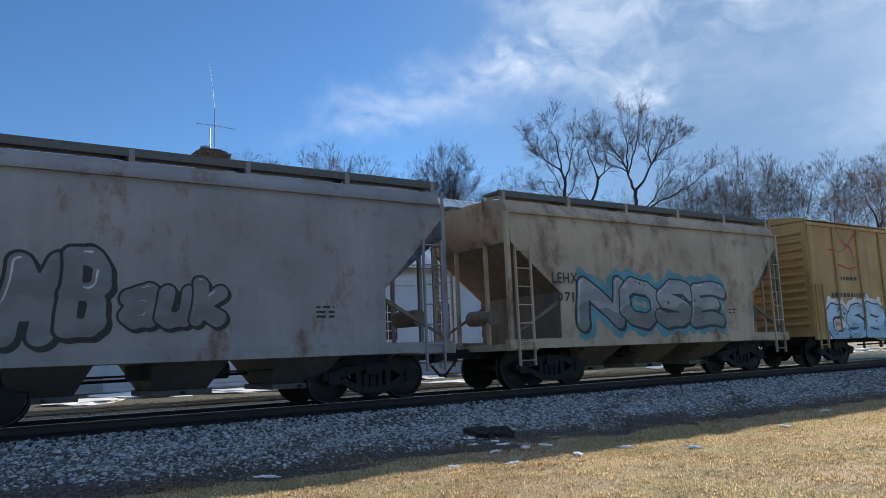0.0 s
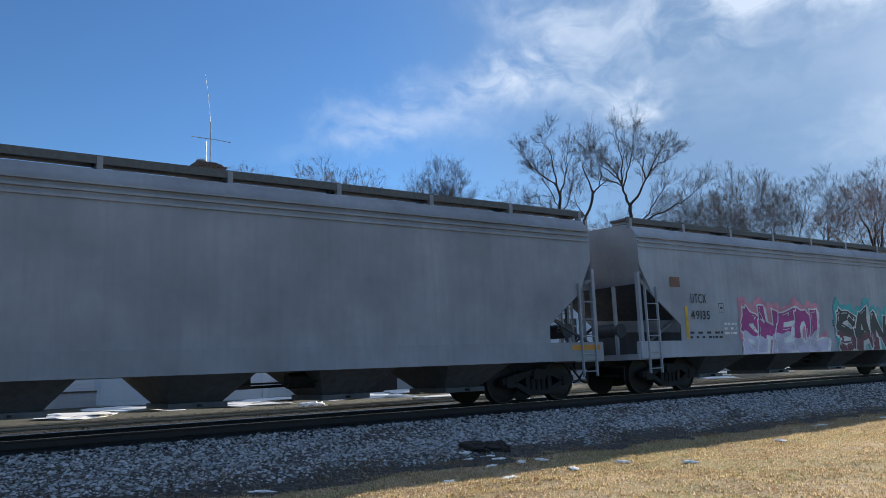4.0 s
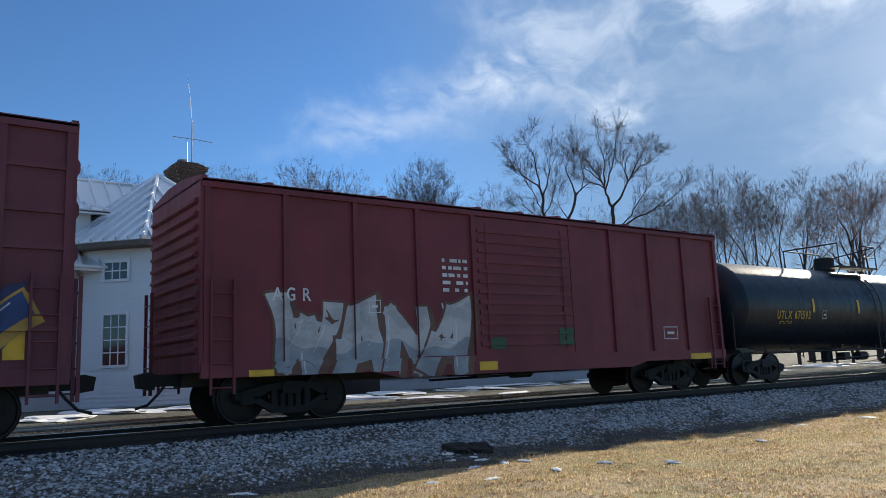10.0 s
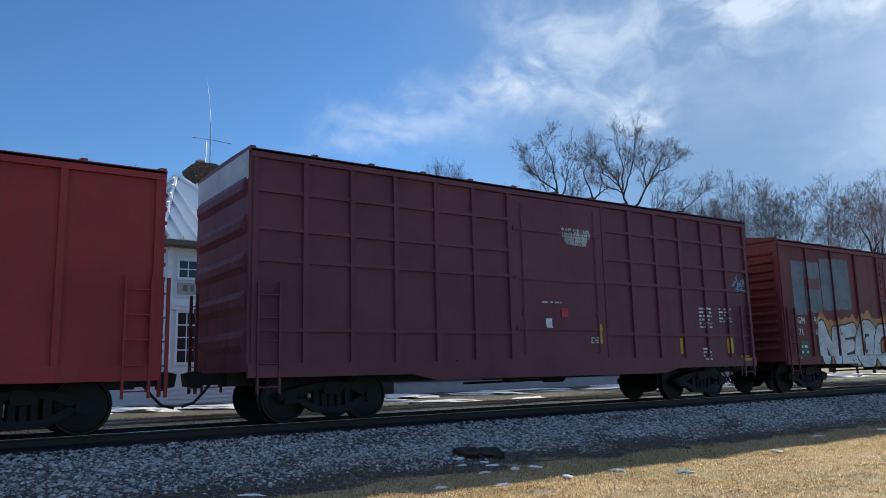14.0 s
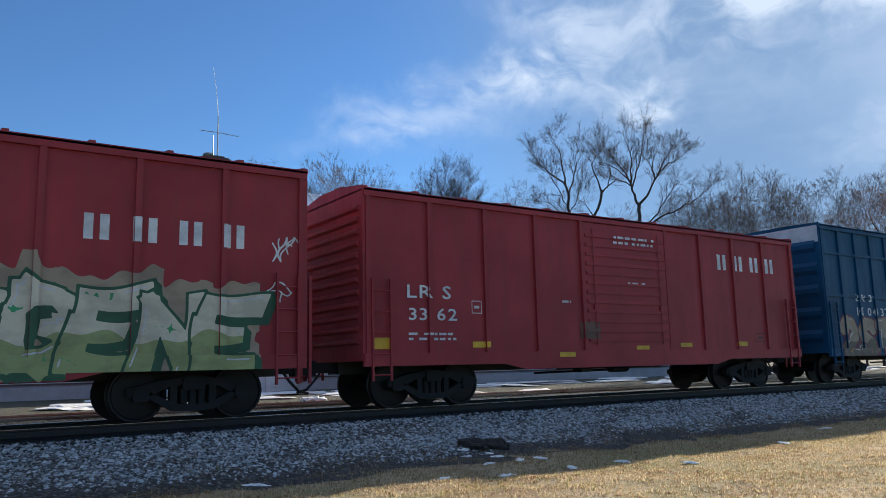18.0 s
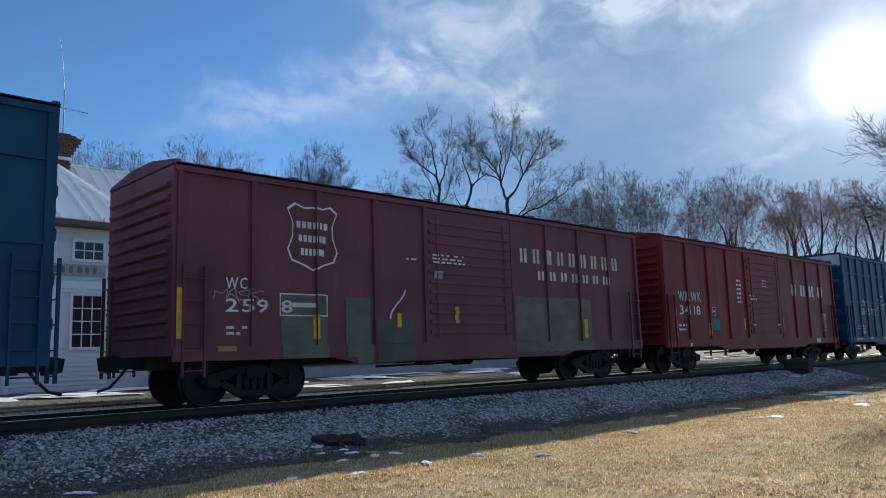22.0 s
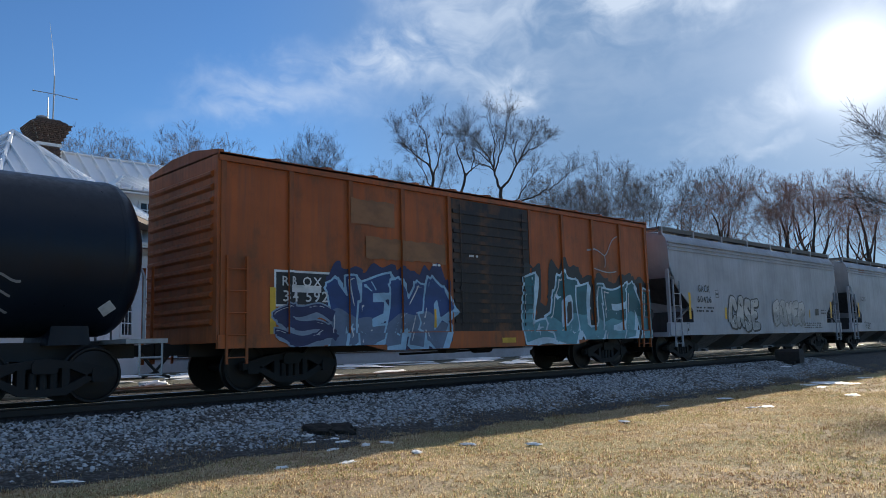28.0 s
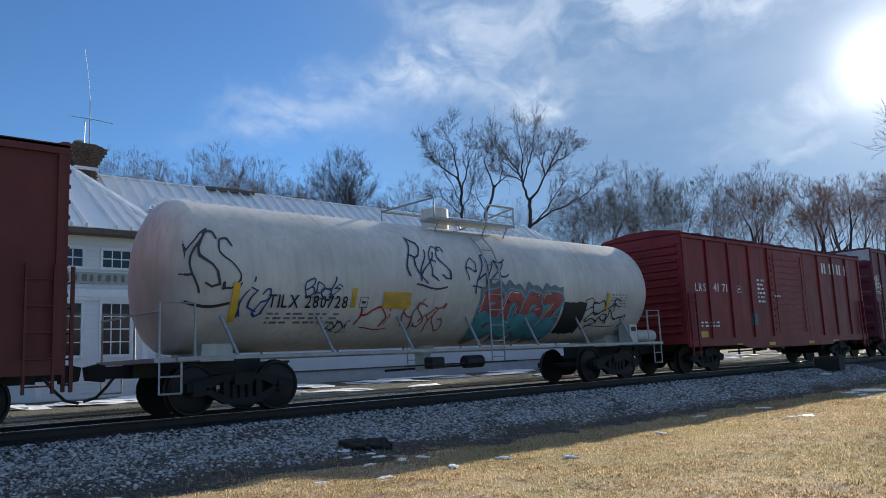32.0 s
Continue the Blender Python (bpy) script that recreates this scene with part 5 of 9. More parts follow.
        m.sweep([(-W - 0.07, top + 0.04), (-W - 0.05, top + 0.085), (-0.5, rz + 0.045), (0.5, rz + 0.045), (W + 0.05, top + 0.085), (W + 0.07, top + 0.04)], x - 0.05, x + 0.05)
    part("roof", m, col, car)
    running_gear(car, hl)
    n_rib = 3 if tall_end else 12
    zr = [z0 + 0.35 + (top - z0 - 0.7) * (i + 0.5) / n_rib for i in range(n_rib)]
    posts_at = RIBS[car]

    def surface(x, z, zv):
        if z < z0 + 0.2:
            return W + 0.075
        if z > top - 0.13:
            return W + 0.07
        if door[0] < x < door[1]:
            return W + (0.075 if any(abs(z - r) < 0.045 for r in zr) else 0.045)
        if any(abs(x - p) < 0.055 for p in posts_at):
            return W + 0.06
        return W + (0.05 if any(abs(z - r) < 0.04 for r in belt) else 0.0)
    META[car] = {"belly": hl - 4.1, "xcuts": [4.1 - hl, hl - 4.1] + list(door) + [p + d for p in posts_at for d in (-0.055, 0.055)], "zcuts": [0.87, z0 + 0.2, top - 0.13] + [r + d for r in zr for d in (-0.045, 0.045)] + [r + d for r in belt for d in (-0.04, 0.04)],
                 "low": 0.745, "high": top, "half": hl - 0.02, "surface": surface, "lift": 0.0}
    META[car].update(sx=sorted(META[car]["xcuts"]), sz=sorted(META[car]["zcuts"]))
    return car, hl


POSTS, RIBS = {}, {}


def hopper_profile(wide, z0, top, arch):
    """Half section of a covered hopper: side sheet, shoulder and roof, from the sill up."""
    pts = [(wide, z0), (wide, z0 + 0.45), (wide + 0.02, z0 + 1.2), (wide, top - 0.62), (wide - 0.02, top - 0.42), (wide - 0.07, top - 0.18), (wide - 0.2, top), (wide * 0.55, top + arch * 0.75), (0, top + arch)]
    return pts


def hopper(label, rear, front, top=4.35, color=(0.42, 0.42, 0.42), bays=4, old=False, rust=0.0, dirt=0.2, gear_color=None):
    car, hl = start_car("covered_hopper", label, rear, front)
    key = "paint_%d" % len(CARS)
    col = paint(key, color, amount=dirt, rust=rust)
    W, z0, arch = 1.55, 0.95, 0.12
    top += 0.1
    half = hopper_profile(W, z0, top, arch)
    ring = [(-y, z) for y, z in half] + [(y, z) for y, z in half[-2::-1]]
    # body: full length above, slope sheets towards the ends below
    cut = 1.45 if old else 1.5
    zc, bend = (3.4, 2.25) if old else (2.9, 1.8)
    m = Mesh()
    e = hl - 0.25

    def inset(z):
        return 0.0 if z >= zc else cut * (zc - z) / (zc - bend) if z > bend else cut
    # cut the section finely so that the diagonal edge is straight
    fine = []
    for (ya, za), (yb, zb) in zip(ring, ring[1:]):
        at = [i / 4 for i in range(4)] + [(z - za) / (zb - za) for z in (zc, bend) if abs(zb - za) > 1e-6 and 0.01 < (z - za) / (zb - za) < 0.99]
        for u in sorted(at):
            fine.append((ya + (yb - ya) * u, za + (zb - za) * u))
    fine.append(ring[-1])
    left = [(-e + inset(z), y, z) for y, z in fine]
    right = [(e - inset(z), y, z) for y, z in fine]
    k = len(fine)
    m.add(left + right, [(i, i + 1, i + 1 + k, i + k) for i in range(k - 1)] + [tuple(range(k - 1, -1, -1)), tuple(range(k, 2 * k)), (0, k, 2 * k - 1, k - 1)])
    part("body", m, col, car, smooth=True)
    for s in (-1, 1):
        m = Mesh().box(-hl + 0.05, hl - 0.05, min(s * (W - 0.1), s * (W + 0.05)), max(s * (W - 0.1), s * (W + 0.05)), z0 - 0.02, z0 + (0.2 if old else 0.42), 0.02)
        part("side_sill", m, col, car)
        for i in range(1 if old else 3):
            z = top - 0.3 - i * 0.13
            m = Mesh().box(-e + 0.02, e - 0.02, min(s * (W - 0.1), s * (W + 0.035)), max(s * (W - 0.1), s * (W + 0.035)), z - 0.022, z + 0.022)
            part("top_rib", m, col, car)
    # slope sheets inside open ends: recess shade painted as darkened body colour, under grime
    shade_grime = paint(key + "_slope", (0.2, 0.155, 0.115) if old else [c * 0.22 for c in color], amount=0.65, dirt=(0.02, 0.016, 0.012))
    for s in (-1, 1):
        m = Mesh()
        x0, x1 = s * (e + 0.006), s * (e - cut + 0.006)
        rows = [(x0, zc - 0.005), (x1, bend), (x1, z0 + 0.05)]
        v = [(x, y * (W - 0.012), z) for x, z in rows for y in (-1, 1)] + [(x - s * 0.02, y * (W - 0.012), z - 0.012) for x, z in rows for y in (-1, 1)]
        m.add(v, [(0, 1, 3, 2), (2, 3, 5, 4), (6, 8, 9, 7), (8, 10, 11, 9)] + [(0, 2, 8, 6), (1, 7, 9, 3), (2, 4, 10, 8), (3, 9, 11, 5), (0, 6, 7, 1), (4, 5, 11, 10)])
        part("slope_sheet", m, shade_grime, car, "grimy end slope sheet with recess shade painted in")
    # end frames: posts, platform, ladder, end sill
    for s in (-1, 1):
        for y in (-W + 0.05, W - 0.05):
            part("end_post", Mesh().box(s * (hl - 0.2) - 0.05, s * (hl - 0.2) + 0.05, y - 0.05, y + 0.05, z0, zc + 0.3 if not old else top - 0.3), col, car)
            part("end_brace", Mesh().prism([(s * (hl - 0.22), z0 + 0.3), (s * (hl - 0.3), z0 + 0.3), (s * (hl - cut - 0.2), z0 + 1.0), (s * (hl - cut - 0.2), z0 + 1.1)][::s], y - 0.03, y + 0.03), shade_grime, car)
        for y in (-0.6, 0.6):
            part("end_post", Mesh().box(s * (hl - 0.25) - 0.04, s * (hl - 0.25) + 0.04, y - 0.04, y + 0.04, z0, zc), col, car)
        m = Mesh().box(min(s * (hl - 0.95), s * hl), max(s * (hl - 0.95), s * hl), -W, W, z0 - 0.05, z0 + 0.1)
        part("end_platform", m, col, car)
        for y in (-1, 1):
            part("ladder", ladder(0.45, z0 - 0.4, zc - 0.1), col, car, at=pose(s * (hl - 0.55), y * (W + 0.06), 0, 0, 0, 180 if y > 0 else 0))
        part("ladder", ladder(0.45, z0 + 0.1, top + 0.05), col, car, at=pose(s * (hl - 0.02), -s * (W - 0.5), 0, 0, 0, 90 * s))
        m = Mesh()
        m.tube([(s * (hl - 0.35), -0.7, z0 + 0.75), (s * (hl - 0.35), 0.2, z0 + 0.75)], 0.19, 12)
        part("air_reservoir", m, shade_grime, car, smooth=True)
    # chutes
    for i in range(bays):
        span = 2 * (hl - cut - 0.7) / bays
        x = -(hl - cut - 0.7) + span * (i + 0.5)
        m = Mesh()
        w2, w1, b2, b1 = min(span * 0.3, 1.05), 0.48, W - 0.12, 0.62
        for zt, zb in ((z0 + 0.02, 0.42),):
            v = [(x - w2, -b2, zt), (x + w2, -b2, zt), (x + w2, b2, zt), (x - w2, b2, zt), (x - w1, -b1, zb), (x + w1, -b1, zb), (x + w1, b1, zb), (x - w1, b1, zb)]
            m.add(v, [(0, 1, 2, 3), (7, 6, 5, 4), (0, 4, 5, 1), (1, 5, 6, 2), (2, 6, 7, 3), (3, 7, 4, 0)])
        m.box(x - w1 - 0.06, x + w1 + 0.06, -b1 - 0.15, b1 + 0.15, 0.33, 0.43)
        # body colour times 0.42, with dirt streaks over it
        part("discharge_chute", m, paint(key + "_chute", [c * 0.42 for c in color], amount=0.5, dirt=(0.06, 0.052, 0.042)), car, "grimy discharge chute in darkened body colour")
        m = Mesh().tube([(x, -b1 - 0.3, 0.38), (x, b1 + 0.3, 0.38)], 0.03, 6)
        part("gate_shaft", m, BLACK_STEEL, car)
    # running boards on brackets, hatches
    zb = top + 0.2
    for s in (-1, 1):
        m = Mesh()
        a, b = (0.75, 1.32)
        m.box(-hl + 0.15, hl - 0.15, min(s * a, s * b), max(s * a, s * b), zb - 0.03, zb + 0.03)
        m.box(-hl + 0.15, hl - 0.15, min(s * (b - 0.02), s * (b + 0.015)), max(s * (b - 0.02), s * (b + 0.015)), zb - 0.1, zb + 0.05)
        part("running_board", m, plain("grating", (0.12, 0.12, 0.115), 0.7, 0.2, 12, 0.3), car, "dark steel grating walkway")
        k = int(hl * 2 / 2.1)
        for i in range(k + 1):
            x = -hl + 0.3 + (2 * hl - 0.6) * i / k
            if ("bracket", s, key) not in POSTS:
                POSTS["bracket", s, key] = Mesh().box(-0.05, 0.05, min(s * 1.22, s * 1.345), max(s * 1.22, s * 1.345), top - 0.05, zb + 0.03).box(-0.03, 0.03, min(s * 0.7, s * 1.3), max(s * 0.7, s * 1.3), zb - 0.1, zb - 0.03).data("bracket", col)
            part("bracket", POSTS["bracket", s, key], col, car, at=pose(x, 0, 0))
    m = Mesh().box(-e + 0.8, e - 0.8, -0.38, 0.38, top + arch - 0.05, top + arch + 0.14, 0.03)
    for i in range(8):
        x = -e + 1.2 + (2 * e - 2.4) * i / 7
        m.box(x - 0.04, x + 0.04, -0.45, 0.45, top + arch + 0.1, top + arch + 0.2)
    part("trough_hatch", m, col, car)
    running_gear(car, hl, inset=1.75, sill=False)
    part("brake_rigging", shared("rigging", brake_gear, BLACK_STEEL), None, car)
    for s in (-1, 1):
        part("stub_sill", Mesh().box(min(s * (hl - 3.0), s * (hl - 0.1)), max(s * (hl - 3.0), s * (hl - 0.1)), -0.25, 0.25, 0.74, 1.02), BLACK_STEEL, car)
    sill = z0 + (0.2 if old else 0.42)

    def surface(x, z, zv):
        if z < sill:
            return W + 0.05
        for (ya, za), (yb, zb) in zip(half, half[1:]):
            if zv <= zb + 1e-6:
                return ya + (yb - ya) * (zv - za) / max(1e-6, zb - za)
        return W - 0.2
    META[car] = {"xcuts": [], "zcuts": [sill] + [z for _, z in half[:-2]], "low": z0 - 0.02, "high": top - 0.05, "half": hl - 0.05, "surface": surface, "lift": 0.002}
    return car, hl


def tank(label, rear, front, top=4.2, radius=1.5, color=(0.006, 0.012, 0.022), head_color=None, band=None, rails=BLACK_STEEL, manway=0.0, box_top=True, dirt=0.3, walkway=False, rust=0.0, gap=None):
    car, hl = start_car("tank_car", label, rear, front)
    key = "paint_%d" % len(CARS)
    dark = max(color) < 0.1
    col = paint(key, color, dirt=(0.012, 0.015, 0.02) if dark else (0.09, 0.075, 0.06), amount=dirt, rust=rust, rough=0.35)
    zc = top - radius
    e = hl - gap if gap else hl - 1.15 if not walkway else hl - 0.85
    # shell with dished heads
    cyl = [(-e + 0.55, radius), (e - 0.55, radius)]
    if band:
        cols = [(-e + 0.55, band[0], col), (band[0], band[1], paint(key + "_band", band[2], amount=dirt)), (band[1], e - 0.55, col)]
    else:
        cols = [(-e + 0.55, e - 0.55, col)]
    for a, b, mt in cols:
        m = Mesh()
        m.lathe([(a, radius), (b, radius)], "x", 48, (0, 0, zc))
        part("tank_shell", m, mt, car, smooth=True)
    hm = paint(key + "_head", head_color, amount=dirt) if head_color else col
    for s in (-1, 1):
        m = Mesh()
        prof = [(s * (e - 0.55 + 0.55 * math.sin(a)), radius * math.cos(a) ** 0.9 if a < 1.5 else 0.01) for a in [0, 0.2, 0.45, 0.7, 0.95, 1.2, 1.4, 1.57]]
        m.lathe(prof, "x", 48, (0, 0, zc))
        part("tank_head", m, hm if s < 0 else col, car, smooth=True)
    for x in [-e + 0.6 + (2 * e - 1.2) * i / 5 for i in range(6)]:
        part("weld_band", Mesh().lathe([(x - 0.02, radius + 0.004), (x + 0.02, radius + 0.004)], "x", 48, (0, 0, zc)), col if not band or not band[0] < x < band[1] else MATS[key + "_band"], car, smooth=True)
    # manway, valve box and top platform
    m = Mesh()
    m.lathe([(zc + radius - 0.1, 0.36), (zc + radius + 0.5, 0.36), (zc + radius + 0.53, 0.32), (zc + radius + 0.56, 0.2)], "z", 20, (manway, 0, 0))
    part("valve_box", m, TRUCK_STEEL if dark else col, car, smooth=True)
    zt = zc + radius + 0.06
    x0, x1 = manway - 0.95, manway + 1.9
    m = Mesh().box(x0, x1, -1.05, -0.5, zt - 0.03, zt + 0.03).box(x0, x1, 0.5, 1.05, zt - 0.03, zt + 0.03)
    for x in (x0 + 0.2, manway + 0.9, x1 - 0.2):
        m.tube([(x, -1.0, zt), (x, -0.8, zt - 0.3)], 0.02, 5)
    part("top_platform", m, rails, car)
    far, near, rh = Mesh(), Mesh(), 0.5 if walkway else 0.85
    far.tube([(x0, 1.05, zt), (x0, 1.05, zt + rh), (x1 - 0.3, 1.05, zt + rh), (x1 - 0.08, 1.05, zt + rh - 0.1), (x1, 1.05, zt + rh - 0.25), (x1, 1.05, zt)], 0.028, 6)
    far.tube([(manway + 0.5, 1.05, zt), (manway + 0.5, 1.05, zt + rh)], 0.022, 5)
    far.tube([(x0, -1.05, zt), (x0, -1.05, zt + rh), (x0, 1.05, zt + rh)], 0.028, 6)
    near.tube([(x1, 1.05, zt + rh - 0.25), (x1, -1.05, zt + rh), (x1, -1.05, zt - 0.05)], 0.028, 6)
    near.tube([(x1, -1.05, zt + rh), (manway + 0.95, -1.05, zt + rh), (manway + 0.85, -1.05, zt + rh - 0.1), (manway + 0.85, -1.05, zt)], 0.028, 6)
    near.tube([(x1, -1.05, zt + rh / 2), (manway + 0.85, -1.05, zt + rh / 2)], 0.02, 5)
    part("safety_rail", far, rails, car)
    part("safety_rail", near, rails, car)
    for y in (-1, 1):
        m = Mesh()
        x = manway + 0.45
        for dx in (-0.22, 0.22):
            pts = [(x + dx, y * (radius * math.cos(a) + 0.1), zc + radius * math.sin(a)) for a in (0.9, 0.6, 0.3, 0.0)] + [(x + dx, y * (radius + 0.1), 0.75)]
            m.tube(pts, 0.02, 5)
        for i in range(8):
            z = 0.85 + i * 0.38
            yy = radius + 0.1 if z < zc else math.sqrt(max(0.2, radius ** 2 - (z - zc) ** 2)) + 0.1
            m.tube([(x - 0.22, y * yy, z), (x + 0.22, y * yy, z)], 0.014, 5)
        part("ladder", m, rails, car)
    if walkway:
        m = Mesh().tube([(hl - 1.1, -1.15, 1.27), (hl - 1.05, -1.15, 1.27), (hl - 0.15, -1.15, 1.27), (hl - 0.1, -1.15, 1.27)], 0.19, 16)
        part("air_reservoir", m, col, car, "white air reservoir", smooth=True)
        box = part("valve_cabinet", Mesh().box(hl - 1.6, hl - 1.22, -1.4, -1.0, 1.07, 1.62, 0.02), col, car)
        part("cabinet_window", Mesh().box(hl - 1.52, hl - 1.3, -1.412, -1.398, 1.42, 1.55, 0.004), BLACK_STEEL, box)
    # sills, saddles, end platforms
    for s in (-1, 1):
        m = Mesh().box(min(s * (e - 2.4), s * (hl - 0.1)), max(s * (e - 2.4), s * (hl - 0.1)), -0.28, 0.28, 0.74, 1.06)
        part("stub_sill", m, BLACK_STEEL, car)
        m = Mesh()
        m.prism([(s * (e - 1.6), 1.0), (s * (e - 0.9), 1.0), (s * (e - 1.0), zc - radius * 0.6), (s * (e - 1.5), zc - radius * 0.6)][::s], -0.7, 0.7)
        part("saddle", m, col, car)
        m = Mesh().box(min(s * (hl - 0.75), s * hl), max(s * (hl - 0.75), s * hl), -1.5, 1.5, 1.0, 1.08)
        part("end_platform", m, rails, car)
        m = Mesh()
        for y in (-1.48, 1.48):
            if walkway:
                m.tube([(s * (hl - 0.75), y, 1.05), (s * (hl - 0.75), y, 2.05), (s * (hl - 0.1), y, 2.05), (s * (hl - 0.1), y, 1.05)], 0.025, 6)
            m.tube([(s * (hl - 0.1), y, 0.45), (s * (hl - 0.1), y, 1.05)], 0.02, 5)
            m.tube([(s * (hl - 0.5), y, 0.45), (s * (hl - 0.5), y, 1.05)], 0.02, 5)
            m.tube([(s * (hl - 0.5), y, 0.45), (s * (hl - 0.1), y, 0.45)], 0.02, 5)
            m.tube([(s * (hl - 0.5), y, 0.75), (s * (hl - 0.1), y, 0.75)], 0.02, 5)
        if walkway:
            m.tube([(s * (hl - 0.08), -1.48, 1.9), (s * (hl - 0.08), 1.48, 1.9)], 0.022, 5)
        else:
            m.tube([(s * (hl - 0.3), -1.15, 1.05), (s * (hl - 0.3), -1.15, 2.2), (s * (hl - 0.3), -1.0, 2.36), (s * (hl - 0.3), 1.0, 2.36), (s * (hl - 0.3), 1.15, 2.2), (s * (hl - 0.3), 1.15, 1.05)], 0.028, 6)
            m.tube([(s * (hl - 0.3), 0.35, 1.05), (s * (hl - 0.3), 0.35, 2.36)], 0.022, 5)
        part("end_railing", m, rails, car)
    if walkway:
        for y in (-1, 1):
            m = Mesh().box(-hl + 0.4, hl - 0.4, min(y * 1.45, y * 1.56), max(y * 1.45, y * 1.56), 1.02, 1.09)
            part("side_walkway", m, rails, car)
            for i in range(7):
                x = -hl + 1.6 + (2 * hl - 3.2) * i / 6
                m = Mesh().tube([(x, y * 1.5, 1.05), (x - 0.25, y * radius * 0.82, zc - radius * 0.55)], 0.035, 6)
                part("strut", m, rails, car)
    else:
        for y in (-1, 1):
            m = Mesh()
            m.tube([(-e + 2.4, y * 0.75, 0.98), (e - 2.4, y * 0.75, 0.98)], 0.03, 5)
            for i in range(9):
                x = -e + 2.5 + (2 * e - 5) * i / 8
                m.tube([(x, y * 0.75, 0.98), (x, y * 0.7, zc - radius * 0.85)], 0.02, 5)
            part("underside_rail", m, BLACK_STEEL, car)
    m = Mesh().lathe([(0.55, 0.2), (0.95, 0.2), (zc - radius + 0.1, 0.35)], "z", 12, (manway - 0.6, 0, 0))
    part("bottom_outlet", m, col, car)
    part("brake_rigging", shared("rigging", brake_gear, BLACK_STEEL), None, car)
    running_gear(car, hl, inset=1.9, sill=False)
    def surface(x, z, zv):
        return math.sqrt(max(0.04, radius ** 2 - (zv - zc) ** 2))
    META[car] = {"xcuts": [], "zcuts": [zc - radius + 0.1 * i for i in range(1, int(20 * radius))], "low": zc - radius * 0.97, "high": zc + radius * 0.97, "half": e - 0.2, "surface": surface, "lift": 0.009}
    return car, hl, zc, radius


def gondola(label, rear, front, top=2.98, color=(0.003, 0.006, 0.011)):
    car, hl = start_car("gondola", label, rear, front)
    col = paint("paint_%d" % len(CARS), color, dirt=(0.009, 0.012, 0.017), amount=0.3)
    W, z0 = 1.5, 0.95
    for s in (-1, 1):
        m = Mesh().box(-hl, hl, min(s * (W - 0.03), s * W), max(s * (W - 0.03), s * W), z0, top)
        part("side", m, col, car)
        m = Mesh().box(-hl, hl, min(s * (W - 0.05), s * (W + 0.1)), max(s * (W - 0.05), s * (W + 0.1)), top - 0.1, top + 0.03, 0.02)
        part("top_chord", m, col, car)
        k = 15
        for i in range(k + 1):
            x = -hl + 0.1 + (2 * hl - 0.2) * i / k
            if ("gpost", s) not in POSTS:
                POSTS["gpost", s] = Mesh().box(-0.07, 0.07, min(s * W, s * (W + 0.1)), max(s * W, s * (W + 0.1)), z0, top - 0.1, 0.015).data("post", col)
            part("post", POSTS["gpost", s], col, car, at=pose(x, 0, 0))
        m = Mesh().box(min(s * (hl - 0.1), s * hl), max(s * (hl - 0.1), s * hl), -W, W, z0, top)
        end = part("end", m, col, car)
        for i in range(4):
            part("end_rib", Mesh().box(min(s * hl, s * (hl + 0.07)), max(s * hl, s * (hl + 0.07)), -W + 0.1, W - 0.1, z0 + 0.3 + i * 0.45, z0 + 0.45 + i * 0.45, 0.02), col, end)
        for y in (-1, 1):
            part("ladder", ladder(0.42, z0 - 0.35, top - 0.1), col, car, at=pose(s * (hl - 0.4), y * (W + 0.13), 0, 0, 0, 180 if y > 0 else 0))
    part("floor", Mesh().box(-hl, hl, -W, W, z0, z0 + 0.1), col, car)
    running_gear(car, hl)
    RIBS[car] = [-hl + 0.1 + (2 * hl - 0.2) * i / 15 for i in range(16)]

    def surface(x, z, zv):
        return W + (0.1 if z > top - 0.1 or any(abs(x - p) < 0.07 for p in RIBS[car]) else 0.0)
    META[car] = {"xcuts": [p + d for p in RIBS[car] for d in (-0.07, 0.07)], "zcuts": [top - 0.1], "low": z0, "high": top, "half": hl, "surface": surface, "lift": 0.0}
    return car, hl


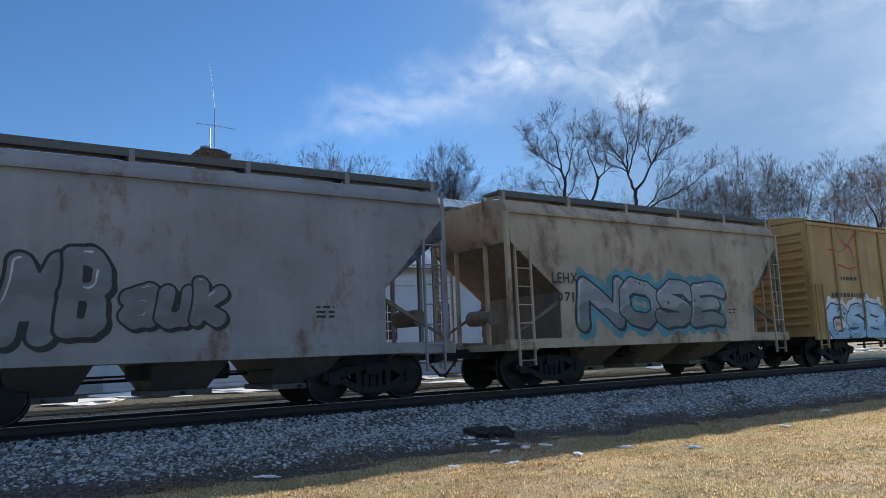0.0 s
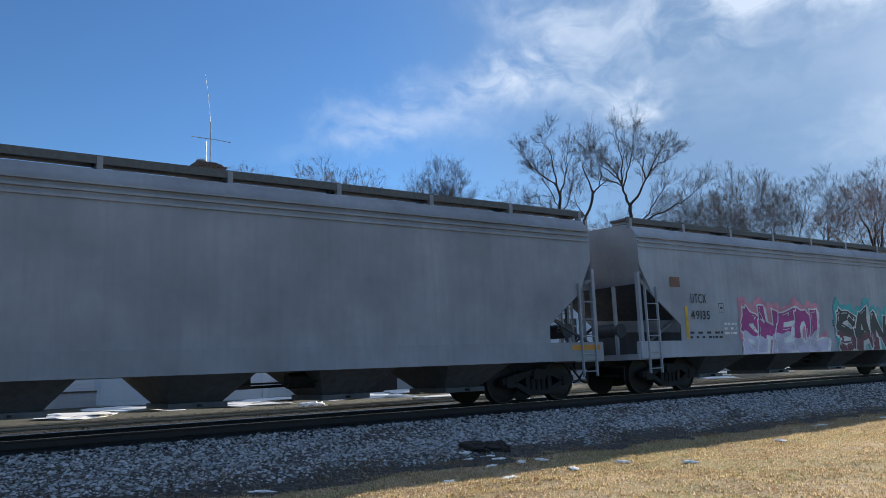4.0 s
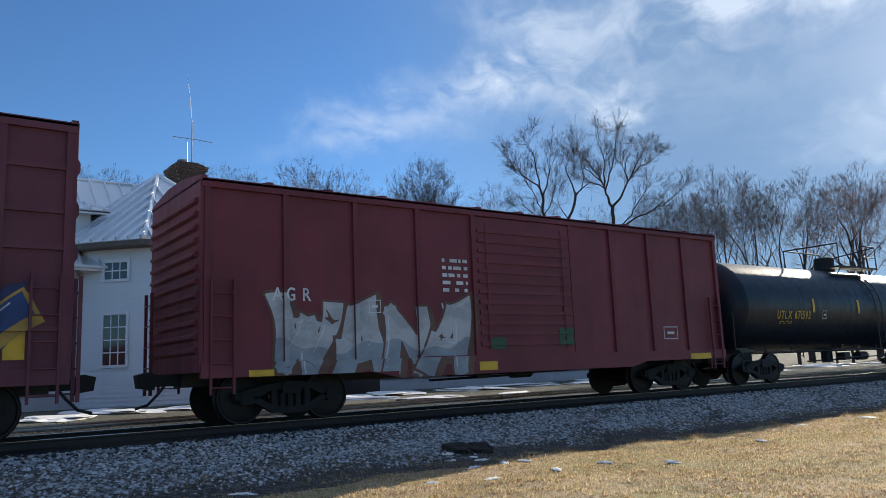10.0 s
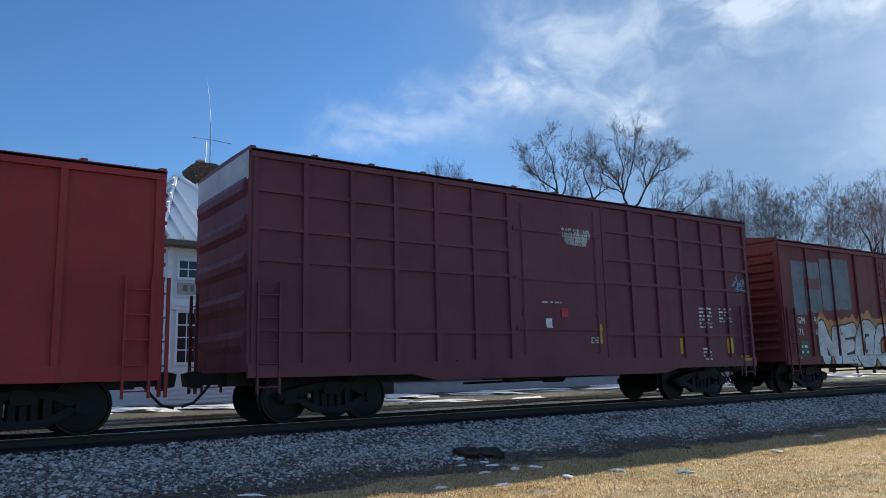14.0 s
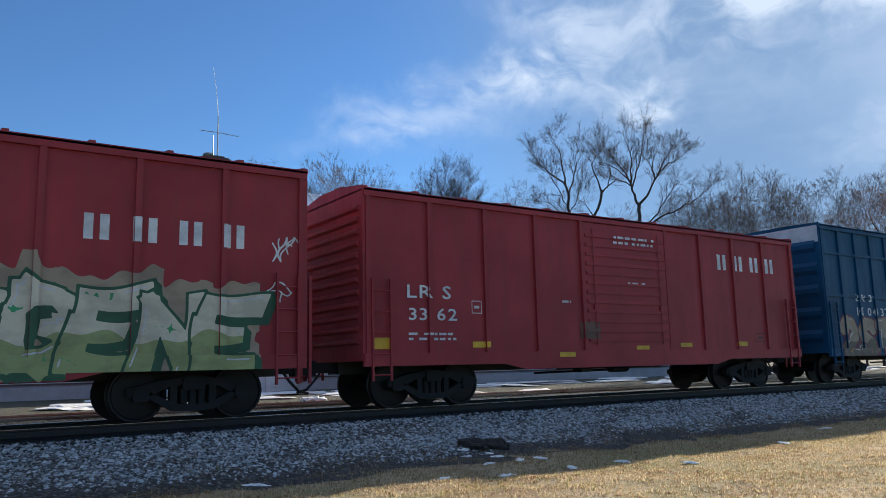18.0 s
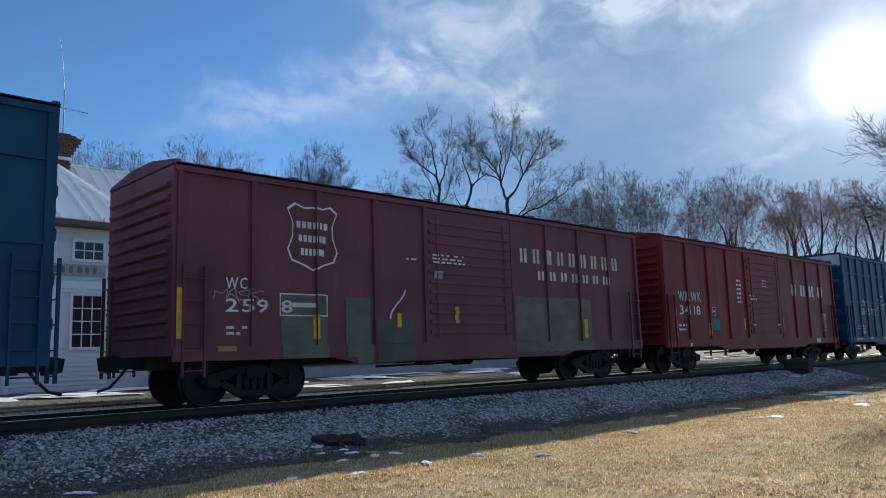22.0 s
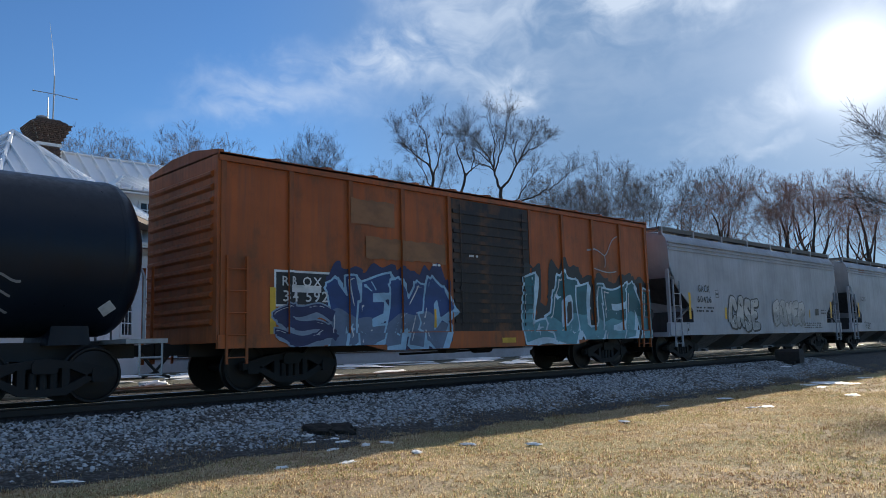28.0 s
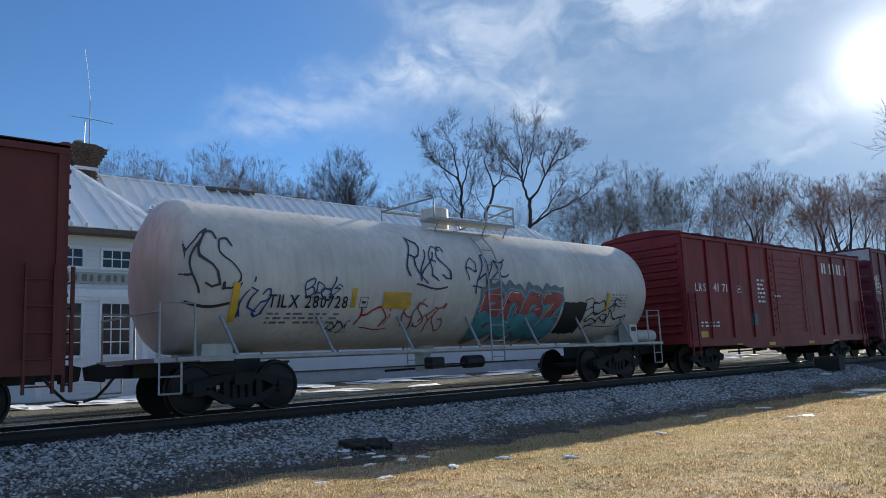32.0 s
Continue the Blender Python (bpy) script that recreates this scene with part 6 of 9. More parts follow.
def centerbeam(label, rear, front):
    car, hl = start_car("lumber_flatcar", label, rear, front)
    col = paint("paint_green", (0.03, 0.075, 0.05), amount=0.4, rust=0.1)
    W = 1.45
    part("deck", Mesh().box(-hl + 0.1, hl - 0.1, -W, W, 0.95, 1.12, 0.02), col, car)
    for s in (-1, 1):
        part("side_sill", Mesh().box(-hl + 0.1, hl - 0.1, min(s * (W - 0.02), s * (W + 0.06)), max(s * (W - 0.02), s * (W + 0.06)), 0.78, 1.1, 0.02), col, car)
        m = Mesh().box(min(s * (hl - 0.12), s * hl), max(s * (hl - 0.12), s * hl), -W, W, 0.95, 4.62)
        for y in (-W, -0.75, 0, 0.75, W):
            m.box(min(s * (hl - 0.2), s * (hl + 0.06)), max(s * (hl - 0.2), s * (hl + 0.06)), y - 0.07, y + 0.07, 0.95, 4.66)
        for z in (1.6, 2.5, 3.4, 4.3):
            m.box(min(s * hl, s * (hl + 0.06)), max(s * hl, s * (hl + 0.06)), -W, W, z - 0.06, z + 0.06)
        part("bulkhead", m, col, car)
        m = Mesh().box(min(s * (hl - 0.2), s * (hl - 0.02)), max(s * (hl - 0.2), s * (hl - 0.02)), -W - 0.05, W + 0.05, 1.1, 4.66)
        part("bulkhead_frame", m, col, car)
    m = Mesh().box(-hl + 0.5, hl - 0.5, -0.06, 0.06, 1.1, 4.4)
    part("centre_beam", m, col, car)
    running_gear(car, hl, inset=2.3)
    META[car] = {"xcuts": [], "zcuts": [], "low": 0.78, "high": 1.1, "half": hl - 0.1, "surface": lambda x, z, zv: W + 0.06, "lift": 0.0}
    load(car, hl)
    return car, hl


def bundle_mesh(n, hx, hy, hz):
    """A wrapped stack of boards: soft corners, slightly slack sides."""
    m = Mesh()
    b = 0.035
    m.sweep([(-hy + b, -hz), (hy - b, -hz), (hy, -hz + b), (hy + 0.012, 0), (hy, hz - b), (hy - b, hz), (0, hz + 0.012), (-hy + b, hz), (-hy, hz - b), (-hy - 0.012, 0), (-hy, -hz + b)], -hx, hx)
    return m


def load(car, hl):
    """Wrapped lumber on both sides of the centre beam, in columns four high."""
    rng = random.Random(7)
    wrap = plain("white_wrap", (0.52, 0.53, 0.55), 0.45, 0, 1.2, 0.1, 0.15)
    strap = plain("black_strap", (0.03, 0.03, 0.03), 0.5, 0, 9, 0.2)
    a, b = -hl + 0.24, hl - 0.24
    cols = [a + (b - a) * i / 7 for i in range(8)]
    hz = 0.415
    first = None
    for side in (-1, 1):
        for i in range(7):
            hx = (cols[i + 1] - cols[i]) / 2 - rng.uniform(0.02, 0.09)
            x = (cols[i] + cols[i + 1]) / 2 + rng.uniform(-0.02, 0.02)
            for r in range(4):
                at = pose(x + rng.uniform(-0.02, 0.02), side * (0.77 + rng.uniform(-0.01, 0.015)), 1.125 + hz + r * (2 * hz + 0.045))
                ob = thing("lumber_bundle", "stack of lumber wrapped in printed white plastic", "lumber", "lumber on the flatcar")
                part("wrapping", shared("wrap_%d" % i, lambda: bundle_mesh(i, hx, 0.66, hz), wrap), None, ob)
                for sx in (-0.62, 0.1, 0.97):
                    part("strap", shared("strap", lambda: Mesh().box(-0.015, 0.015, -0.676, 0.676, -hz - 0.006, hz + 0.014), strap), None, ob, at=pose(sx * hx, 0, 0))
                part("batten", shared("batten", lambda: Mesh().box(-0.05, 0.05, -0.62, 0.62, -hz - 0.045, -hz + 0.002), plain("batten_wood", (0.25, 0.17, 0.1))), None, ob, "wooden spacer", at=pose(-0.55 * hx, 0, 0))
                part("batten", SHARED["batten"], None, ob, "wooden spacer", at=pose(0.55 * hx, 0, 0))
                dx = -hx - rng.uniform(0.0, 0.9)
                while dx < hx:
                    # the wrap is printed before it is cut: words run off the bundle's ends
                    keep = [j for j in range(5) if dx + 0.19 * j > -hx + 0.03 and dx + 0.19 * j + 0.15 < hx - 0.03]
                    turn = 0 if side < 0 else 180
                    if keep:
                        word = shared("print_%d_%d" % (keep[0], keep[-1]), lambda: print_mesh(keep), spray("NAVY"))
                        part("printed_word", word, None, ob, "dark navy printed word blocks", at=pose((dx + 0.46) * (1 if side < 0 else -1), 0, 0, 0, 0, turn))
                    if len(keep) == 5:
                        part("printed_line", shared("print_line", lambda: Mesh().box(0.06, 0.46, -0.68, -0.675, -0.03, -0.015).box(0.1, 0.46, -0.68, -0.675, -0.09, -0.075), spray("REDF")), None, ob, "small faded red print", at=pose((dx + 0.46) * (1 if side < 0 else -1), 0, 0, 0, 0, turn))
                    dx += 1.27
                LOAD.append((ob, car, at))


def print_mesh(keep):
    m = Mesh()
    for j in keep:
        x = -0.46 + 0.19 * j
        m.prism([(x, 0.06), (x + 0.15, 0.06), (x + 0.15, 0.25), (x + 0.13, 0.27), (x, 0.27)], -0.68, -0.675)
    return m


LOAD = []

# ---- paint on the cars: lettering, stencils, reflectors, graffiti ----
META = {}
PALETTE = {
    "K": (0.02, 0.02, 0.022), "INK": (0.03, 0.03, 0.04), "W": (0.72, 0.72, 0.7), "WH": (0.8, 0.8, 0.8), "CHALK": (0.5, 0.5, 0.5), "CHALKW": (0.62, 0.62, 0.62),
    "Y": (0.72, 0.42, 0.03), "YI": (0.66, 0.45, 0.06), "ORANGE": (0.66, 0.28, 0.03), "ORANGEP": (0.55, 0.22, 0.06), "OCHRE": (0.5, 0.3, 0.05), "RED": (0.5, 0.03, 0.04), "REDF": (0.36, 0.09, 0.08),
    "WREDP": (0.2, 0.06, 0.06), "WINE": (0.14, 0.02, 0.045), "RUST": (0.22, 0.09, 0.045), "BROWN": (0.15, 0.07, 0.045), "BROWNG": (0.14, 0.11, 0.075), "BROWNO": (0.28, 0.12, 0.04),
    "TAN": (0.5, 0.38, 0.22), "TANF": (0.36, 0.27, 0.18), "CREAM": (0.66, 0.6, 0.44), "CREAMF": (0.5, 0.44, 0.36), "PALEF": (0.5, 0.48, 0.46), "SALMON": (0.66, 0.24, 0.16), "PINK": (0.68, 0.26, 0.34), "PINKR": (0.6, 0.14, 0.2),
    "MAG": (0.45, 0.04, 0.26), "MAUVE": (0.3, 0.2, 0.36), "LILAC": (0.42, 0.34, 0.58), "LILACW": (0.6, 0.56, 0.7), "PURP": (0.11, 0.055, 0.2), "NAVY": (0.02, 0.028, 0.1), "DBLUE": (0.02, 0.06, 0.2), "BLUE": (0.02, 0.11, 0.4),
    "SKY": (0.22, 0.5, 0.72), "SKYB": (0.06, 0.36, 0.62), "ICE": (0.5, 0.68, 0.78), "ICEB": (0.32, 0.52, 0.68), "TEAL": (0.05, 0.42, 0.42), "TEALB": (0.07, 0.36, 0.46), "TEALB2": (0.1, 0.3, 0.36), "DTEAL": (0.02, 0.13, 0.16),
    "GREEN": (0.05, 0.34, 0.12), "DGREEN": (0.02, 0.1, 0.045), "LIME": (0.36, 0.56, 0.09), "MOSS": (0.12, 0.12, 0.075), "MOSSD": (0.075, 0.075, 0.05), "MOSSL": (0.32, 0.36, 0.14), "GRY": (0.2, 0.2, 0.2), "MID": (0.34, 0.34, 0.34), "SILVER": (0.52, 0.54, 0.56),
    "SLATE": (0.14, 0.17, 0.2), "SLATEB": (0.12, 0.17, 0.26), "STEEL": (0.3, 0.33, 0.36), "STEELB": (0.24, 0.31, 0.4),
}


def spray(color, second=None):
    """Spray or stencil paint: two tones that drift into each other, worn specks."""
    def build(n, l, bsdf):
        base = PALETTE[color]
        co = n("ShaderNodeTexCoord").outputs["Object"]
        a, b = noise_to(n, l, co, 1.5, 4, 0.6, (1, 1, 1.6)), noise_to(n, l, co, 26, 4, 0.7)
        other = PALETTE[second] if second else [c * 0.72 for c in base]
        c = mixed(n, l, ranged(n, l, a, 0.42, 0.6), base, other)
        c = mixed(n, l, ranged(n, l, b, 0.56, 0.72, 0, 0.35), c, [0.55 * v + 0.03 for v in base])
        l(c, bsdf.inputs["Base Color"])
        bsdf.inputs["Roughness"].default_value = 0.5
        bumped(n, l, bsdf, b, 0.08, 0.004)
    return material("spray_%s_%s" % (color.lower(), (second or "").lower()), build)


OFFSETS = {"text": 0.012}
GLYPHS = {}


def read_font():
    """Each letter of the built-in font, as flat polygons one unit high."""
    obs = []
    for ch in "ABCDEFGHIJKLMNOPQRSTUVWXYZabcdefghijklmnopqrstuvwxyz0123456789@#.,-&/!?*+<>":
        for key, off in OFFSETS.items():
            cu = bpy.data.curves.new("glyph", "FONT")
            cu.body, cu.offset, cu.resolution_u, cu.fill_mode = ch, off, 2, "FRONT"
            obs.append((ch, key, new("glyph", cu)))
    bpy.context.view_layer.update()
    deps = bpy.context.evaluated_depsgraph_get()
    for ch, key, ob in obs:
        ev = ob.evaluated_get(deps)
        me = ev.to_mesh()
        GLYPHS[ch, key] = [[(me.vertices[i].co.x, me.vertices[i].co.y) for i in p.vertices] for p in me.polygons]
        ev.to_mesh_clear()
    for ch, key, ob in obs:
        cu = ob.data
        bpy.data.objects.remove(ob)
        bpy.data.curves.remove(cu)


read_font()


def bounds(polys):
    xs, zs = [p[0] for q in polys for p in q], [p[1] for q in polys for p in q]
    return (min(xs), max(xs), min(zs), max(zs)) if xs else (0, 1, 0, 1)


def letters(text, gap=0.14):
    """Sets a word; returns the polygons of each letter, in em."""
    out, x = [], 0.0
    for ch in text:
        if not GLYPHS.get((ch, "text")):
            x += 0.36
            continue
        x0, x1, _, _ = bounds(GLYPHS[ch, "text"])
        out.append([[(px - x0 + x, pz) for px, pz in q] for q in GLYPHS[ch, "text"]])
        x += x1 - x0 + gap
    return out


def into(polys, box, ref):
    """Stretches polygons so that the rectangle ref fills box."""
    x0, x1, z0, z1 = box
    a, b, c, d = ref
    kx, kz = (x1 - x0) / max(1e-6, b - a), (z1 - z0) / max(1e-6, d - c)
    return [[(x0 + (px - a) * kx, z0 + (pz - c) * kz) for px, pz in q] for q in polys]


def cut_at(polys, axis, value):
    out = []
    for q in polys:
        lo, hi = min(p[axis] for p in q), max(p[axis] for p in q)
        if lo >= value - 1e-5 or hi <= value + 1e-5:
            out.append(q)
            continue
        one, two = [], []
        for p, r in zip(q, q[1:] + q[:1]):
            (one if p[axis] <= value else two).append(p)
            if (p[axis] - value) * (r[axis] - value) < 0:
                k = (value - p[axis]) / (r[axis] - p[axis])
                m = (p[0] + (r[0] - p[0]) * k, p[1] + (r[1] - p[1]) * k)
                one.append(m)
                two.append(m)
        out += [s for s in (one, two) if len(s) > 2]
    return out


def on_side(car, polys, lift):
    """Lays flat polygons on the near side of a car, over its posts, sill and curves."""
    meta = META[car]
    for axis, cuts in ((0, meta["xcuts"]), (1, meta["zcuts"])):
        cuts, out = sorted(cuts), []
        for q in polys:
            lo, hi = min(p[axis] for p in q), max(p[axis] for p in q)
            i, j = bisect_right(cuts, lo + 1e-4), bisect_left(cuts, hi - 1e-4)
            some = [q]
            for v in cuts[i:j]:
                some = cut_at(some, axis, v)
            out += some
        polys = out
    m, seen = Mesh(), {}
    level = {}
    for q in polys:
        cx, cz = sum(p[0] for p in q) / len(q), sum(p[1] for p in q) / len(q)
        if not meta["low"] < cz < meta["high"] or abs(cx) > meta["half"]:
            continue
        if cz < 0.87 and abs(cx) > meta.get("belly", 99):
            continue
        key = (bisect_left(meta["sx"], cx), bisect_left(meta["sz"], cz)) if "sx" in meta else None
        if key is not None and key not in level:
            level[key] = meta["surface"](cx, cz, cz)
        face = []
        for px, pz in q:
            v = (round(px, 4), round(-(level[key] if key is not None else meta["surface"](cx, cz, pz)) - lift, 4), round(pz, 4))
            if v not in seen:
                seen[v] = len(m.v)
                m.v.append(v)
            if seen[v] not in face:
                face.append(seen[v])
        if len(face) > 2:
            m.f.append(tuple(face))
    return m


def bisect_left(a, x):
    return int(np.searchsorted(a, x, "left")) if len(a) else 0


def bisect_right(a, x):
    return int(np.searchsorted(a, x, "right")) if len(a) else 0


# hand-drawn letters: strokes over a square of eight, points by column and row
STROKES = {"A": "00 38 58 80|13 73", "B": "00 08 68 87 85 64 04|64 83 81 60 00", "C": "86 68 28 06 02 20 60 82", "D": "00 08 58 86 82 50 00", "E": "88 08 00 80|04 64", "F": "88 08 00|04 64",
           "G": "87 68 28 06 02 20 60 82 84 54", "H": "00 08|80 88|04 84", "I": "40 48", "J": "88 82 60 20 02", "K": "00 08|88 04 80", "L": "08 00 80", "M": "00 08 43 88 80", "N": "00 08 80 88",
           "O": "28 06 02 20 60 82 86 68 28", "P": "00 08 68 87 85 64 04", "Q": "28 06 02 20 60 82 86 68 28|53 80", "R": "00 08 68 87 85 64 04|54 80", "S": "87 68 28 06 15 73 82 60 20 01",
           "T": "08 88|48 40", "U": "08 02 20 60 82 88", "V": "08 40 88", "W": "08 20 46 60 88", "X": "00 88|08 80", "Y": "08 44 88|44 40", "Z": "08 88 00 80", "2": "06 28 68 86 75 00 80",
           "<": "84 04|37 04 31", ">": "04 84|57 84 51", "~": "03 25 43 65 83"}
STROKES.update({"a": "05 36 66 84 80|84 63 23 01 30 70 82", "d": "88 80|84 65 25 03 10 50 82", "f": "77 58 36 30|04 64", "i": "45 40|47 48", "l": "48 41 60", "n": "06 00|04 36 66 84 80", "o": "26 04 02 20 60 82 84 66 26",
                "s": "85 46 14 73 50 00", "u": "06 01 30 60 82|86 80", "k": "08 00|76 03 80", "b": "08 00|04 46 84 60 00", "z": "06 86 00 80", "e": "03 83 84 66 26 04 02 20 71"})


def letter_fields(text, aspect, r, block, rng, cells, lean=0.0, wild=0.06):
    """Signed distance to each fat letter of a word that fills a box one high and aspect wide, on a grid; letters overlap."""
    pad = 0.4
    xs, zs = np.arange(-pad, aspect + pad, 1 / cells), np.arange(-pad, 1 + pad, 1 / cells)
    X, Z = np.meshgrid(xs, zs)
    wide = [0.55 if c in "Iil" else 1.25 if c in "MWmw" else 1.0 for c in text]
    unit, x, out = aspect / sum(wide), 0.0, []
    for ch, k in zip(text, wide):
        lw = unit * k
        rr = min(r, lw * 0.24)
        rows = STROKES.get(ch) or STROKES.get(ch.upper())
        turn, sh, up, grow_by = rng.uniform(-wild, wild) * 1.6, lean + rng.uniform(-wild, wild), rng.uniform(-0.5, 0.5) * wild, rng.uniform(1 - wild, 1 + wild)
        w1, w2, w3 = rng.uniform(0, 6), rng.uniform(0, 6), wild * rng.uniform(0.35, 0.75)
        g = np.full(X.shape, 9.0)
        if rows:
            cx, c, sn = x + lw / 2, math.cos(turn), math.sin(turn)
            U, V = X - cx, Z - 0.5 - up
            U, V = (U * c + V * sn) / grow_by, (V * c - U * sn) / grow_by
            U, V = U - sh * V + w3 * np.sin(5 * V + w1), V + w3 * np.sin(5 * U + w2)
            half = max(0.02, lw * 0.56 - rr)
            for line in rows.split("|"):
                p = [((int(q[0]) - 4) / 4 * half, (int(q[1]) - 4) / 4 * (0.5 - rr)) for q in line.split()]
                for i, ((ax, az), (bx, bz)) in enumerate(zip(p, p[1:])):
                    ln = math.hypot(bx - ax, bz - az)
                    ux, uz = (bx - ax) / ln, (bz - az) / ln
                    al, pe = (U - ax) * ux + (V - az) * uz, np.abs((V - az) * ux - (U - ax) * uz)
                    fat = rr * (1.0 + (0.3 if block else 0.12) * (al / ln - 0.5) * (1 if i % 2 else -1))
                    over = np.maximum(np.maximum(-al, al - ln), 0)
                    d = np.maximum(over * 1.05, pe) - fat if block else np.hypot(over, pe) - fat
                    g = np.minimum(g, d)
        out.append(g)
        x += lw
    return xs, zs, out


def contour(g, xs, zs, box):
    """Polygons of the places where g is below nought, with the unit square's edges laid on the box."""
    x0, x1, z0, z1 = box
    h = z1 - z0
    px, pz = x0 + xs * h, z0 + zs * h
    ins = g < 0
    code = ins[:-1, :-1].astype(int) + ins[:-1, 1:] + ins[1:, 1:] + ins[1:, :-1]
    polys = []
    for j in range(code.shape[0]):
        row = code[j]
        if not row.any():
            continue
        full = np.flatnonzero(np.diff(np.concatenate([[0], (row == 4).astype(int), [0]])))
        for a, b in zip(full[::2], full[1::2]):
            polys.append([(px[a], pz[j]), (px[b], pz[j]), (px[b], pz[j + 1]), (px[a], pz[j + 1])])
        for i in np.flatnonzero((row > 0) & (row < 4)):
            c = [(i, j), (i + 1, j), (i + 1, j + 1), (i, j + 1)]
            q = []
            for (a, b), (d, e) in zip(c, c[1:] + c[:1]):
                f, k = g[b, a], g[e, d]
                if f < 0:
                    q.append((px[a], pz[b]))
                if (f < 0) != (k < 0):
                    u = f / (f - k)
                    q.append((px[a] + (px[d] - px[a]) * u, pz[b] + (pz[e] - pz[b]) * u))
            if len(q) > 2:
                polys.append(q)
    return polys


def shifted(g, di, dj):
    out = np.full(g.shape, 9.0)
    h, w = g.shape
    out[:h - dj, di:] = g[dj:, :w - di]
    return out


BUBBLE = {"NOSE", "MB", "auk", "COND", "AFK", "Bake", "CLUB", "OMRS", "2STER", "ENEZ", "ZURC", "FEWME", "CASE", "BOVER", "NEGOE", "BOGZ", "OSB", "NEHD", "SUGR"}


FADE = {"ICEB": "ICE", "TANF": "CREAMF", "SILVER": "STEEL", "CHALKW": "STEEL", "CHALK": "STEEL", "PALEF": "MID", "STEEL": "STEELB", "STEELB": "ICEB", "CREAMF": "MOSSL", "ICE": "ICEB", "TEAL": "TEALB2", "DTEAL": "TEALB2", "MID": "STEEL", "REDF": "TEALB2"}


def sprayed_word(car, text, box, cols, lift, rng):
    """A graffiti piece: cloud behind, outline with a block shadow, fat letters, a second tone and strokes of light."""
    x0, x1, z0, z1 = box
    h = z1 - z0
    block = text not in BUBBLE
    cells = 54 if h > 0.9 else 40
    xs, zs, fields = letter_fields(text, (x1 - x0) / h, 0.135 if block else 0.155, block, rng, cells, 0.1 if block else 0.04, 0.08 if block else 0.06)
    t = 0.02 + 0.009 / h
    union = np.minimum.reduce(fields)
    fill = np.full(union.shape, 9.0)
    for g in fields:
        fill = np.minimum(np.maximum(fill, t - g), g + t * 0.35)
    rim = union - t
    for k in range(1, 5 if block else 3):
        rim = np.minimum(rim, shifted(union - t * 0.6, k, k))
    X, Z = np.meshgrid(xs, zs)
    fat = on_side(car, contour(fill, xs, zs, box), lift + 0.0075)
    if not fat.v:
        return
    top = part("graffiti", fat, spray(cols[0]), car, "%s graffiti lettering" % WORDS.get(cols[0], "sprayed"))
    part("outline", on_side(car, contour(rim, xs, zs, box), lift + 0.0045), spray(cols[1]), top)
    if len(cols) > 2 and cols[2]:
        ph = rng.uniform(0, 6)
        cloud = union - 0.15 + 0.045 * np.sin(9 * X + ph) * np.sin(8 * Z + ph) + 0.03 * np.sin(19 * X + 2 * ph)
        cloud = np.maximum(cloud, np.abs(X - xs.mean()) - (x1 - x0) / h / 2 - 0.05)
        part("background", on_side(car, contour(cloud, xs, zs, box), lift + 0.0015), spray(cols[2]), top)
    if len(cols) == 3 and cols[0] in FADE:
        cols = [*cols, FADE[cols[0]]]
    elif len(cols) == 2 and cols[0] in FADE:
        cols = [*cols, None, FADE[cols[0]]]
    if len(cols) == 4 and h > 0.9:
        cols = [*cols, cols[1]]
    if len(cols) > 3:
        wave = Z - 0.42 - 0.07 * np.sin(4.2 * X + 1) - 0.04 * np.sin(11 * X)
        low = np.maximum(fill, wave)
        tagged(part("second_tone", on_side(car, contour(low, xs, zs, box), lift + 0.0085), spray(cols[3]), top), kind="stuff")
    if len(cols) > 4:
        lines = np.abs(np.sin(8 * X + 2.2 * np.sin(6 * Z)) + np.sin(9 * Z + 2 * np.sin(7 * X + 1))) - 0.09
        lines = np.maximum(lines * 0.1, np.maximum(fill + 0.035, 0.12 - np.sin(3.1 * X) * np.sin(7 * Z + 2 * X)))
        doodle = on_side(car, contour(lines, xs, zs, box), lift + 0.009)
        tagged(part("line_work", doodle, spray(cols[4]), top, "thin lines drawn inside the letters"), kind="stuff")
    gz, gx = np.gradient(union, 1 / cells)
    ph = rng.uniform(0, 6)
    light = np.maximum(np.abs(union + 0.058) - 0.011, 0.45 - (gz - gx) * 0.7)
    light = np.maximum(light, np.maximum(fill + 0.012, 0.2 - np.sin(5.3 * X + ph) - 0.6 * np.sin(7.1 * Z + ph)))
    shine = on_side(car, contour(light, xs, zs, box), lift + 0.0095)
    if shine.v:
        tagged(part("highlight", shine, spray("CHALKW"), top), kind="stuff")


def tag_polys(text, box, rng):
    """A quick one-line tag: slanting thin strokes with a flick under the word."""
    x0, x1, z0, z1 = box
    h = z1 - z0
    a = (x1 - x0) / h
    xs, zs, fields = letter_fields(text.replace(" ", ""), a, min(0.05, 0.008 + 0.014 / h), False, rng, 44 if h > 0.3 else 30, 0.22, 0.2)
    g = np.minimum.reduce(fields)
    if a > 1.2 and rng.random() < 0.7:
        X, Z = np.meshgrid(xs, zs)
        flick = np.maximum(np.abs(Z + 0.1 - 0.05 * np.sin(3 * X / a * 2 + 1)) - 0.024, np.abs(X - a / 2) - a * 0.42)
        g = np.minimum(g, flick)
    return contour(g, xs, zs, box)


def rect(x0, x1, z0, z1):
    return [(x0, z0), (x1, z0), (x1, z1), (x0, z1)]


def ring(outer, inner):
    k = len(outer)
    return [[outer[i], outer[(i + 1) % k], inner[(i + 1) % k], inner[i]] for i in range(k)]


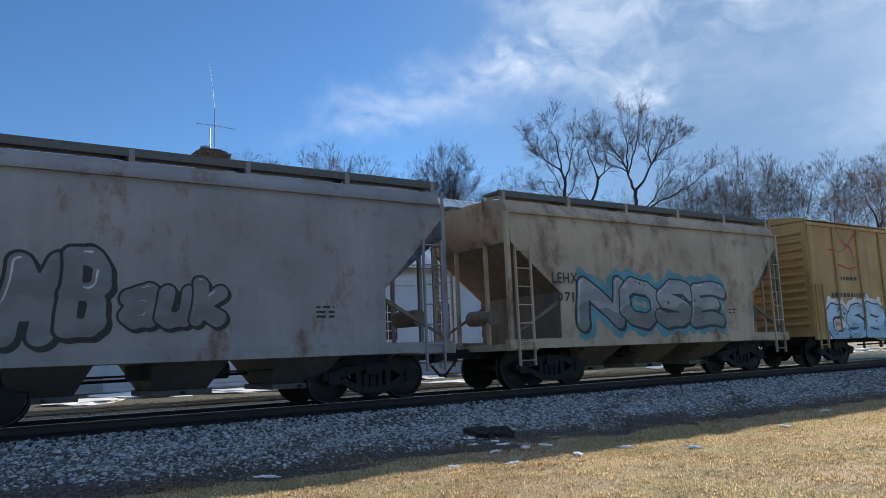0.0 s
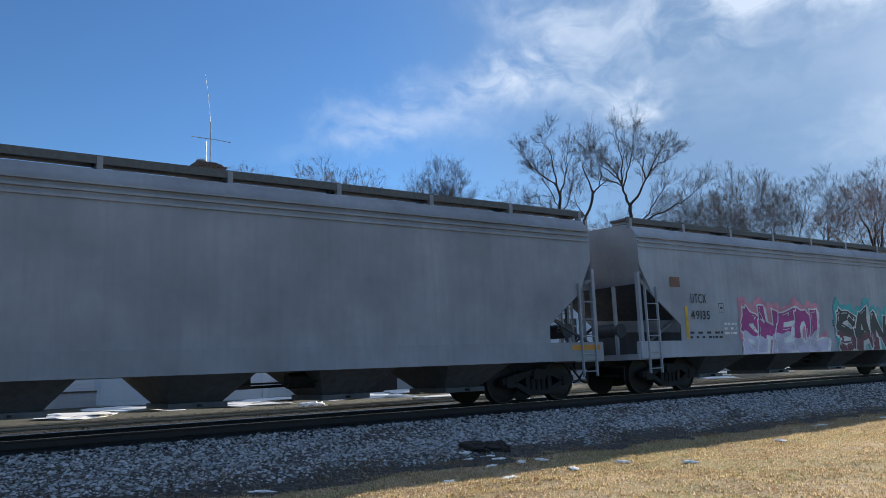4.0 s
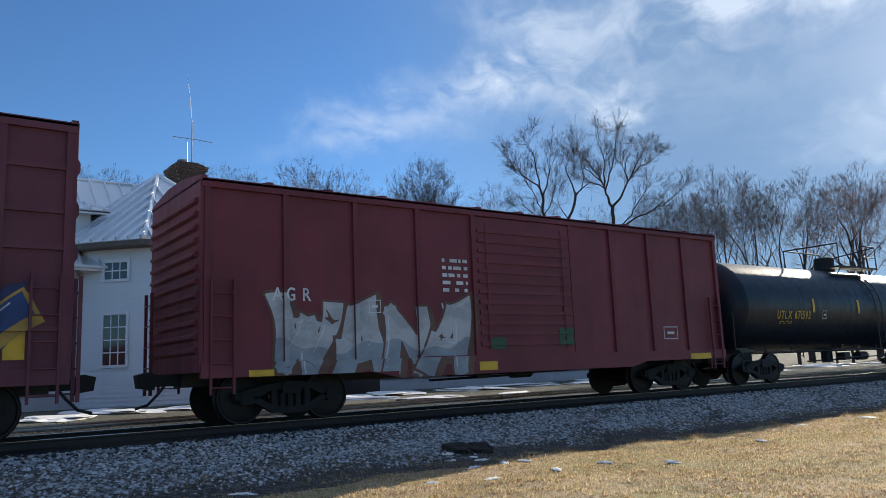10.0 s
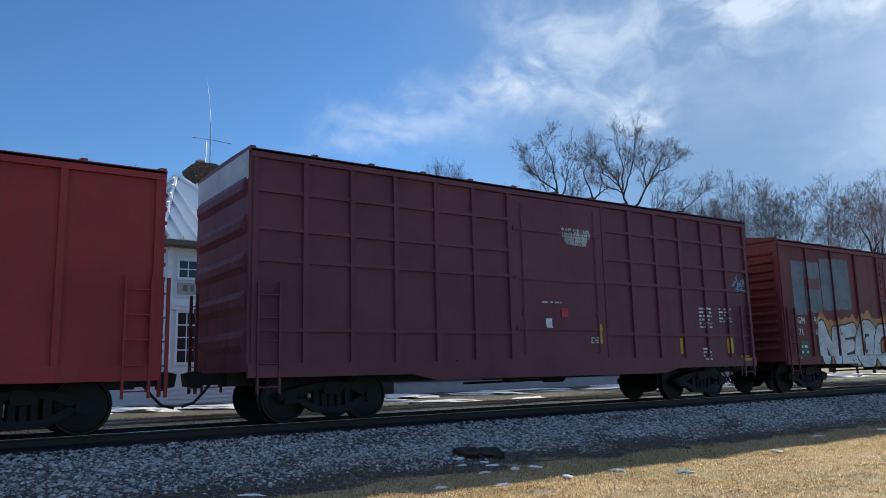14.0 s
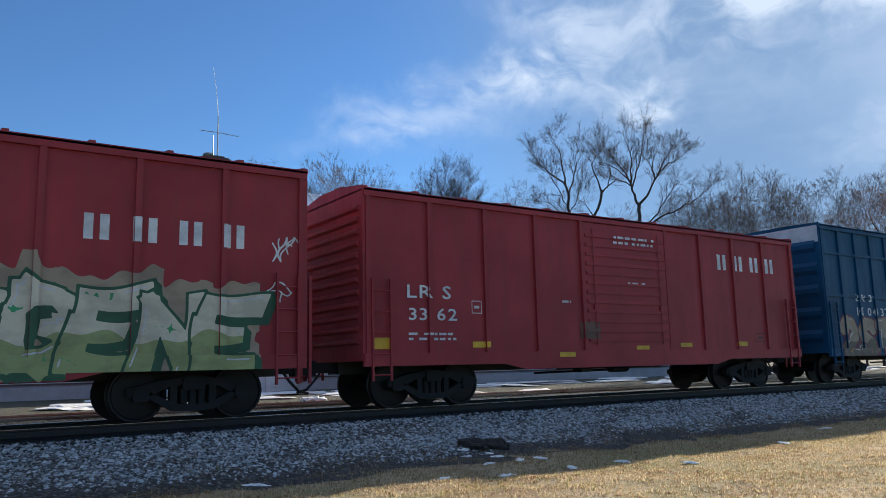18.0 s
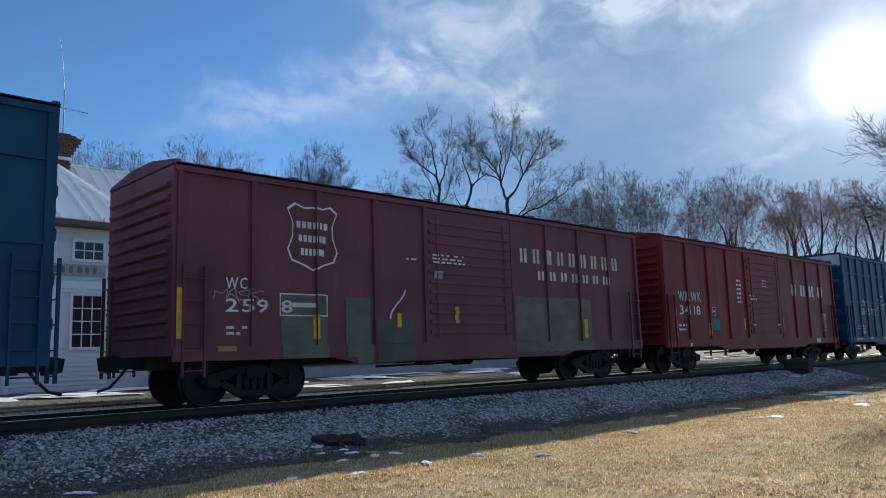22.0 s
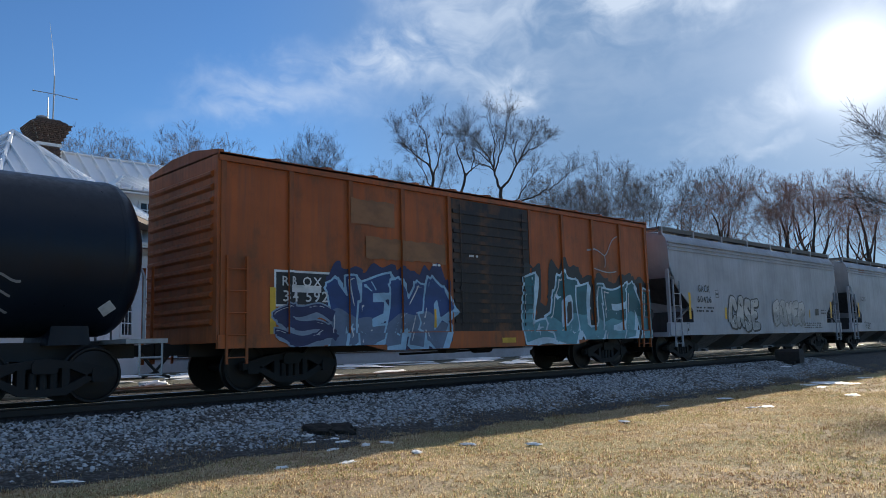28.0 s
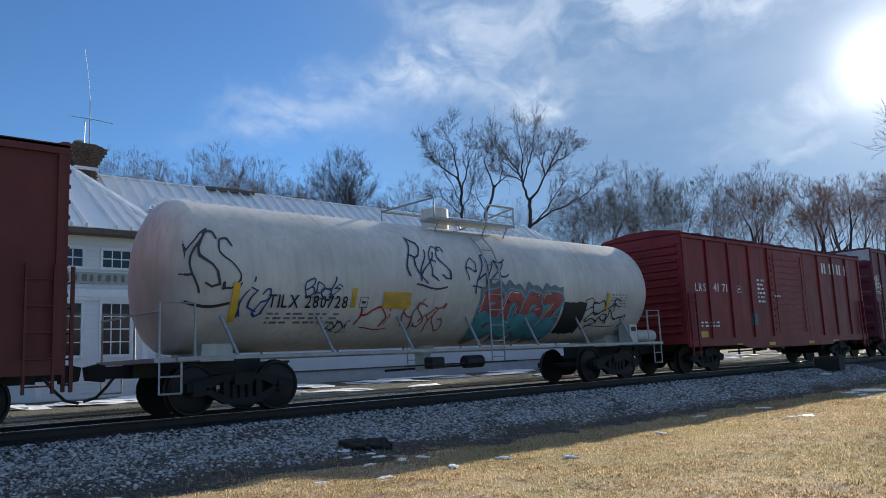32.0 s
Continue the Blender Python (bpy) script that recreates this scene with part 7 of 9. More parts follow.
NAMES = {"T": "lettering", "S": "tag", "L": "stencil", "P": "patch", "O": "data_box", "N": "maker_name", "H": "shield_emblem", "D": "paint_dots", "Q": "placard", "C": "disc"}


def marks(index, rows):
    car = CARS[index][0]
    rng = random.Random(100 + index)
    for i, (kind, text, x0, x1, z0, z1, *cols) in enumerate(rows):
        lift, box = 0.004 + 0.0011 * i + META[car]["lift"], (x0, x1, z0, z1)
        w, h = x1 - x0, z1 - z0
        if kind == "T":
            lift += 0.016
        if kind == "G":
            sprayed_word(car, text, box, cols, lift, rng)
            continue
        if kind == "T":
            glyphs = letters(text)
            ref = bounds([q for g in glyphs for q in g])
            glyphs = [into(g, box, ref) for g in glyphs]
            p = [q for g in glyphs for q in g]
            if h > 0.26:  # large enough to tell its letters apart
                first = part("lettering", on_side(car, glyphs[0], lift), spray(cols[0]), car)
                for g in glyphs[1:]:
                    part("letter", on_side(car, g, lift), spray(cols[0]), first)
                continue
        elif kind == "S":
            p = tag_polys(text, box, rng)
        elif kind == "L":
            p, n = [], int(text)
            for k in range(n):
                za = z1 - h * (k + 0.25) / n
                zb = z1 - h * (k + 0.72) / n
                x = x0
                while x < x1 - 0.02:
                    e = min(x1, x + rng.uniform(0.06, 0.22))
                    p.append(rect(x, e, zb, za))
                    x = e + rng.uniform(0.035, 0.08)
                    if rng.random() < 0.3:
                        x += 0.1
        elif kind == "N":
            p, k = [], len(text)
            if w > 4 * h:  # long words stand lower than their tilted box
                z0, z1 = z0 + 0.2 * h, z1 - 0.2 * h
            for j in range(k):
                xa, d = x0 + w * (j + 0.14) / k, w * 0.19 / k
                p += [rect(xa, xa + d, z0, z1), rect(xa + 1.7 * d, xa + 2.7 * d, z0, z1)]
        elif kind == "O":
            t = max(0.012, 0.06 * min(w, h))
            p = ring(rect(x0, x1, z0, z1), rect(x0 + t, x1 - t, z0 + t, z1 - t))
            p += [rect(x0 + 0.25 * w, x0 + 0.75 * w, z0 + 0.4 * h, z0 + 0.6 * h)]
        elif kind == "H":
            def shield(k):
                cx, cz = (x0 + x1) / 2, (z0 + z1) / 2
                return [(cx + k * u * w / 2, cz + k * v * h / 2) for u, v in ((-1.0, 0.82), (-0.72, 1.0), (-0.35, 0.9), (0, 0.94), (0.35, 0.9), (0.72, 1.0), (1.0, 0.82), (0.8, 0.4), (0.82, 0.0), (1.0, -0.4), (0.85, -0.72), (0.35, -0.86), (0, -1.0), (-0.35, -0.86), (-0.85, -0.72), (-1.0, -0.4), (-0.82, 0.0), (-0.8, 0.4))]
            p = ring(shield(1.0), shield(0.94))
            for k in range(3):
                z = z0 + h * (0.68 - 0.2 * k)
                s = 0.32 - 0.04 * k
                p += [rect(x0 + w * (0.5 - s + 2 * s * j / 6), x0 + w * (0.5 - s + 2 * s * (j + 0.7) / 6), z - 0.05 * h, z + 0.05 * h) for j in range(6)]
        elif kind == "D":
            p = []
            for k in range(int(text or 12)):
                u, v, r = rng.uniform(x0, x1), rng.uniform(z0, z1), rng.uniform(0.015, 0.05)
                p.append([(u + r * math.cos(a), v + r * math.sin(a)) for a in (0, 1.05, 2.1, 3.14, 4.2, 5.25)])
        elif kind == "Q":
            cx, cz = (x0 + x1) / 2, (z0 + z1) / 2
            p = [[(x0, cz), (cx, z0), (x1, cz), (cx, z1)]]
        elif kind == "C":
            p = [[((x0 + x1) / 2 + w / 2 * math.cos(a * 0.3927), (z0 + z1) / 2 + h / 2 * math.sin(a * 0.3927)) for a in range(16)]]
        else:
            if w * h > 0.3:  # a painted-over patch with a ragged rim
                k = max(4, int(w / 0.12))
                low = [(x0 + w * j / k, z0 + rng.uniform(-0.02, 0.03)) for j in range(k + 1)]
                high = [(x0 + w * j / k, z1 + rng.uniform(-0.03, 0.02)) for j in range(k + 1)]
                p = [[low[j], low[j + 1], high[j + 1], high[j]] for j in range(k)]
            else:
                p = [rect(x0, x1, z0, z1)]
        if kind == "N":
            name = part("maker_name", on_side(car, p[:2], lift), spray(cols[0]), car, "row of plain pale letter blocks")
            for j in range(2, len(p), 2):
                part("letter_block", on_side(car, p[j:j + 2], lift), spray(cols[0]), name)
            continue
        m = on_side(car, p, lift)
        if m.v:
            name, label = NAMES[kind], ""
            if kind == "P":
                name = "reflector" if cols[0] in ("Y", "ORANGE") and w * h < 0.3 else "patch"
                label = "yellow reflector strip" if name == "reflector" else "%s painted patch" % WORDS.get(cols[0], "coloured")
            ob = part(name, m, spray(cols[0]), car, label)
            if kind in "LDTS":
                tagged(ob, kind="stuff")


WORDS = {"K": "black", "INK": "black", "W": "white", "WH": "white", "SILVER": "silver", "ICE": "pale blue", "ICEB": "pale blue", "SKY": "light blue", "SKYB": "light blue", "BLUE": "blue", "TEAL": "teal", "TEALB": "teal", "LIME": "lime green", "GREEN": "green", "PINK": "pink", "SALMON": "salmon pink", "RED": "red", "ORANGE": "orange", "Y": "yellow", "GRY": "grey", "MID": "grey", "CREAM": "cream", "PURP": "purple", "LILAC": "lilac", "SLATE": "slate grey", "STEEL": "grey"}

# ---- the train, front to rear ----
TAN, GREY, PALE, WHITE = (0.52, 0.4, 0.28), (0.31, 0.325, 0.355), (0.36, 0.375, 0.41), (0.7, 0.71, 0.72)
MAROON, WCRED, RED, BLUE = (0.155, 0.04, 0.058), (0.165, 0.042, 0.057), (0.35, 0.034, 0.04), (0.001, 0.062, 0.135)
boxcar("yellow boxcar with graffiti along its lower side", -24.46, -39.86, 4.7, (0.5, 0.3, 0.11))
hopper("tan rust-stained covered hopper with graffiti", -11.9, -22.95, 4.3, TAN, 3, True, rust=0.3)
hopper("grey covered hopper with outlined graffiti", 0.55, -10.5, 4.3, (0.3, 0.28, 0.28), 3, True, rust=0.1)
hopper("pale grey covered hopper with blue graffiti", 13.4, 1.95, 4.3, PALE, 2, True, rust=0.12)
tank("white tank car with yellow marks", 28.3, 14.5, 4.05, 1.42, WHITE, rails=GALV, walkway=True, gap=0.1)
centerbeam("green centre-beam flatcar stacked with white-wrapped lumber", 51.15, 29.25)
hopper("grey covered hopper with black and teal graffiti", 71.2, 52.9, 4.35, PALE)
hopper("plain grey covered hopper", 89.0, 72.5, 4.35, GREY)
hopper("pale grey covered hopper with dark end openings", 109.3, 90.4, 4.3, PALE)
hopper("grey covered hopper with blue and green graffiti", 128.9, 110.7, 4.35, GREY)
hopper("grey covered hopper with red and blue graffiti", 148.4, 130.3, 4.35, GREY)
tank("white pressure tank car with black lettering", 161.3, 149.8, 3.95, 1.35, WHITE, rails=GALV, walkway=True, gap=0.1)
tank("black tank car with a grey end and yellow marks", 178.2, 161.95, 3.98, 1.5, head_color=(0.52, 0.52, 0.5), gap=0.1, manway=-0.95)
tank("black tank car with yellow lettering", 197.0, 179.65, 3.98, 1.5, gap=0.1, manway=-0.25)
boxcar("faded red boxcar with pale graffiti", 213.3, 197.85, 4.45, (0.18, 0.032, 0.042))
boxcar("maroon high boxcar with blue and yellow graffiti", 230.45, 215.35, 5.12, MAROON, tall_end=True, belt=(4.38, 3.65, 3.05, 1.75), white_end=True)
boxcar("maroon boxcar with a shield emblem and white graffiti", 247.7, 232.55, 4.5, WCRED)
boxcar("maroon boxcar with a shield emblem and blue-grey graffiti", 265.2, 250.0, 4.5, WCRED)
boxcar("dark red boxcar with grey patches and white graffiti", 282.8, 267.3, 4.75, (0.17, 0.028, 0.032))
boxcar("maroon high boxcar, plain", 299.9, 284.4, 5.12, MAROON, tall_end=True, belt=(4.38, 3.65, 3.05, 1.75), white_end=True)
boxcar("red boxcar with white lettering", 316.85, 301.4, 4.45, RED)
boxcar("rust-red high boxcar with teal graffiti", 333.9, 318.4, 5.0, (0.27, 0.055, 0.035), tall_end=True, white_end=True)
boxcar("maroon high boxcar with small white stencils", 350.6, 335.85, 5.12, MAROON, tall_end=True, belt=(4.38, 3.65, 3.05, 1.75), white_end=True)
boxcar("dark blue high boxcar with orange graffiti", 367.9, 352.4, 5.15, BLUE, dirt=0.07, tall_end=True, belt=(4.25, 2.85), white_end=True)
boxcar("bright red boxcar with bold white marks", 384.7, 369.55, 4.45, RED)
boxcar("bright red boxcar with grey and cream graffiti", 401.25, 385.9, 4.62, RED)
hopper("white covered hopper with many graffiti tags", 421.6, 402.15, 4.35, (0.48, 0.5, 0.53))
boxcar("dark blue high boxcar with white stencils", 438.8, 423.3, 5.15, BLUE, dirt=0.07, tall_end=True, belt=(4.25, 2.85), white_end=True)
boxcar("red boxcar with white lettering and green patches", 455.5, 440.1, 4.62, (0.2, 0.015, 0.02))
boxcar("maroon boxcar with a shield emblem and painted-over patches", 472.4, 457.0, 4.5, WCRED)
boxcar("dark blue high boxcar with white graffiti", 489.9, 474.4, 5.15, BLUE, dirt=0.07, tall_end=True, belt=(4.25, 2.85), white_end=True)
gondola("black mill gondola with yellow reflectors", 511.3, 491.6)
hopper("pale grey covered hopper with faint tags", 530.9, 512.6, 4.35, PALE)
hopper("plain grey covered hopper, unmarked", 547.7, 532.3, 4.35, GREY)
hopper("pale grey covered hopper with dark tags", 567.2, 549.1, 4.35, PALE)
hopper("pale grey covered hopper with outlined tags", 584.9, 568.6, 4.35, PALE)
boxcar("orange-brown boxcar with a black door and blue graffiti", 601.4, 586.0, 4.6, (0.4, 0.1, 0.022), door_color=(0.02, 0.014, 0.014), dirt=0.75, rust=0.3)
tank("black tank car with a white middle band", 615.7, 602.3, 4.05, 1.45, band=(-1.34, 2.41, (0.68, 0.68, 0.66)), rails=GALV, gap=0.15)
boxcar("maroon long high boxcar with blue and white graffiti", 635.3, 617.0, 5.15, MAROON, tall_end=True, door=(-0.1, 4.6), doors=2, posts=10, white_end=True)
boxcar("maroon long high boxcar with grey and teal graffiti", 655.4, 637.0, 5.15, MAROON, tall_end=True, door=(-0.1, 4.6), doors=2, posts=10, white_end=True)
boxcar("red boxcar with white lettering", 672.4, 657.0, 4.62, (0.21, 0.016, 0.021), dirt=0.25)
tank("white tank car with black tags and a graffiti panel", 689.75, 673.8, 4.22, 1.53, (0.6, 0.57, 0.52), rails=GALV, walkway=True, gap=0.3)
boxcar("rust-red boxcar with a yellow reflector", 706.5, 691.2, 4.6, (0.14, 0.03, 0.025))

# ---- lettering, stencils, reflectors and graffiti, car by car: kind, words, x from and to, z from and to, colours ----
marks(0, [
    ('S', 'X', -6.04, -4.65, 3.38, 4.52, 'RED'),
    ('G', 'OSB', -6.89, -3.33, 0.81, 2.02, 'ICE', 'NAVY', 'WH'),
    ('L', '1', -6.01, -4.75, 2.74, 2.99, 'K'),
    ('L', '1', -6.47, -4.31, 2.16, 2.45, 'K'),
])
marks(1, [
    ('T', 'LEHX', -4.07, -3.24, 2.45, 2.71, 'K'),
    ('T', '1071', -4.06, -3.40, 2.01, 2.24, 'K'),
    ('G', 'NOSE', -3.18, 2.44, 1.35, 2.61, 'MID', 'K', 'TEALB2', 'GRY'),
    ('P', '', -3.27, -2.78, 2.1, 2.35, 'SKY'),
    ('L', '2', 2.62, 3.02, 1.69, 1.87, 'K'),
])
marks(2, [
    ('G', 'MB', -2.96, -1.45, 1.32, 2.79, 'GRY', 'K'),
    ('G', 'auk', -1.21, 0.54, 1.51, 2.39, 'GRY', 'K'),
    ('P', '', -2.40, -2.26, 1.51, 1.98, 'Y'),
    ('P', '', 0.04, 0.22, 1.54, 2.0, 'Y'),
    ('L', '3', 2.29, 2.67, 1.64, 1.91, 'K'),
])
marks(3, [
    ('T', 'CBFX', -3.88, -2.74, 3.11, 3.49, 'K'),
    ('T', '303905', -3.84, -2.26, 2.62, 2.97, 'K'),
    ('S', 'OUTSOLO', -4.22, -2.35, 1.85, 2.4, 'RED'),
    ('G', 'COND', -2.28, -0.25, 1.31, 2.32, 'TEAL', 'DTEAL'),
    ('G', 'AFK', 0.15, 1.81, 1.32, 2.31, 'MID', 'GRY'),
    ('P', '', 2.69, 3.11, 1.68, 2.0, 'K'),
    ('P', '', 4.52, 4.69, 1.6, 2.46, 'TAN'),
    ('P', '', -4.18, -4.08, 1.54, 2.44, 'TAN'),
    ('L', '3', -1.76, -1.59, 2.93, 3.2, 'K'),
    ('L', '4', 3.40, 4.03, 1.75, 2.13, 'K'),
    ('S', 'MES', -5.20, -4.37, 2.83, 3.49, 'MID'),
])
marks(4, [
    ('T', 'UTLX 650352', -4.37, -2.61, 2.23, 2.53, 'K'),
    ('S', 'Mi', -2.0, -1.27, 1.74, 2.29, 'RED'),
    ('S', 'Ms', -0.68, 0.46, 1.78, 2.51, 'RED'),
    ('P', '', -5.58, -5.45, 2.12, 3.0, 'Y'),
    ('P', '', 1.46, 1.6, 2.4, 2.8, 'Y'),
    ('P', '', 5.68, 5.82, 2.12, 2.82, 'Y'),
    ('P', '', 1.62, 2.42, 2.05, 2.32, 'Y'),
    ('L', '3', -4.24, -2.89, 1.96, 2.19, 'K'),
    ('P', '', 3.52, 3.64, 2.29, 2.77, 'Y'),
    ('P', '', 3.81, 4.19, 1.95, 2.12, 'GRY'),
    ('L', '5', 5.0, 5.5, 2.2, 2.57, 'K'),
])
marks(6, [
    ('T', 'UTCX', -6.93, -6.24, 2.39, 2.66, 'K'),
    ('T', '49135', -6.97, -6.14, 1.94, 2.19, 'K'),
    ('O', '', -5.69, -5.45, 2.15, 2.41, 'K'),
    ('P', '', -7.2, -7.08, 1.4, 2.31, 'Y'),
    ('L', '2', -7.04, -5.58, 1.39, 1.64, 'K'),
    ('G', 'SHEOL', -4.72, -0.13, 0.93, 2.26, 'MAG', 'WH', 'PINK', 'LILACW'),
    ('G', 'SANTE', 0.5, 6.2, 0.88, 2.3, 'K', 'W', 'TEAL', 'WINE'),
    ('L', '4', 0.29, 0.79, 1.74, 1.96, 'K'),
    ('L', '3', -5.5, -4.92, 1.49, 1.89, 'WH'),
    ('P', '', -7.73, -7.32, 2.83, 3.1, 'RUST'),
])
marks(7, [
    ('P', '', 7.15, 8.09, 1.18, 1.31, 'ORANGE'),
    ('O', '', 6.72, 6.87, 1.62, 1.81, 'K'),
])
marks(8, [
    ('T', 'OFOX', -7.56, -6.7, 2.57, 2.81, 'K'),
    ('T', '6933', -7.63, -6.96, 2.14, 2.38, 'K'),
    ('O', '', -6.24, -5.91, 2.37, 2.68, 'K'),
    ('P', '', -8.18, -8.05, 1.57, 2.36, 'ORANGE'),
    ('L', '2', -7.54, -5.64, 1.64, 1.8, 'GRY'),
])
marks(9, [
    ('T', 'DAKX', -7.29, -6.55, 2.47, 2.7, 'K'),
    ('T', '45006', -7.3, -6.38, 2.0, 2.23, 'K'),
    ('P', '', -7.61, -7.53, 1.54, 2.29, 'ORANGE'),
    ('G', 'NUNK', -5.88, -0.3, 0.97, 2.41, 'SKYB', 'NAVY', 'SALMON', 'BLUE'),
    ('P', '', -6.77, -5.6, 0.95, 1.48, 'BLUE'),
    ('P', '', -5.6, 0.07, 0.95, 1.3, 'BLUE'),
    ('G', 'ASMA', 1.25, 7.62, 0.95, 2.55, 'LIME', 'NAVY', 'SLATEB', 'MOSSL', 'DGREEN'),
    ('S', 'Tbk', 0.72, 1.11, 1.03, 1.25, 'WH'),
    ('L', '4', 0.0, 0.49, 1.58, 2.08, 'GRY'),
    ('S', 'TIC', -0.89, -0.36, 0.98, 1.19, 'WH'),
    ('L', '3', -7.32, -6.86, 1.54, 1.78, 'GRY'),
])
marks(10, [
    ('T', 'UTCX', -6.91, -6.25, 2.38, 2.62, 'K'),
    ('T', '58522', -6.92, -6.09, 1.98, 2.24, 'K'),
    ('O', '', -5.94, -5.69, 2.01, 2.27, 'K'),
    ('P', '', -7.32, -7.18, 1.4, 2.31, 'Y'),
    ('P', '', -4.73, -4.6, 1.52, 1.83, 'Y'),
    ('L', '4', -6.96, -6.18, 1.48, 1.83, 'K'),
    ('S', 'XBN', -3.0, -2.09, 2.3, 2.67, 'BLUE'),
    ('S', 'BON', -3.04, -2.17, 1.89, 2.25, 'BLUE'),
    ('S', 'BAY', -2.84, -2.17, 1.47, 1.85, 'BLUE'),
    ('G', 'TREZ', -1.43, 3.24, 1.05, 2.64, 'SKYB', 'WH', 'REDF', 'BLUE'),
    ('G', '<', -2.46, -1.22, 1.48, 2.37, 'BLUE', 'WH', 'REDF'),
    ('G', '>', 3.14, 4.72, 1.55, 2.39, 'BLUE', 'WH', 'REDF'),
    ('P', '', -8.65, -5.7, 0.98, 1.19, 'MAG'),
    ('O', '', 7.17, 7.54, 1.68, 1.9, 'K'),
    ('S', 'AB', 3.34, 4.26, 2.22, 2.71, 'WH'),
])
marks(11, [
    ('N', 'GATX', -3.81, -2.97, 1.96, 2.21, 'K'),
    ('T', '6614', -2.92, -2.23, 1.97, 2.23, 'K'),
    ('P', '', -4.37, -4.20, 1.57, 2.42, 'Y'),
    ('P', '', -2.12, -2.01, 1.98, 2.42, 'Y'),
    ('P', '', -0.63, -0.52, 1.95, 2.45, 'Y'),
    ('P', '', 1.42, 1.53, 2.02, 2.44, 'Y'),
    ('P', '', 2.95, 3.05, 2.0, 2.46, 'Y'),
    ('P', '', 4.71, 4.83, 1.75, 2.45, 'Y'),
    ('P', '', 1.89, 2.63, 2.02, 2.29, 'Y'),
    ('L', '2', 1.97, 2.57, 2.06, 2.24, 'K'),
    ('T', 'FRA AIP', 3.46, 4.05, 2.41, 2.54, 'K'),
    ('T', 'SR13449', 3.45, 4.04, 2.3, 2.41, 'K'),
    ('T', 'SR13450', 3.46, 4.05, 2.18, 2.3, 'K'),
    ('L', '2', -3.67, -1.70, 1.65, 1.85, 'K'),
    ('L', '2', -1.16, -0.46, 1.87, 1.97, 'K'),
    ('L', '3', 1.68, 2.93, 1.76, 1.96, 'K'),
    ('L', '3', 2.99, 3.82, 1.79, 1.96, 'K'),
    ('L', '6', 4.09, 4.74, 2.23, 2.6, 'K'),
])
marks(12, [
    ('T', 'DPRX 258659', -6.51, -4.25, 2.09, 2.39, 'W'),
    ('O', '', -4.05, -3.77, 2.1, 2.36, 'W'),
    ('L', '2', -6.49, -4.83, 1.74, 1.97, 'W'),
    ('P', '', -7.64, -7.51, 2.07, 2.99, 'Y'),
    ('P', '', -4.23, -4.08, 2.3, 2.77, 'Y'),
    ('P', '', -1.43, -1.27, 2.32, 2.8, 'Y'),
    ('P', '', 1.58, 1.79, 2.32, 2.79, 'Y'),
    ('P', '', 4.53, 4.67, 2.37, 2.82, 'Y'),
    ('P', '', 3.75, 4.45, 1.96, 2.41, 'Y'),
    ('L', '4', 1.73, 2.58, 1.92, 2.3, 'W'),
    ('L', '3', -0.32, 0.14, 1.76, 1.94, 'W'),
    ('L', '4', 6.39, 7.51, 2.14, 2.58, 'GRY'),
    ('Q', '', 7.09, 7.54, 1.43, 1.72, 'PINKR'),
])
marks(13, [
    ('T', 'UTLX', -6.43, -5.57, 2.03, 2.29, 'YI'),
    ('T', '671592', -5.40, -4.42, 2.03, 2.3, 'YI'),
    ('P', '', -4.27, -4.14, 2.26, 2.72, 'Y'),
    ('P', '', -1.21, -1.07, 2.25, 2.74, 'Y'),
    ('P', '', 2.00, 2.13, 2.27, 2.73, 'Y'),
    ('P', '', 4.90, 5.04, 2.28, 2.76, 'Y'),
    ('P', '', 7.81, 8.03, 2.09, 2.96, 'Y'),
    ('P', '', 2.51, 3.27, 2.0, 2.31, 'Y'),
    ('L', '1', 4.60, 5.71, 2.01, 2.15, 'YI'),
    ('O', '', -3.65, -3.37, 2.05, 2.32, 'W'),
    ('O', '', 5.78, 6.27, 1.7, 1.95, 'W'),
    ('L', '2', -6.23, -5.52, 1.87, 1.98, 'YI'),
    ('Q', '', 7.59, 8.03, 1.29, 1.66, 'PINKR'),
    ('L', '1', 7.24, 7.71, 1.89, 2.06, 'W'),
])
marks(14, [
    ('T', 'AG R', -6.36, -5.55, 2.27, 2.53, 'W'),
    ('G', 'WANA', -6.45, -1.68, 0.75, 2.31, 'CHALK', 'BROWN'),
    ('S', "UR'S", -2.35, -1.69, 1.88, 2.29, 'W'),
    ('P', '', -6.84, -6.35, 0.73, 0.99, 'Y'),
    ('P', '', 6.03, 6.97, 0.75, 1.03, 'Y'),
    ('P', '', -1.51, -0.99, 0.81, 1.0, 'Y'),
    ('O', '', 5.04, 5.63, 1.44, 1.78, 'W'),
    ('L', '5', -2.38, -1.68, 2.5, 3.32, 'W'),
    ('O', '', -4.26, -3.98, 2.06, 2.33, 'W'),
    ('P', '', -1.15, -0.70, 1.27, 1.53, 'DGREEN'),
    ('P', '', 1.01, 1.49, 1.34, 1.75, 'DGREEN'),
])
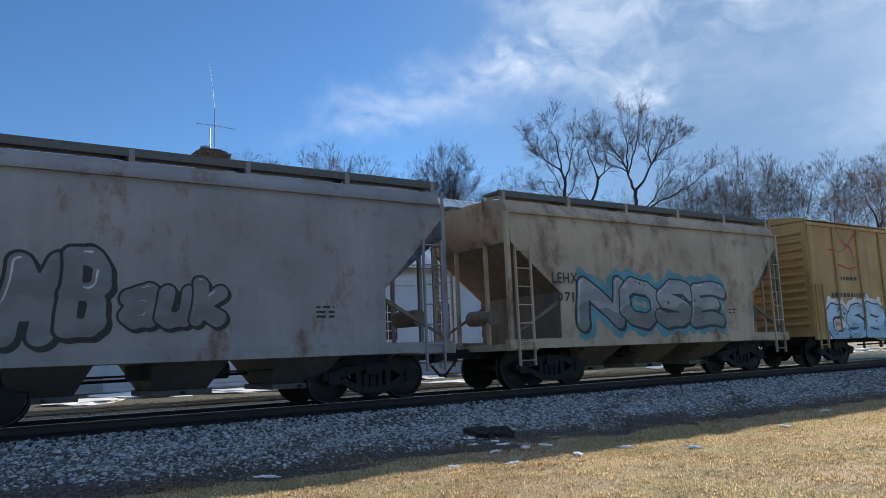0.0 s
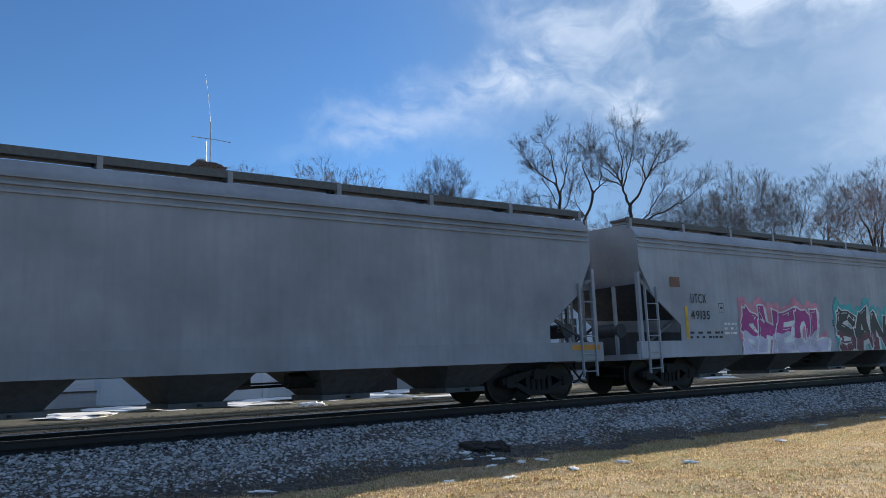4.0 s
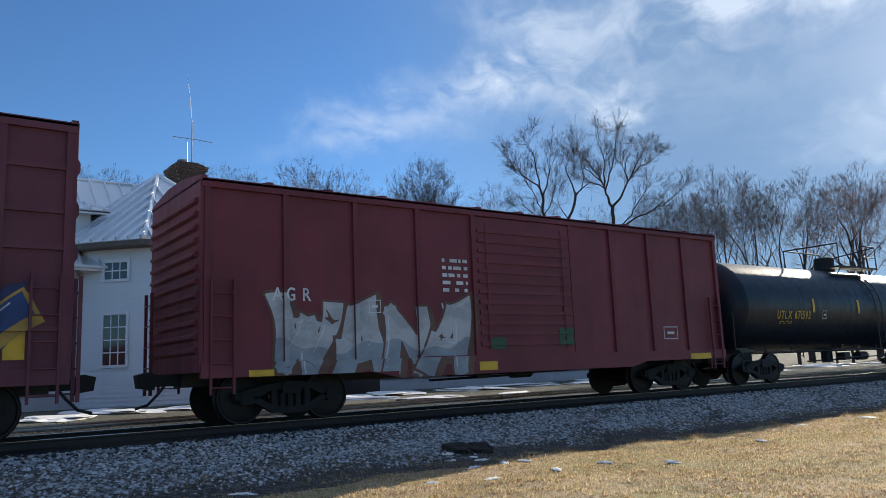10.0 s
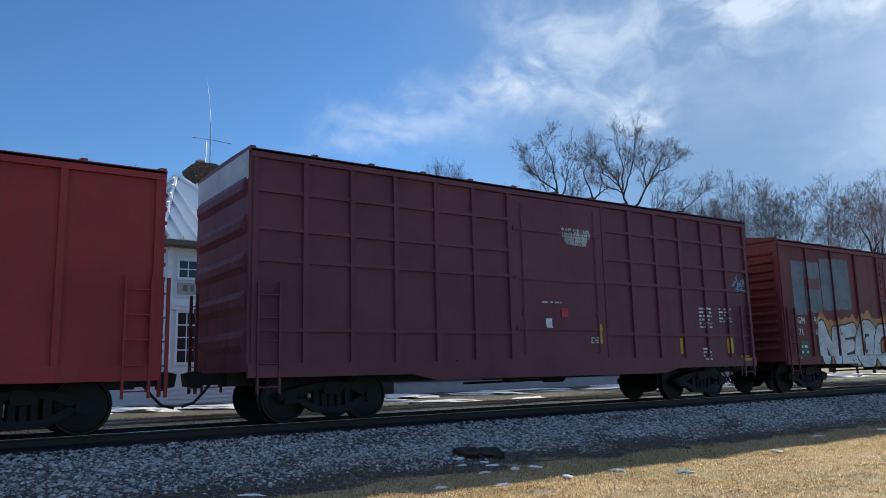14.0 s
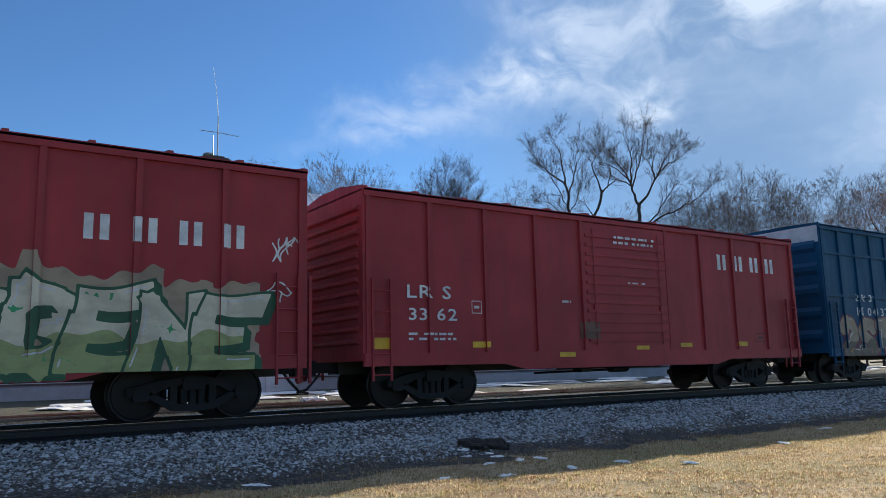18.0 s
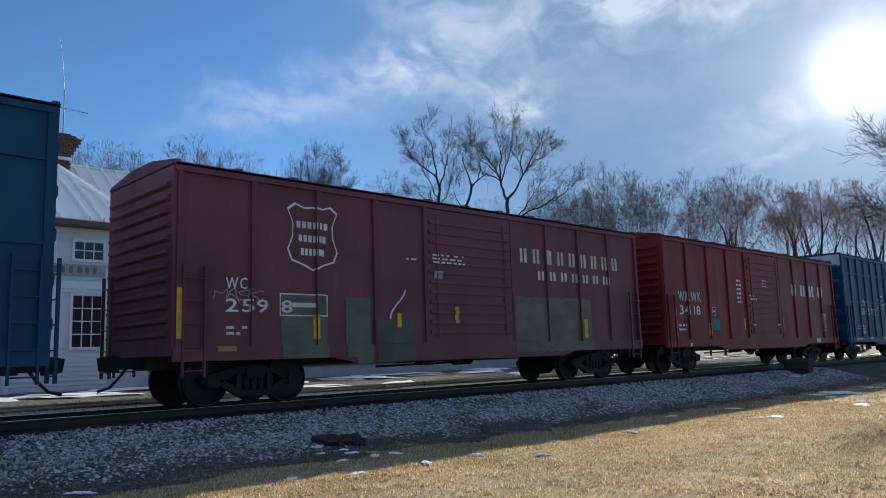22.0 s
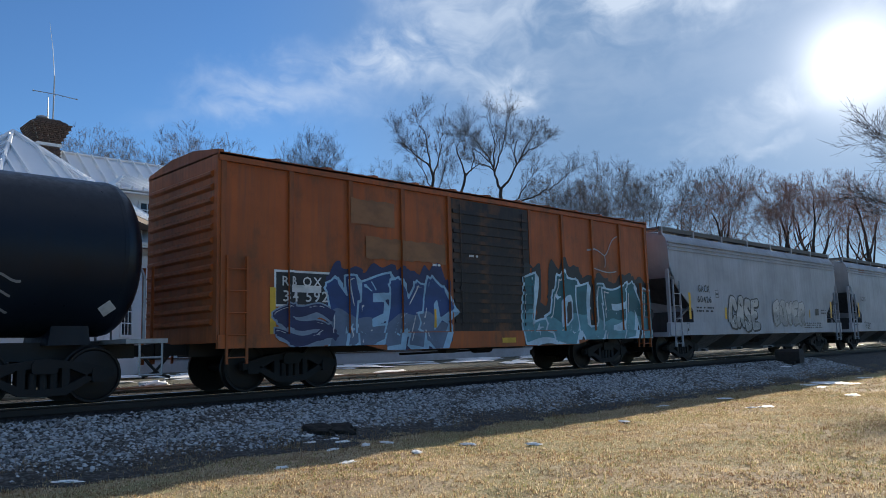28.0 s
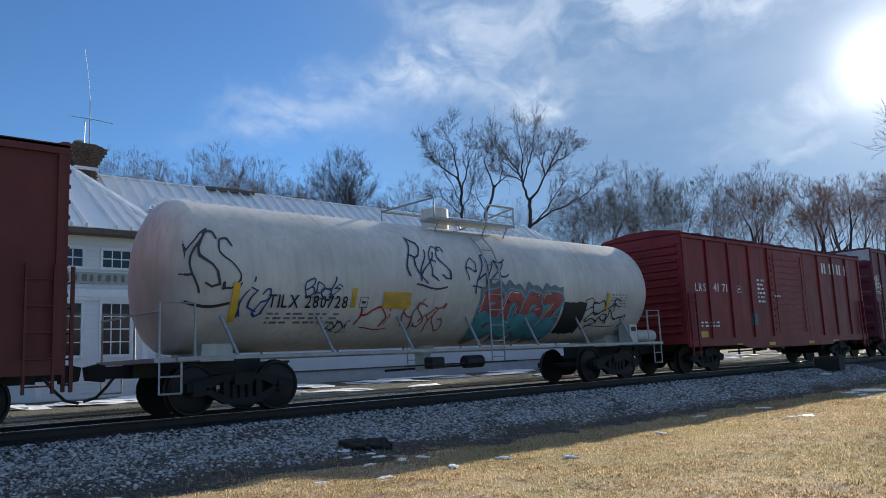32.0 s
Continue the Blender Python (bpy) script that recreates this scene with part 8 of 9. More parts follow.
marks(15, [
    ('T', 'CO ER', -6.58, -5.19, 2.57, 2.86, 'W'),
    ('T', '17 33 28', -6.50, -4.38, 2.11, 2.39, 'W'),
    ('O', '', -3.92, -3.59, 2.12, 2.41, 'W'),
    ('L', '2', -5.64, -4.40, 1.5, 1.77, 'W'),
    ('P', '', -6.62, -6.42, 1.24, 1.7, 'Y'),
    ('P', '', -4.41, -4.27, 1.24, 1.71, 'Y'),
    ('P', '', -1.39, -1.20, 1.54, 2.04, 'Y'),
    ('P', '', 1.54, 1.80, 1.55, 2.03, 'Y'),
    ('P', '', 4.58, 4.79, 1.23, 1.73, 'Y'),
    ('P', '', 6.59, 6.89, 1.27, 1.74, 'Y'),
    ('P', '', -7.37, -6.90, 1.02, 1.17, 'Y'),
    ('G', 'DEMON', -3.58, 1.70, 0.7, 2.31, 'SLATEB', 'DBLUE', 'DBLUE', 'DBLUE', 'OCHRE'),
    ('G', 'SKY', 2.22, 6.81, 0.77, 2.16, 'DBLUE', 'OCHRE', 'NAVY', 'SLATEB'),
    ('T', 'CLOSE AND LOCK', 0.57, 1.58, 4.16, 4.26, 'W'),
    ('T', 'DOOR BEFORE', 0.68, 1.47, 4.04, 4.14, 'W'),
    ('T', 'MOVING CAR', 0.71, 1.44, 3.92, 4.02, 'W'),
    ('L', '1', -2.26, -1.99, 2.83, 2.95, 'W'),
])
marks(16, [
    ('H', '', -5.47, -4.13, 2.54, 3.99, 'W'),
    ('T', 'WC', -6.80, -6.36, 2.14, 2.39, 'W'),
    ('T', '276 44', -6.79, -5.37, 1.72, 1.97, 'W'),
    ('S', 'RASK', -7.02, -6.09, 2.94, 3.59, 'W'),
    ('S', '@', -6.76, -6.33, 2.57, 2.87, 'W'),
    ('S', 'SEK', -3.49, -2.51, 2.19, 2.81, 'W'),
    ('G', 'CLUB', -5.19, -1.29, 0.65, 2.19, 'SILVER', 'K', 'STEEL', 'STEEL', 'K'),
    ('G', 'OMRS', 1.17, 5.72, 0.81, 2.25, 'SILVER', 'NAVY', 'STEEL', 'STEELB', 'K'),
    ('N', 'WISCONSIN', 1.85, 6.80, 3.12, 3.7, 'CREAM'),
    ('N', 'CENTRAL', 2.63, 6.35, 2.66, 3.06, 'CREAM'),
    ('P', '', -7.82, -7.71, 1.25, 2.15, 'Y'),
    ('P', '', 7.51, 7.71, 1.3, 2.16, 'Y'),
    ('P', '', -6.84, -6.08, 1.15, 1.58, 'K'),
    ('L', '2', -6.58, -6.20, 1.25, 1.51, 'W'),
    ('L', '4', -0.97, -0.15, 3.01, 3.31, 'W'),
    ('L', '3', -5.66, -5.30, 1.27, 1.55, 'GRY'),
    ('S', 'MF', -7.62, -7.27, 1.69, 2.01, 'PINK'),
    ('O', '', -0.01, 0.15, 2.95, 3.11, 'W'),
])
marks(17, [
    ('T', 'WC', -6.83, -6.43, 2.16, 2.38, 'W'),
    ('H', '', -5.51, -4.17, 2.56, 3.98, 'W'),
    ('S', 'PRESTO', -7.69, -6.33, 3.47, 4.06, 'W'),
    ('S', 'WKA', -7.67, -6.66, 2.87, 3.45, 'W'),
    ('G', 'REVENGE', -7.18, -1.16, 0.64, 2.31, 'STEEL', 'NAVY', 'GREEN'),
    ('G', 'WEAM', 1.71, 6.95, 0.81, 2.31, 'DTEAL', 'INK', 'TEALB', 'NAVY', 'STEELB'),
    ('N', 'WISCONSIN', 1.84, 6.75, 3.14, 3.73, 'CREAM'),
    ('N', 'CENTRAL', 2.59, 6.32, 2.69, 3.08, 'CREAM'),
    ('P', '', -7.85, -7.74, 1.09, 2.04, 'Y'),
    ('P', '', -4.86, -4.73, 1.06, 1.55, 'Y'),
    ('P', '', -2.04, -1.90, 1.21, 1.7, 'Y'),
    ('P', '', 1.93, 2.09, 1.23, 1.72, 'Y'),
    ('P', '', 4.70, 4.87, 1.19, 1.64, 'Y'),
    ('P', '', 7.54, 7.78, 1.14, 2.06, 'Y'),
    ('L', '2', -2.06, -1.77, 2.86, 3.34, 'W'),
    ('L', '4', -1.01, -0.17, 2.99, 3.32, 'W'),
    ('L', '4', -0.77, -0.28, 1.58, 2.33, 'W'),
    ('O', '', -0.05, 0.17, 2.93, 3.1, 'W'),
])
marks(18, [
    ('P', '', -6.98, -6.29, 2.44, 4.16, 'SLATE'),
    ('P', '', -6.25, -5.35, 2.53, 4.18, 'SLATE'),
    ('P', '', -5.29, -4.45, 2.62, 4.34, 'SLATE'),
    ('P', '', -4.39, -3.49, 2.67, 4.38, 'SLATE'),
    ('P', '', -6.26, -5.4, 3.27, 3.65, 'WREDP'),
    ('T', 'GM', -6.93, -6.52, 2.15, 2.37, 'W'),
    ('T', 'RC', -5.95, -5.6, 2.16, 2.39, 'W'),
    ('T', '71', -6.91, -6.68, 1.79, 1.99, 'W'),
    ('T', '8', -5.95, -5.84, 1.81, 1.99, 'W'),
    ('P', '', -6.85, -6.4, 1.09, 1.6, 'DGREEN'),
    ('L', '2', -6.82, -6.44, 1.17, 1.52, 'W'),
    ('G', 'NEGOE', -5.75, 0.08, 0.74, 2.25, 'CHALKW', 'K', 'ORANGEP', 'W', 'K'),
    ('G', 'Bake', 1.76, 6.63, 0.78, 2.46, 'MAUVE', 'K', 'SKY', 'WREDP'),
    ('P', '', 0.44, 1.67, 0.82, 1.71, 'SKY'),
    ('P', '', 6.6, 7.66, 0.76, 1.69, 'SKY'),
    ('S', 'WIKE', 6.86, 7.73, 2.34, 3.53, 'W'),
    ('L', '3', -1.22, -0.84, 2.73, 3.13, 'W'),
    ('L', '1', -0.64, -0.35, 2.87, 2.99, 'W'),
])
marks(18, [
    ('P', '', -7.02, -6.95, 1.05, 1.96, 'Y'),
    ('P', '', 3.64, 4.36, 2.66, 4.36, 'SLATE'),
    ('S', 'TK', 4.63, 5.2, 3.32, 3.74, 'WH'),
])
marks(19, [
    ('T', 'CLOSE AND LOCK', 0.13, 1.1, 4.09, 4.33, 'W'),
    ('T', 'DOOR BEFORE', 0.21, 0.99, 3.99, 4.18, 'W'),
    ('T', 'MOVING CAR', 0.26, 0.94, 3.9, 4.05, 'W'),
    ('P', '', 1.26, 1.37, 1.5, 1.99, 'Y'),
    ('P', '', 4.39, 4.51, 1.23, 1.66, 'Y'),
    ('P', '', 6.48, 6.67, 1.24, 1.68, 'Y'),
    ('P', '', 7.09, 7.49, 1.03, 1.18, 'Y'),
    ('L', '6', 5.29, 5.85, 1.92, 2.54, 'W'),
    ('L', '5', 6.19, 6.74, 2.1, 2.54, 'W'),
    ('L', '4', 5.36, 5.65, 1.03, 1.42, 'W'),
    ('P', '', -0.5, -0.3, 1.87, 2.09, 'WH'),
    ('S', 'stele', 7.0, 7.51, 3.12, 3.44, 'SKY'),
    ('L', '1', -0.6, 0.03, 2.44, 2.51, 'W'),
    ('P', '', 0.02, 0.23, 2.14, 2.35, 'RED'),
    ('L', '3', 0.95, 1.25, 1.5, 1.67, 'W'),
])
marks(20, [
    ('T', 'WR WK', -6.71, -5.27, 2.35, 2.6, 'W'),
    ('T', '78 16', -6.61, -5.46, 1.83, 2.09, 'W'),
    ('P', '', -6.55, -6.09, 0.95, 1.17, 'Y'),
    ('L', '4', -2.57, -2.09, 2.57, 3.11, 'W'),
])
marks(21, [
    ('T', 'NO KL', -6.81, -5.54, 2.61, 2.92, 'W'),
    ('T', '571 170', -6.92, -5.38, 2.06, 2.28, 'W'),
    ('O', '', -4.12, -3.85, 2.4, 2.66, 'W'),
    ('L', '2', -6.87, -6.37, 1.62, 1.82, 'W'),
    ('L', '2', -6.02, -5.52, 1.61, 1.82, 'W'),
    ('P', '', -6.85, -6.36, 1.17, 1.55, 'Y'),
    ('P', '', -5.08, -4.65, 1.08, 1.19, 'Y'),
    ('P', '', -3.25, -2.83, 0.77, 0.88, 'Y'),
    ('P', '', -0.81, -0.35, 1.4, 1.51, 'Y'),
    ('P', '', 0.41, 0.9, 1.4, 1.5, 'Y'),
    ('P', '', 2.24, 2.67, 1.12, 1.22, 'Y'),
    ('P', '', 4.71, 5.18, 1.13, 1.25, 'Y'),
    ('S', 'WAEFFE', -7.63, -6.23, 2.81, 3.36, 'MID'),
    ('S', 'SEFHY', -7.63, -7.09, 1.61, 2.06, 'CHALK'),
    ('G', 'ALK', -4.43, -1.78, 0.72, 2.23, 'DTEAL', 'MID'),
    ('G', 'WMAWJ', 1.45, 6.71, 0.83, 2.3, 'CHALK', 'DTEAL', 'LILAC'),
    ('G', '~L~', -7.56, -4.55, 0.79, 1.57, 'SLATEB', 'SLATEB'),
    ('L', '4', -2.48, -2.11, 2.5, 3.25, 'WH'),
])
marks(21, [
    ('L', '4', -1.58, -0.71, 2.73, 3.3, 'W'),
    ('P', '', -0.66, -0.45, 1.6, 1.78, 'WH'),
    ('L', '2', 0.48, 0.93, 3.21, 3.39, 'W'),
])
marks(22, [
    ('T', 'CO ER', -6.22, -4.90, 2.55, 2.83, 'W'),
    ('T', '17 35 09', -6.19, -4.07, 2.08, 2.37, 'W'),
    ('O', '', -3.54, -3.23, 2.09, 2.39, 'W'),
    ('P', '', -6.30, -6.07, 1.24, 1.71, 'Y'),
    ('P', '', -4.10, -3.94, 1.23, 1.71, 'Y'),
    ('P', '', -7.08, -6.56, 1.02, 1.15, 'Y'),
    ('L', '2', -5.33, -4.11, 1.49, 1.77, 'W'),
    ('L', '6', -3.65, -3.16, 1.03, 1.72, 'W'),
    ('L', '1', -6.28, -5.90, 1.01, 1.11, 'W'),
    ('L', '3', -5.27, -4.98, 0.97, 1.17, 'W'),
])
marks(22, [
    ('T', 'CLOSE AND LOCK', 0.18, 1.15, 4.19, 4.30, 'W'),
    ('T', 'DOOR BEFORE', 0.26, 1.07, 4.06, 4.17, 'W'),
    ('T', 'MOVING CAR', 0.32, 1.01, 3.92, 4.03, 'W'),
    ('P', '', -2.86, -2.56, 2.89, 2.98, 'WH'),
    ('P', '', -2.84, -2.53, 2.70, 2.80, 'WH'),
    ('P', '', -2.83, -2.51, 2.52, 2.63, 'WH'),
    ('P', '', -2.40, -2.30, 3.07, 3.34, 'WH'),
    ('P', '', -2.39, -2.27, 2.74, 3.00, 'WH'),
    ('P', '', -1.87, -1.58, 3.19, 3.30, 'WH'),
    ('P', '', -1.84, -1.58, 3.06, 3.16, 'WH'),
    ('P', '', -1.94, -1.68, 2.76, 2.85, 'WH'),
    ('P', '', -0.93, -0.61, 2.69, 2.79, 'WH'),
    ('L', '3', -2.01, -1.72, 3.26, 3.40, 'W'),
    ('O', '', -0.84, -0.67, 2.21, 2.37, 'W'),
    ('P', '', -0.50, -0.30, 1.89, 2.10, 'WH'),
    ('C', '', 0.02, 0.18, 2.21, 2.36, 'REDF'),
    ('L', '1', -0.57, 0.06, 2.44, 2.51, 'W'),
    ('L', '1', -1.32, -0.78, 1.72, 1.78, 'W'),
])
marks(22, [
    ('P', '', -1.95, -1.85, 1.52, 1.98, 'Y'),
    ('P', '', 1.22, 1.32, 1.53, 2.01, 'Y'),
    ('P', '', 4.28, 4.37, 1.24, 1.69, 'Y'),
    ('P', '', 6.35, 6.52, 1.24, 1.68, 'Y'),
    ('P', '', 6.98, 7.32, 1.04, 1.16, 'Y'),
    ('L', '3', 0.95, 1.20, 1.56, 1.76, 'W'),
    ('L', '6', 5.13, 5.67, 1.94, 2.54, 'W'),
    ('L', '5', 6.00, 6.60, 2.09, 2.55, 'W'),
    ('L', '3', 5.20, 5.44, 0.98, 1.43, 'W'),
    ('L', '1', 6.28, 6.53, 1.01, 1.11, 'W'),
    ('T', '70K', -2.82, -2.62, 1.04, 1.14, 'W'),
    ('L', '1', -1.71, -1.14, 0.69, 0.76, 'W'),
    ('L', '1', -3.26, -2.75, 0.70, 0.77, 'W'),
])
marks(23, [
    ('T', 'LR S', -5.83, -4.78, 2.69, 2.94, 'W'),
    ('T', '10 04 37', -5.82, -3.72, 2.21, 2.49, 'W'),
    ('O', '', -3.19, -2.94, 2.45, 2.72, 'W'),
    ('N', 'GATX', 3.68, 6.75, 3.51, 4.28, 'W'),
    ('G', '2STER', -6.97, -1.4, 0.76, 2.22, 'TANF', 'WINE', None, 'BROWNG', 'ORANGEP'),
    ('G', 'ENEZ', 1.77, 5.72, 0.83, 2.09, 'TANF', 'WINE', None, 'BROWNG', 'REDF'),
    ('P', '', -6.96, -6.21, 0.87, 1.0, 'Y'),
    ('P', '', -5.85, -5.39, 1.21, 1.38, 'Y'),
    ('P', '', 6.11, 7.06, 0.94, 1.07, 'Y'),
    ('P', '', 0.28, 0.67, 0.96, 1.06, 'Y'),
    ('P', '', -2.93, -2.48, 0.91, 1.05, 'Y'),
    ('L', '7', -0.98, -0.03, 3.93, 4.66, 'W'),
    ('L', '3', -2.53, -2.23, 2.47, 2.89, 'W'),
    ('L', '5', -1.56, -1.16, 2.65, 3.17, 'W'),
    ('L', '3', 0.26, 0.87, 2.59, 2.8, 'W'),
    ('D', '40', 1.27, 6.29, 0.86, 2.51, 'ICE'),
    ('P', '', -0.08, 0.05, 1.88, 2.07, 'WH'),
    ('O', '', -0.45, -0.3, 1.86, 2.06, 'W'),
])
marks(23, [
    ('L', '1', 0.28, 0.88, 4.08, 4.18, 'W'),
    ('L', '4', 4.52, 5.9, 2.05, 2.41, 'W'),
    ('P', '', -0.98, 0.07, 1.45, 1.81, 'DBLUE'),
])
marks(24, [
    ('T', 'LR S', -6.54, -5.43, 2.26, 2.54, 'W'),
    ('T', '33 62', -6.50, -5.29, 1.8, 2.06, 'W'),
    ('O', '', -4.88, -4.61, 1.97, 2.25, 'W'),
    ('N', 'GATX', 3.73, 6.79, 3.24, 3.97, 'W'),
    ('P', '', -7.33, -6.89, 1.21, 1.44, 'Y'),
    ('P', '', -4.88, -4.43, 1.23, 1.36, 'Y'),
    ('P', '', -2.42, -1.92, 1.0, 1.11, 'Y'),
    ('P', '', 0.23, 0.71, 1.14, 1.25, 'Y'),
    ('P', '', 2.00, 2.48, 1.21, 1.32, 'Y'),
    ('P', '', 4.46, 4.96, 1.22, 1.35, 'Y'),
    ('L', '2', -6.51, -5.32, 1.36, 1.57, 'W'),
    ('L', '2', -0.41, 1.09, 3.79, 4.05, 'W'),
    ('L', '1', -2.21, -1.92, 2.25, 2.36, 'W'),
    ('L', '1', 0.02, 0.66, 2.79, 2.87, 'W'),
    ('O', '', 5.37, 5.83, 1.34, 1.59, 'K'),
    ('P', '', -1.66, -1.04, 1.42, 1.83, 'BROWN'),
])
marks(25, [
    ('T', 'WR WK', -6.57, -5.33, 2.25, 2.53, 'W'),
    ('T', '78 94', -6.52, -5.4, 1.86, 2.12, 'W'),
    ('N', 'GATX', 3.63, 6.71, 2.9, 3.62, 'W'),
    ('G', 'SOKY', -5.32, -1.64, 0.8, 2.18, 'STEELB', 'ICE', 'DTEAL', 'SLATEB', 'ICE'),
    ('G', 'UGENE', 1.6, 6.69, 0.85, 2.25, 'CREAM', 'DGREEN', 'TANF', 'MOSSL', 'GREEN'),
    ('L', '5', -2.27, -1.83, 2.74, 3.43, 'WH'),
    ('S', 'VVF', 6.98, 7.45, 2.87, 3.28, 'W'),
    ('S', 'R', 6.89, 7.3, 2.07, 2.47, 'W'),
    ('P', '', -6.63, -6.48, 0.83, 1.12, 'Y'),
    ('L', '1', -0.28, 0.66, 2.31, 2.44, 'W'),
    ('L', '1', -0.83, -0.5, 2.94, 3.04, 'W'),
    ('O', '', 0.2, 0.37, 1.76, 1.92, 'W'),
    ('O', '', -4.78, -4.5, 2.09, 2.33, 'W'),
    ('O', '', -2.36, -1.78, 2.05, 2.39, 'W'),
    ('L', '2', -6.54, -6.12, 1.32, 1.57, 'W'),
])
marks(26, [
    ('T', 'XOMX', -7.88, -6.93, 2.65, 2.95, 'K'),
    ('T', '720572', -7.87, -6.64, 2.19, 2.47, 'K'),
    ('G', 'NEHD', -6.92, -3.12, 1.11, 2.55, 'INK', 'INK', 'TEALB'),
    ('G', 'ZURC', -2.92, 0.21, 1.39, 2.66, 'NAVY', 'WH', 'NAVY'),
    ('S', 'AVKST', 0.37, 1.62, 1.65, 2.32, 'PINKR'),
    ('S', 'REGS', 2.23, 3.25, 1.81, 2.29, 'RED'),
    ('S', 'MES', 4.25, 4.92, 1.56, 2.21, 'RED'),
    ('S', 'ES', -3.06, -2.65, 1.69, 2.19, 'RED'),
    ('G', 'FEWME', 5.13, 7.91, 1.25, 2.09, 'INK', 'CHALKW', 'GRY'),
    ('P', '', -3.08, -2.61, 1.08, 1.22, 'Y'),
    ('P', '', -0.14, 0.33, 1.07, 1.19, 'Y'),
    ('P', '', 2.52, 2.93, 1.09, 1.19, 'Y'),
    ('P', '', 7.54, 7.98, 1.04, 1.16, 'Y'),
    ('L', '2', -7.71, -7.00, 1.64, 1.91, 'K'),
    ('L', '2', 1.68, 2.28, 1.93, 2.09, 'K'),
    ('L', '2', 5.04, 6.06, 2.5, 2.62, 'K'),
    ('L', '2', 3.43, 4.18, 1.95, 2.12, 'K'),
    ('S', 'MES', -9.45, -8.16, 2.46, 3.63, 'K'),
])
marks(26, [
    ('L', '1', 3.43, 4.34, 1.2, 1.34, 'K'),
    ('O', '', -6.29, -6.04, 2.47, 2.71, 'K'),
    ('S', 'eksm', -5.50, -4.88, 1.86, 2.16, 'TEALB'),
])
marks(27, [
    ('T', 'LR S', -5.46, -4.4, 2.69, 3.0, 'W'),
    ('T', '10 01 75', -5.39, -3.44, 2.22, 2.56, 'W'),
    ('O', '', -2.92, -2.65, 2.5, 2.76, 'W'),
    ('N', 'GATX', 3.79, 6.78, 3.49, 4.28, 'W'),
    ('P', '', -6.7, -5.82, 0.97, 1.08, 'Y'),
    ('P', '', -4.67, -4.21, 1.01, 1.11, 'Y'),
    ('P', '', -2.67, -2.2, 0.98, 1.1, 'Y'),
    ('P', '', 0.42, 0.89, 1.0, 1.11, 'Y'),
    ('P', '', 3.02, 3.48, 1.02, 1.11, 'Y'),
    ('P', '', -5.48, -5.08, 1.28, 1.46, 'Y'),
    ('P', '', 6.23, 6.97, 0.99, 1.08, 'Y'),
    ('L', '1', -2.91, -2.63, 2.98, 3.12, 'WH'),
    ('L', '4', -2.23, -1.94, 2.46, 3.35, 'WH'),
    ('L', '4', -1.36, -0.94, 2.65, 3.37, 'WH'),
    ('L', '7', -0.7, 0.18, 3.99, 4.69, 'W'),
    ('L', '2', -6.21, -5.07, 1.49, 1.72, 'W'),
    ('L', '5', 4.55, 5.93, 2.0, 2.42, 'W'),
    ('P', '', 0.14, 0.32, 2.2, 2.45, 'WH'),
])
marks(27, [
    ('O', '', -0.29, -0.14, 1.87, 2.04, 'W'),
    ('L', '3', 0.42, 1.14, 2.63, 2.83, 'W'),
])
marks(28, [
    ('T', 'WR WK', -6.73, -5.15, 2.45, 2.78, 'W'),
    ('T', '34 18', -6.67, -5.25, 1.98, 2.3, 'W'),
    ('O', '', -4.35, -4.09, 1.98, 2.27, 'W'),
    ('N', 'GATX', 2.73, 6.57, 2.77, 3.57, 'W'),
    ('P', '', -7.0, -6.88, 1.24, 2.17, 'Y'),
    ('P', '', -4.69, -4.57, 1.25, 1.7, 'Y'),
    ('P', '', -1.85, -1.75, 1.47, 1.92, 'Y'),
    ('P', '', 1.66, 1.8, 1.52, 1.94, 'Y'),
    ('P', '', -4.45, -3.83, 1.46, 1.85, 'DTEAL'),
    ('L', '6', -2.28, -1.9, 2.44, 3.42, 'WH'),
    ('L', '2', -1.32, -0.74, 2.58, 2.87, 'W'),
    ('L', '3', -0.13, 0.25, 3.14, 3.49, 'W'),
    ('L', '2', -6.79, -6.25, 1.4, 1.68, 'W'),
    ('O', '', 5.99, 6.46, 1.43, 1.73, 'W'),
    ('L', '4', 5.96, 6.49, 1.78, 2.21, 'W'),
    ('L', '1', -1.24, -0.94, 1.6, 1.7, 'W'),
    ('L', '1', 0.96, 1.29, 1.62, 1.72, 'W'),
    ('P', '', 4.92, 5.41, 0.92, 1.1, 'WH'),
])
marks(28, [
    ('P', '', -6.22, -6.09, 0.89, 1.01, 'WH'),
])
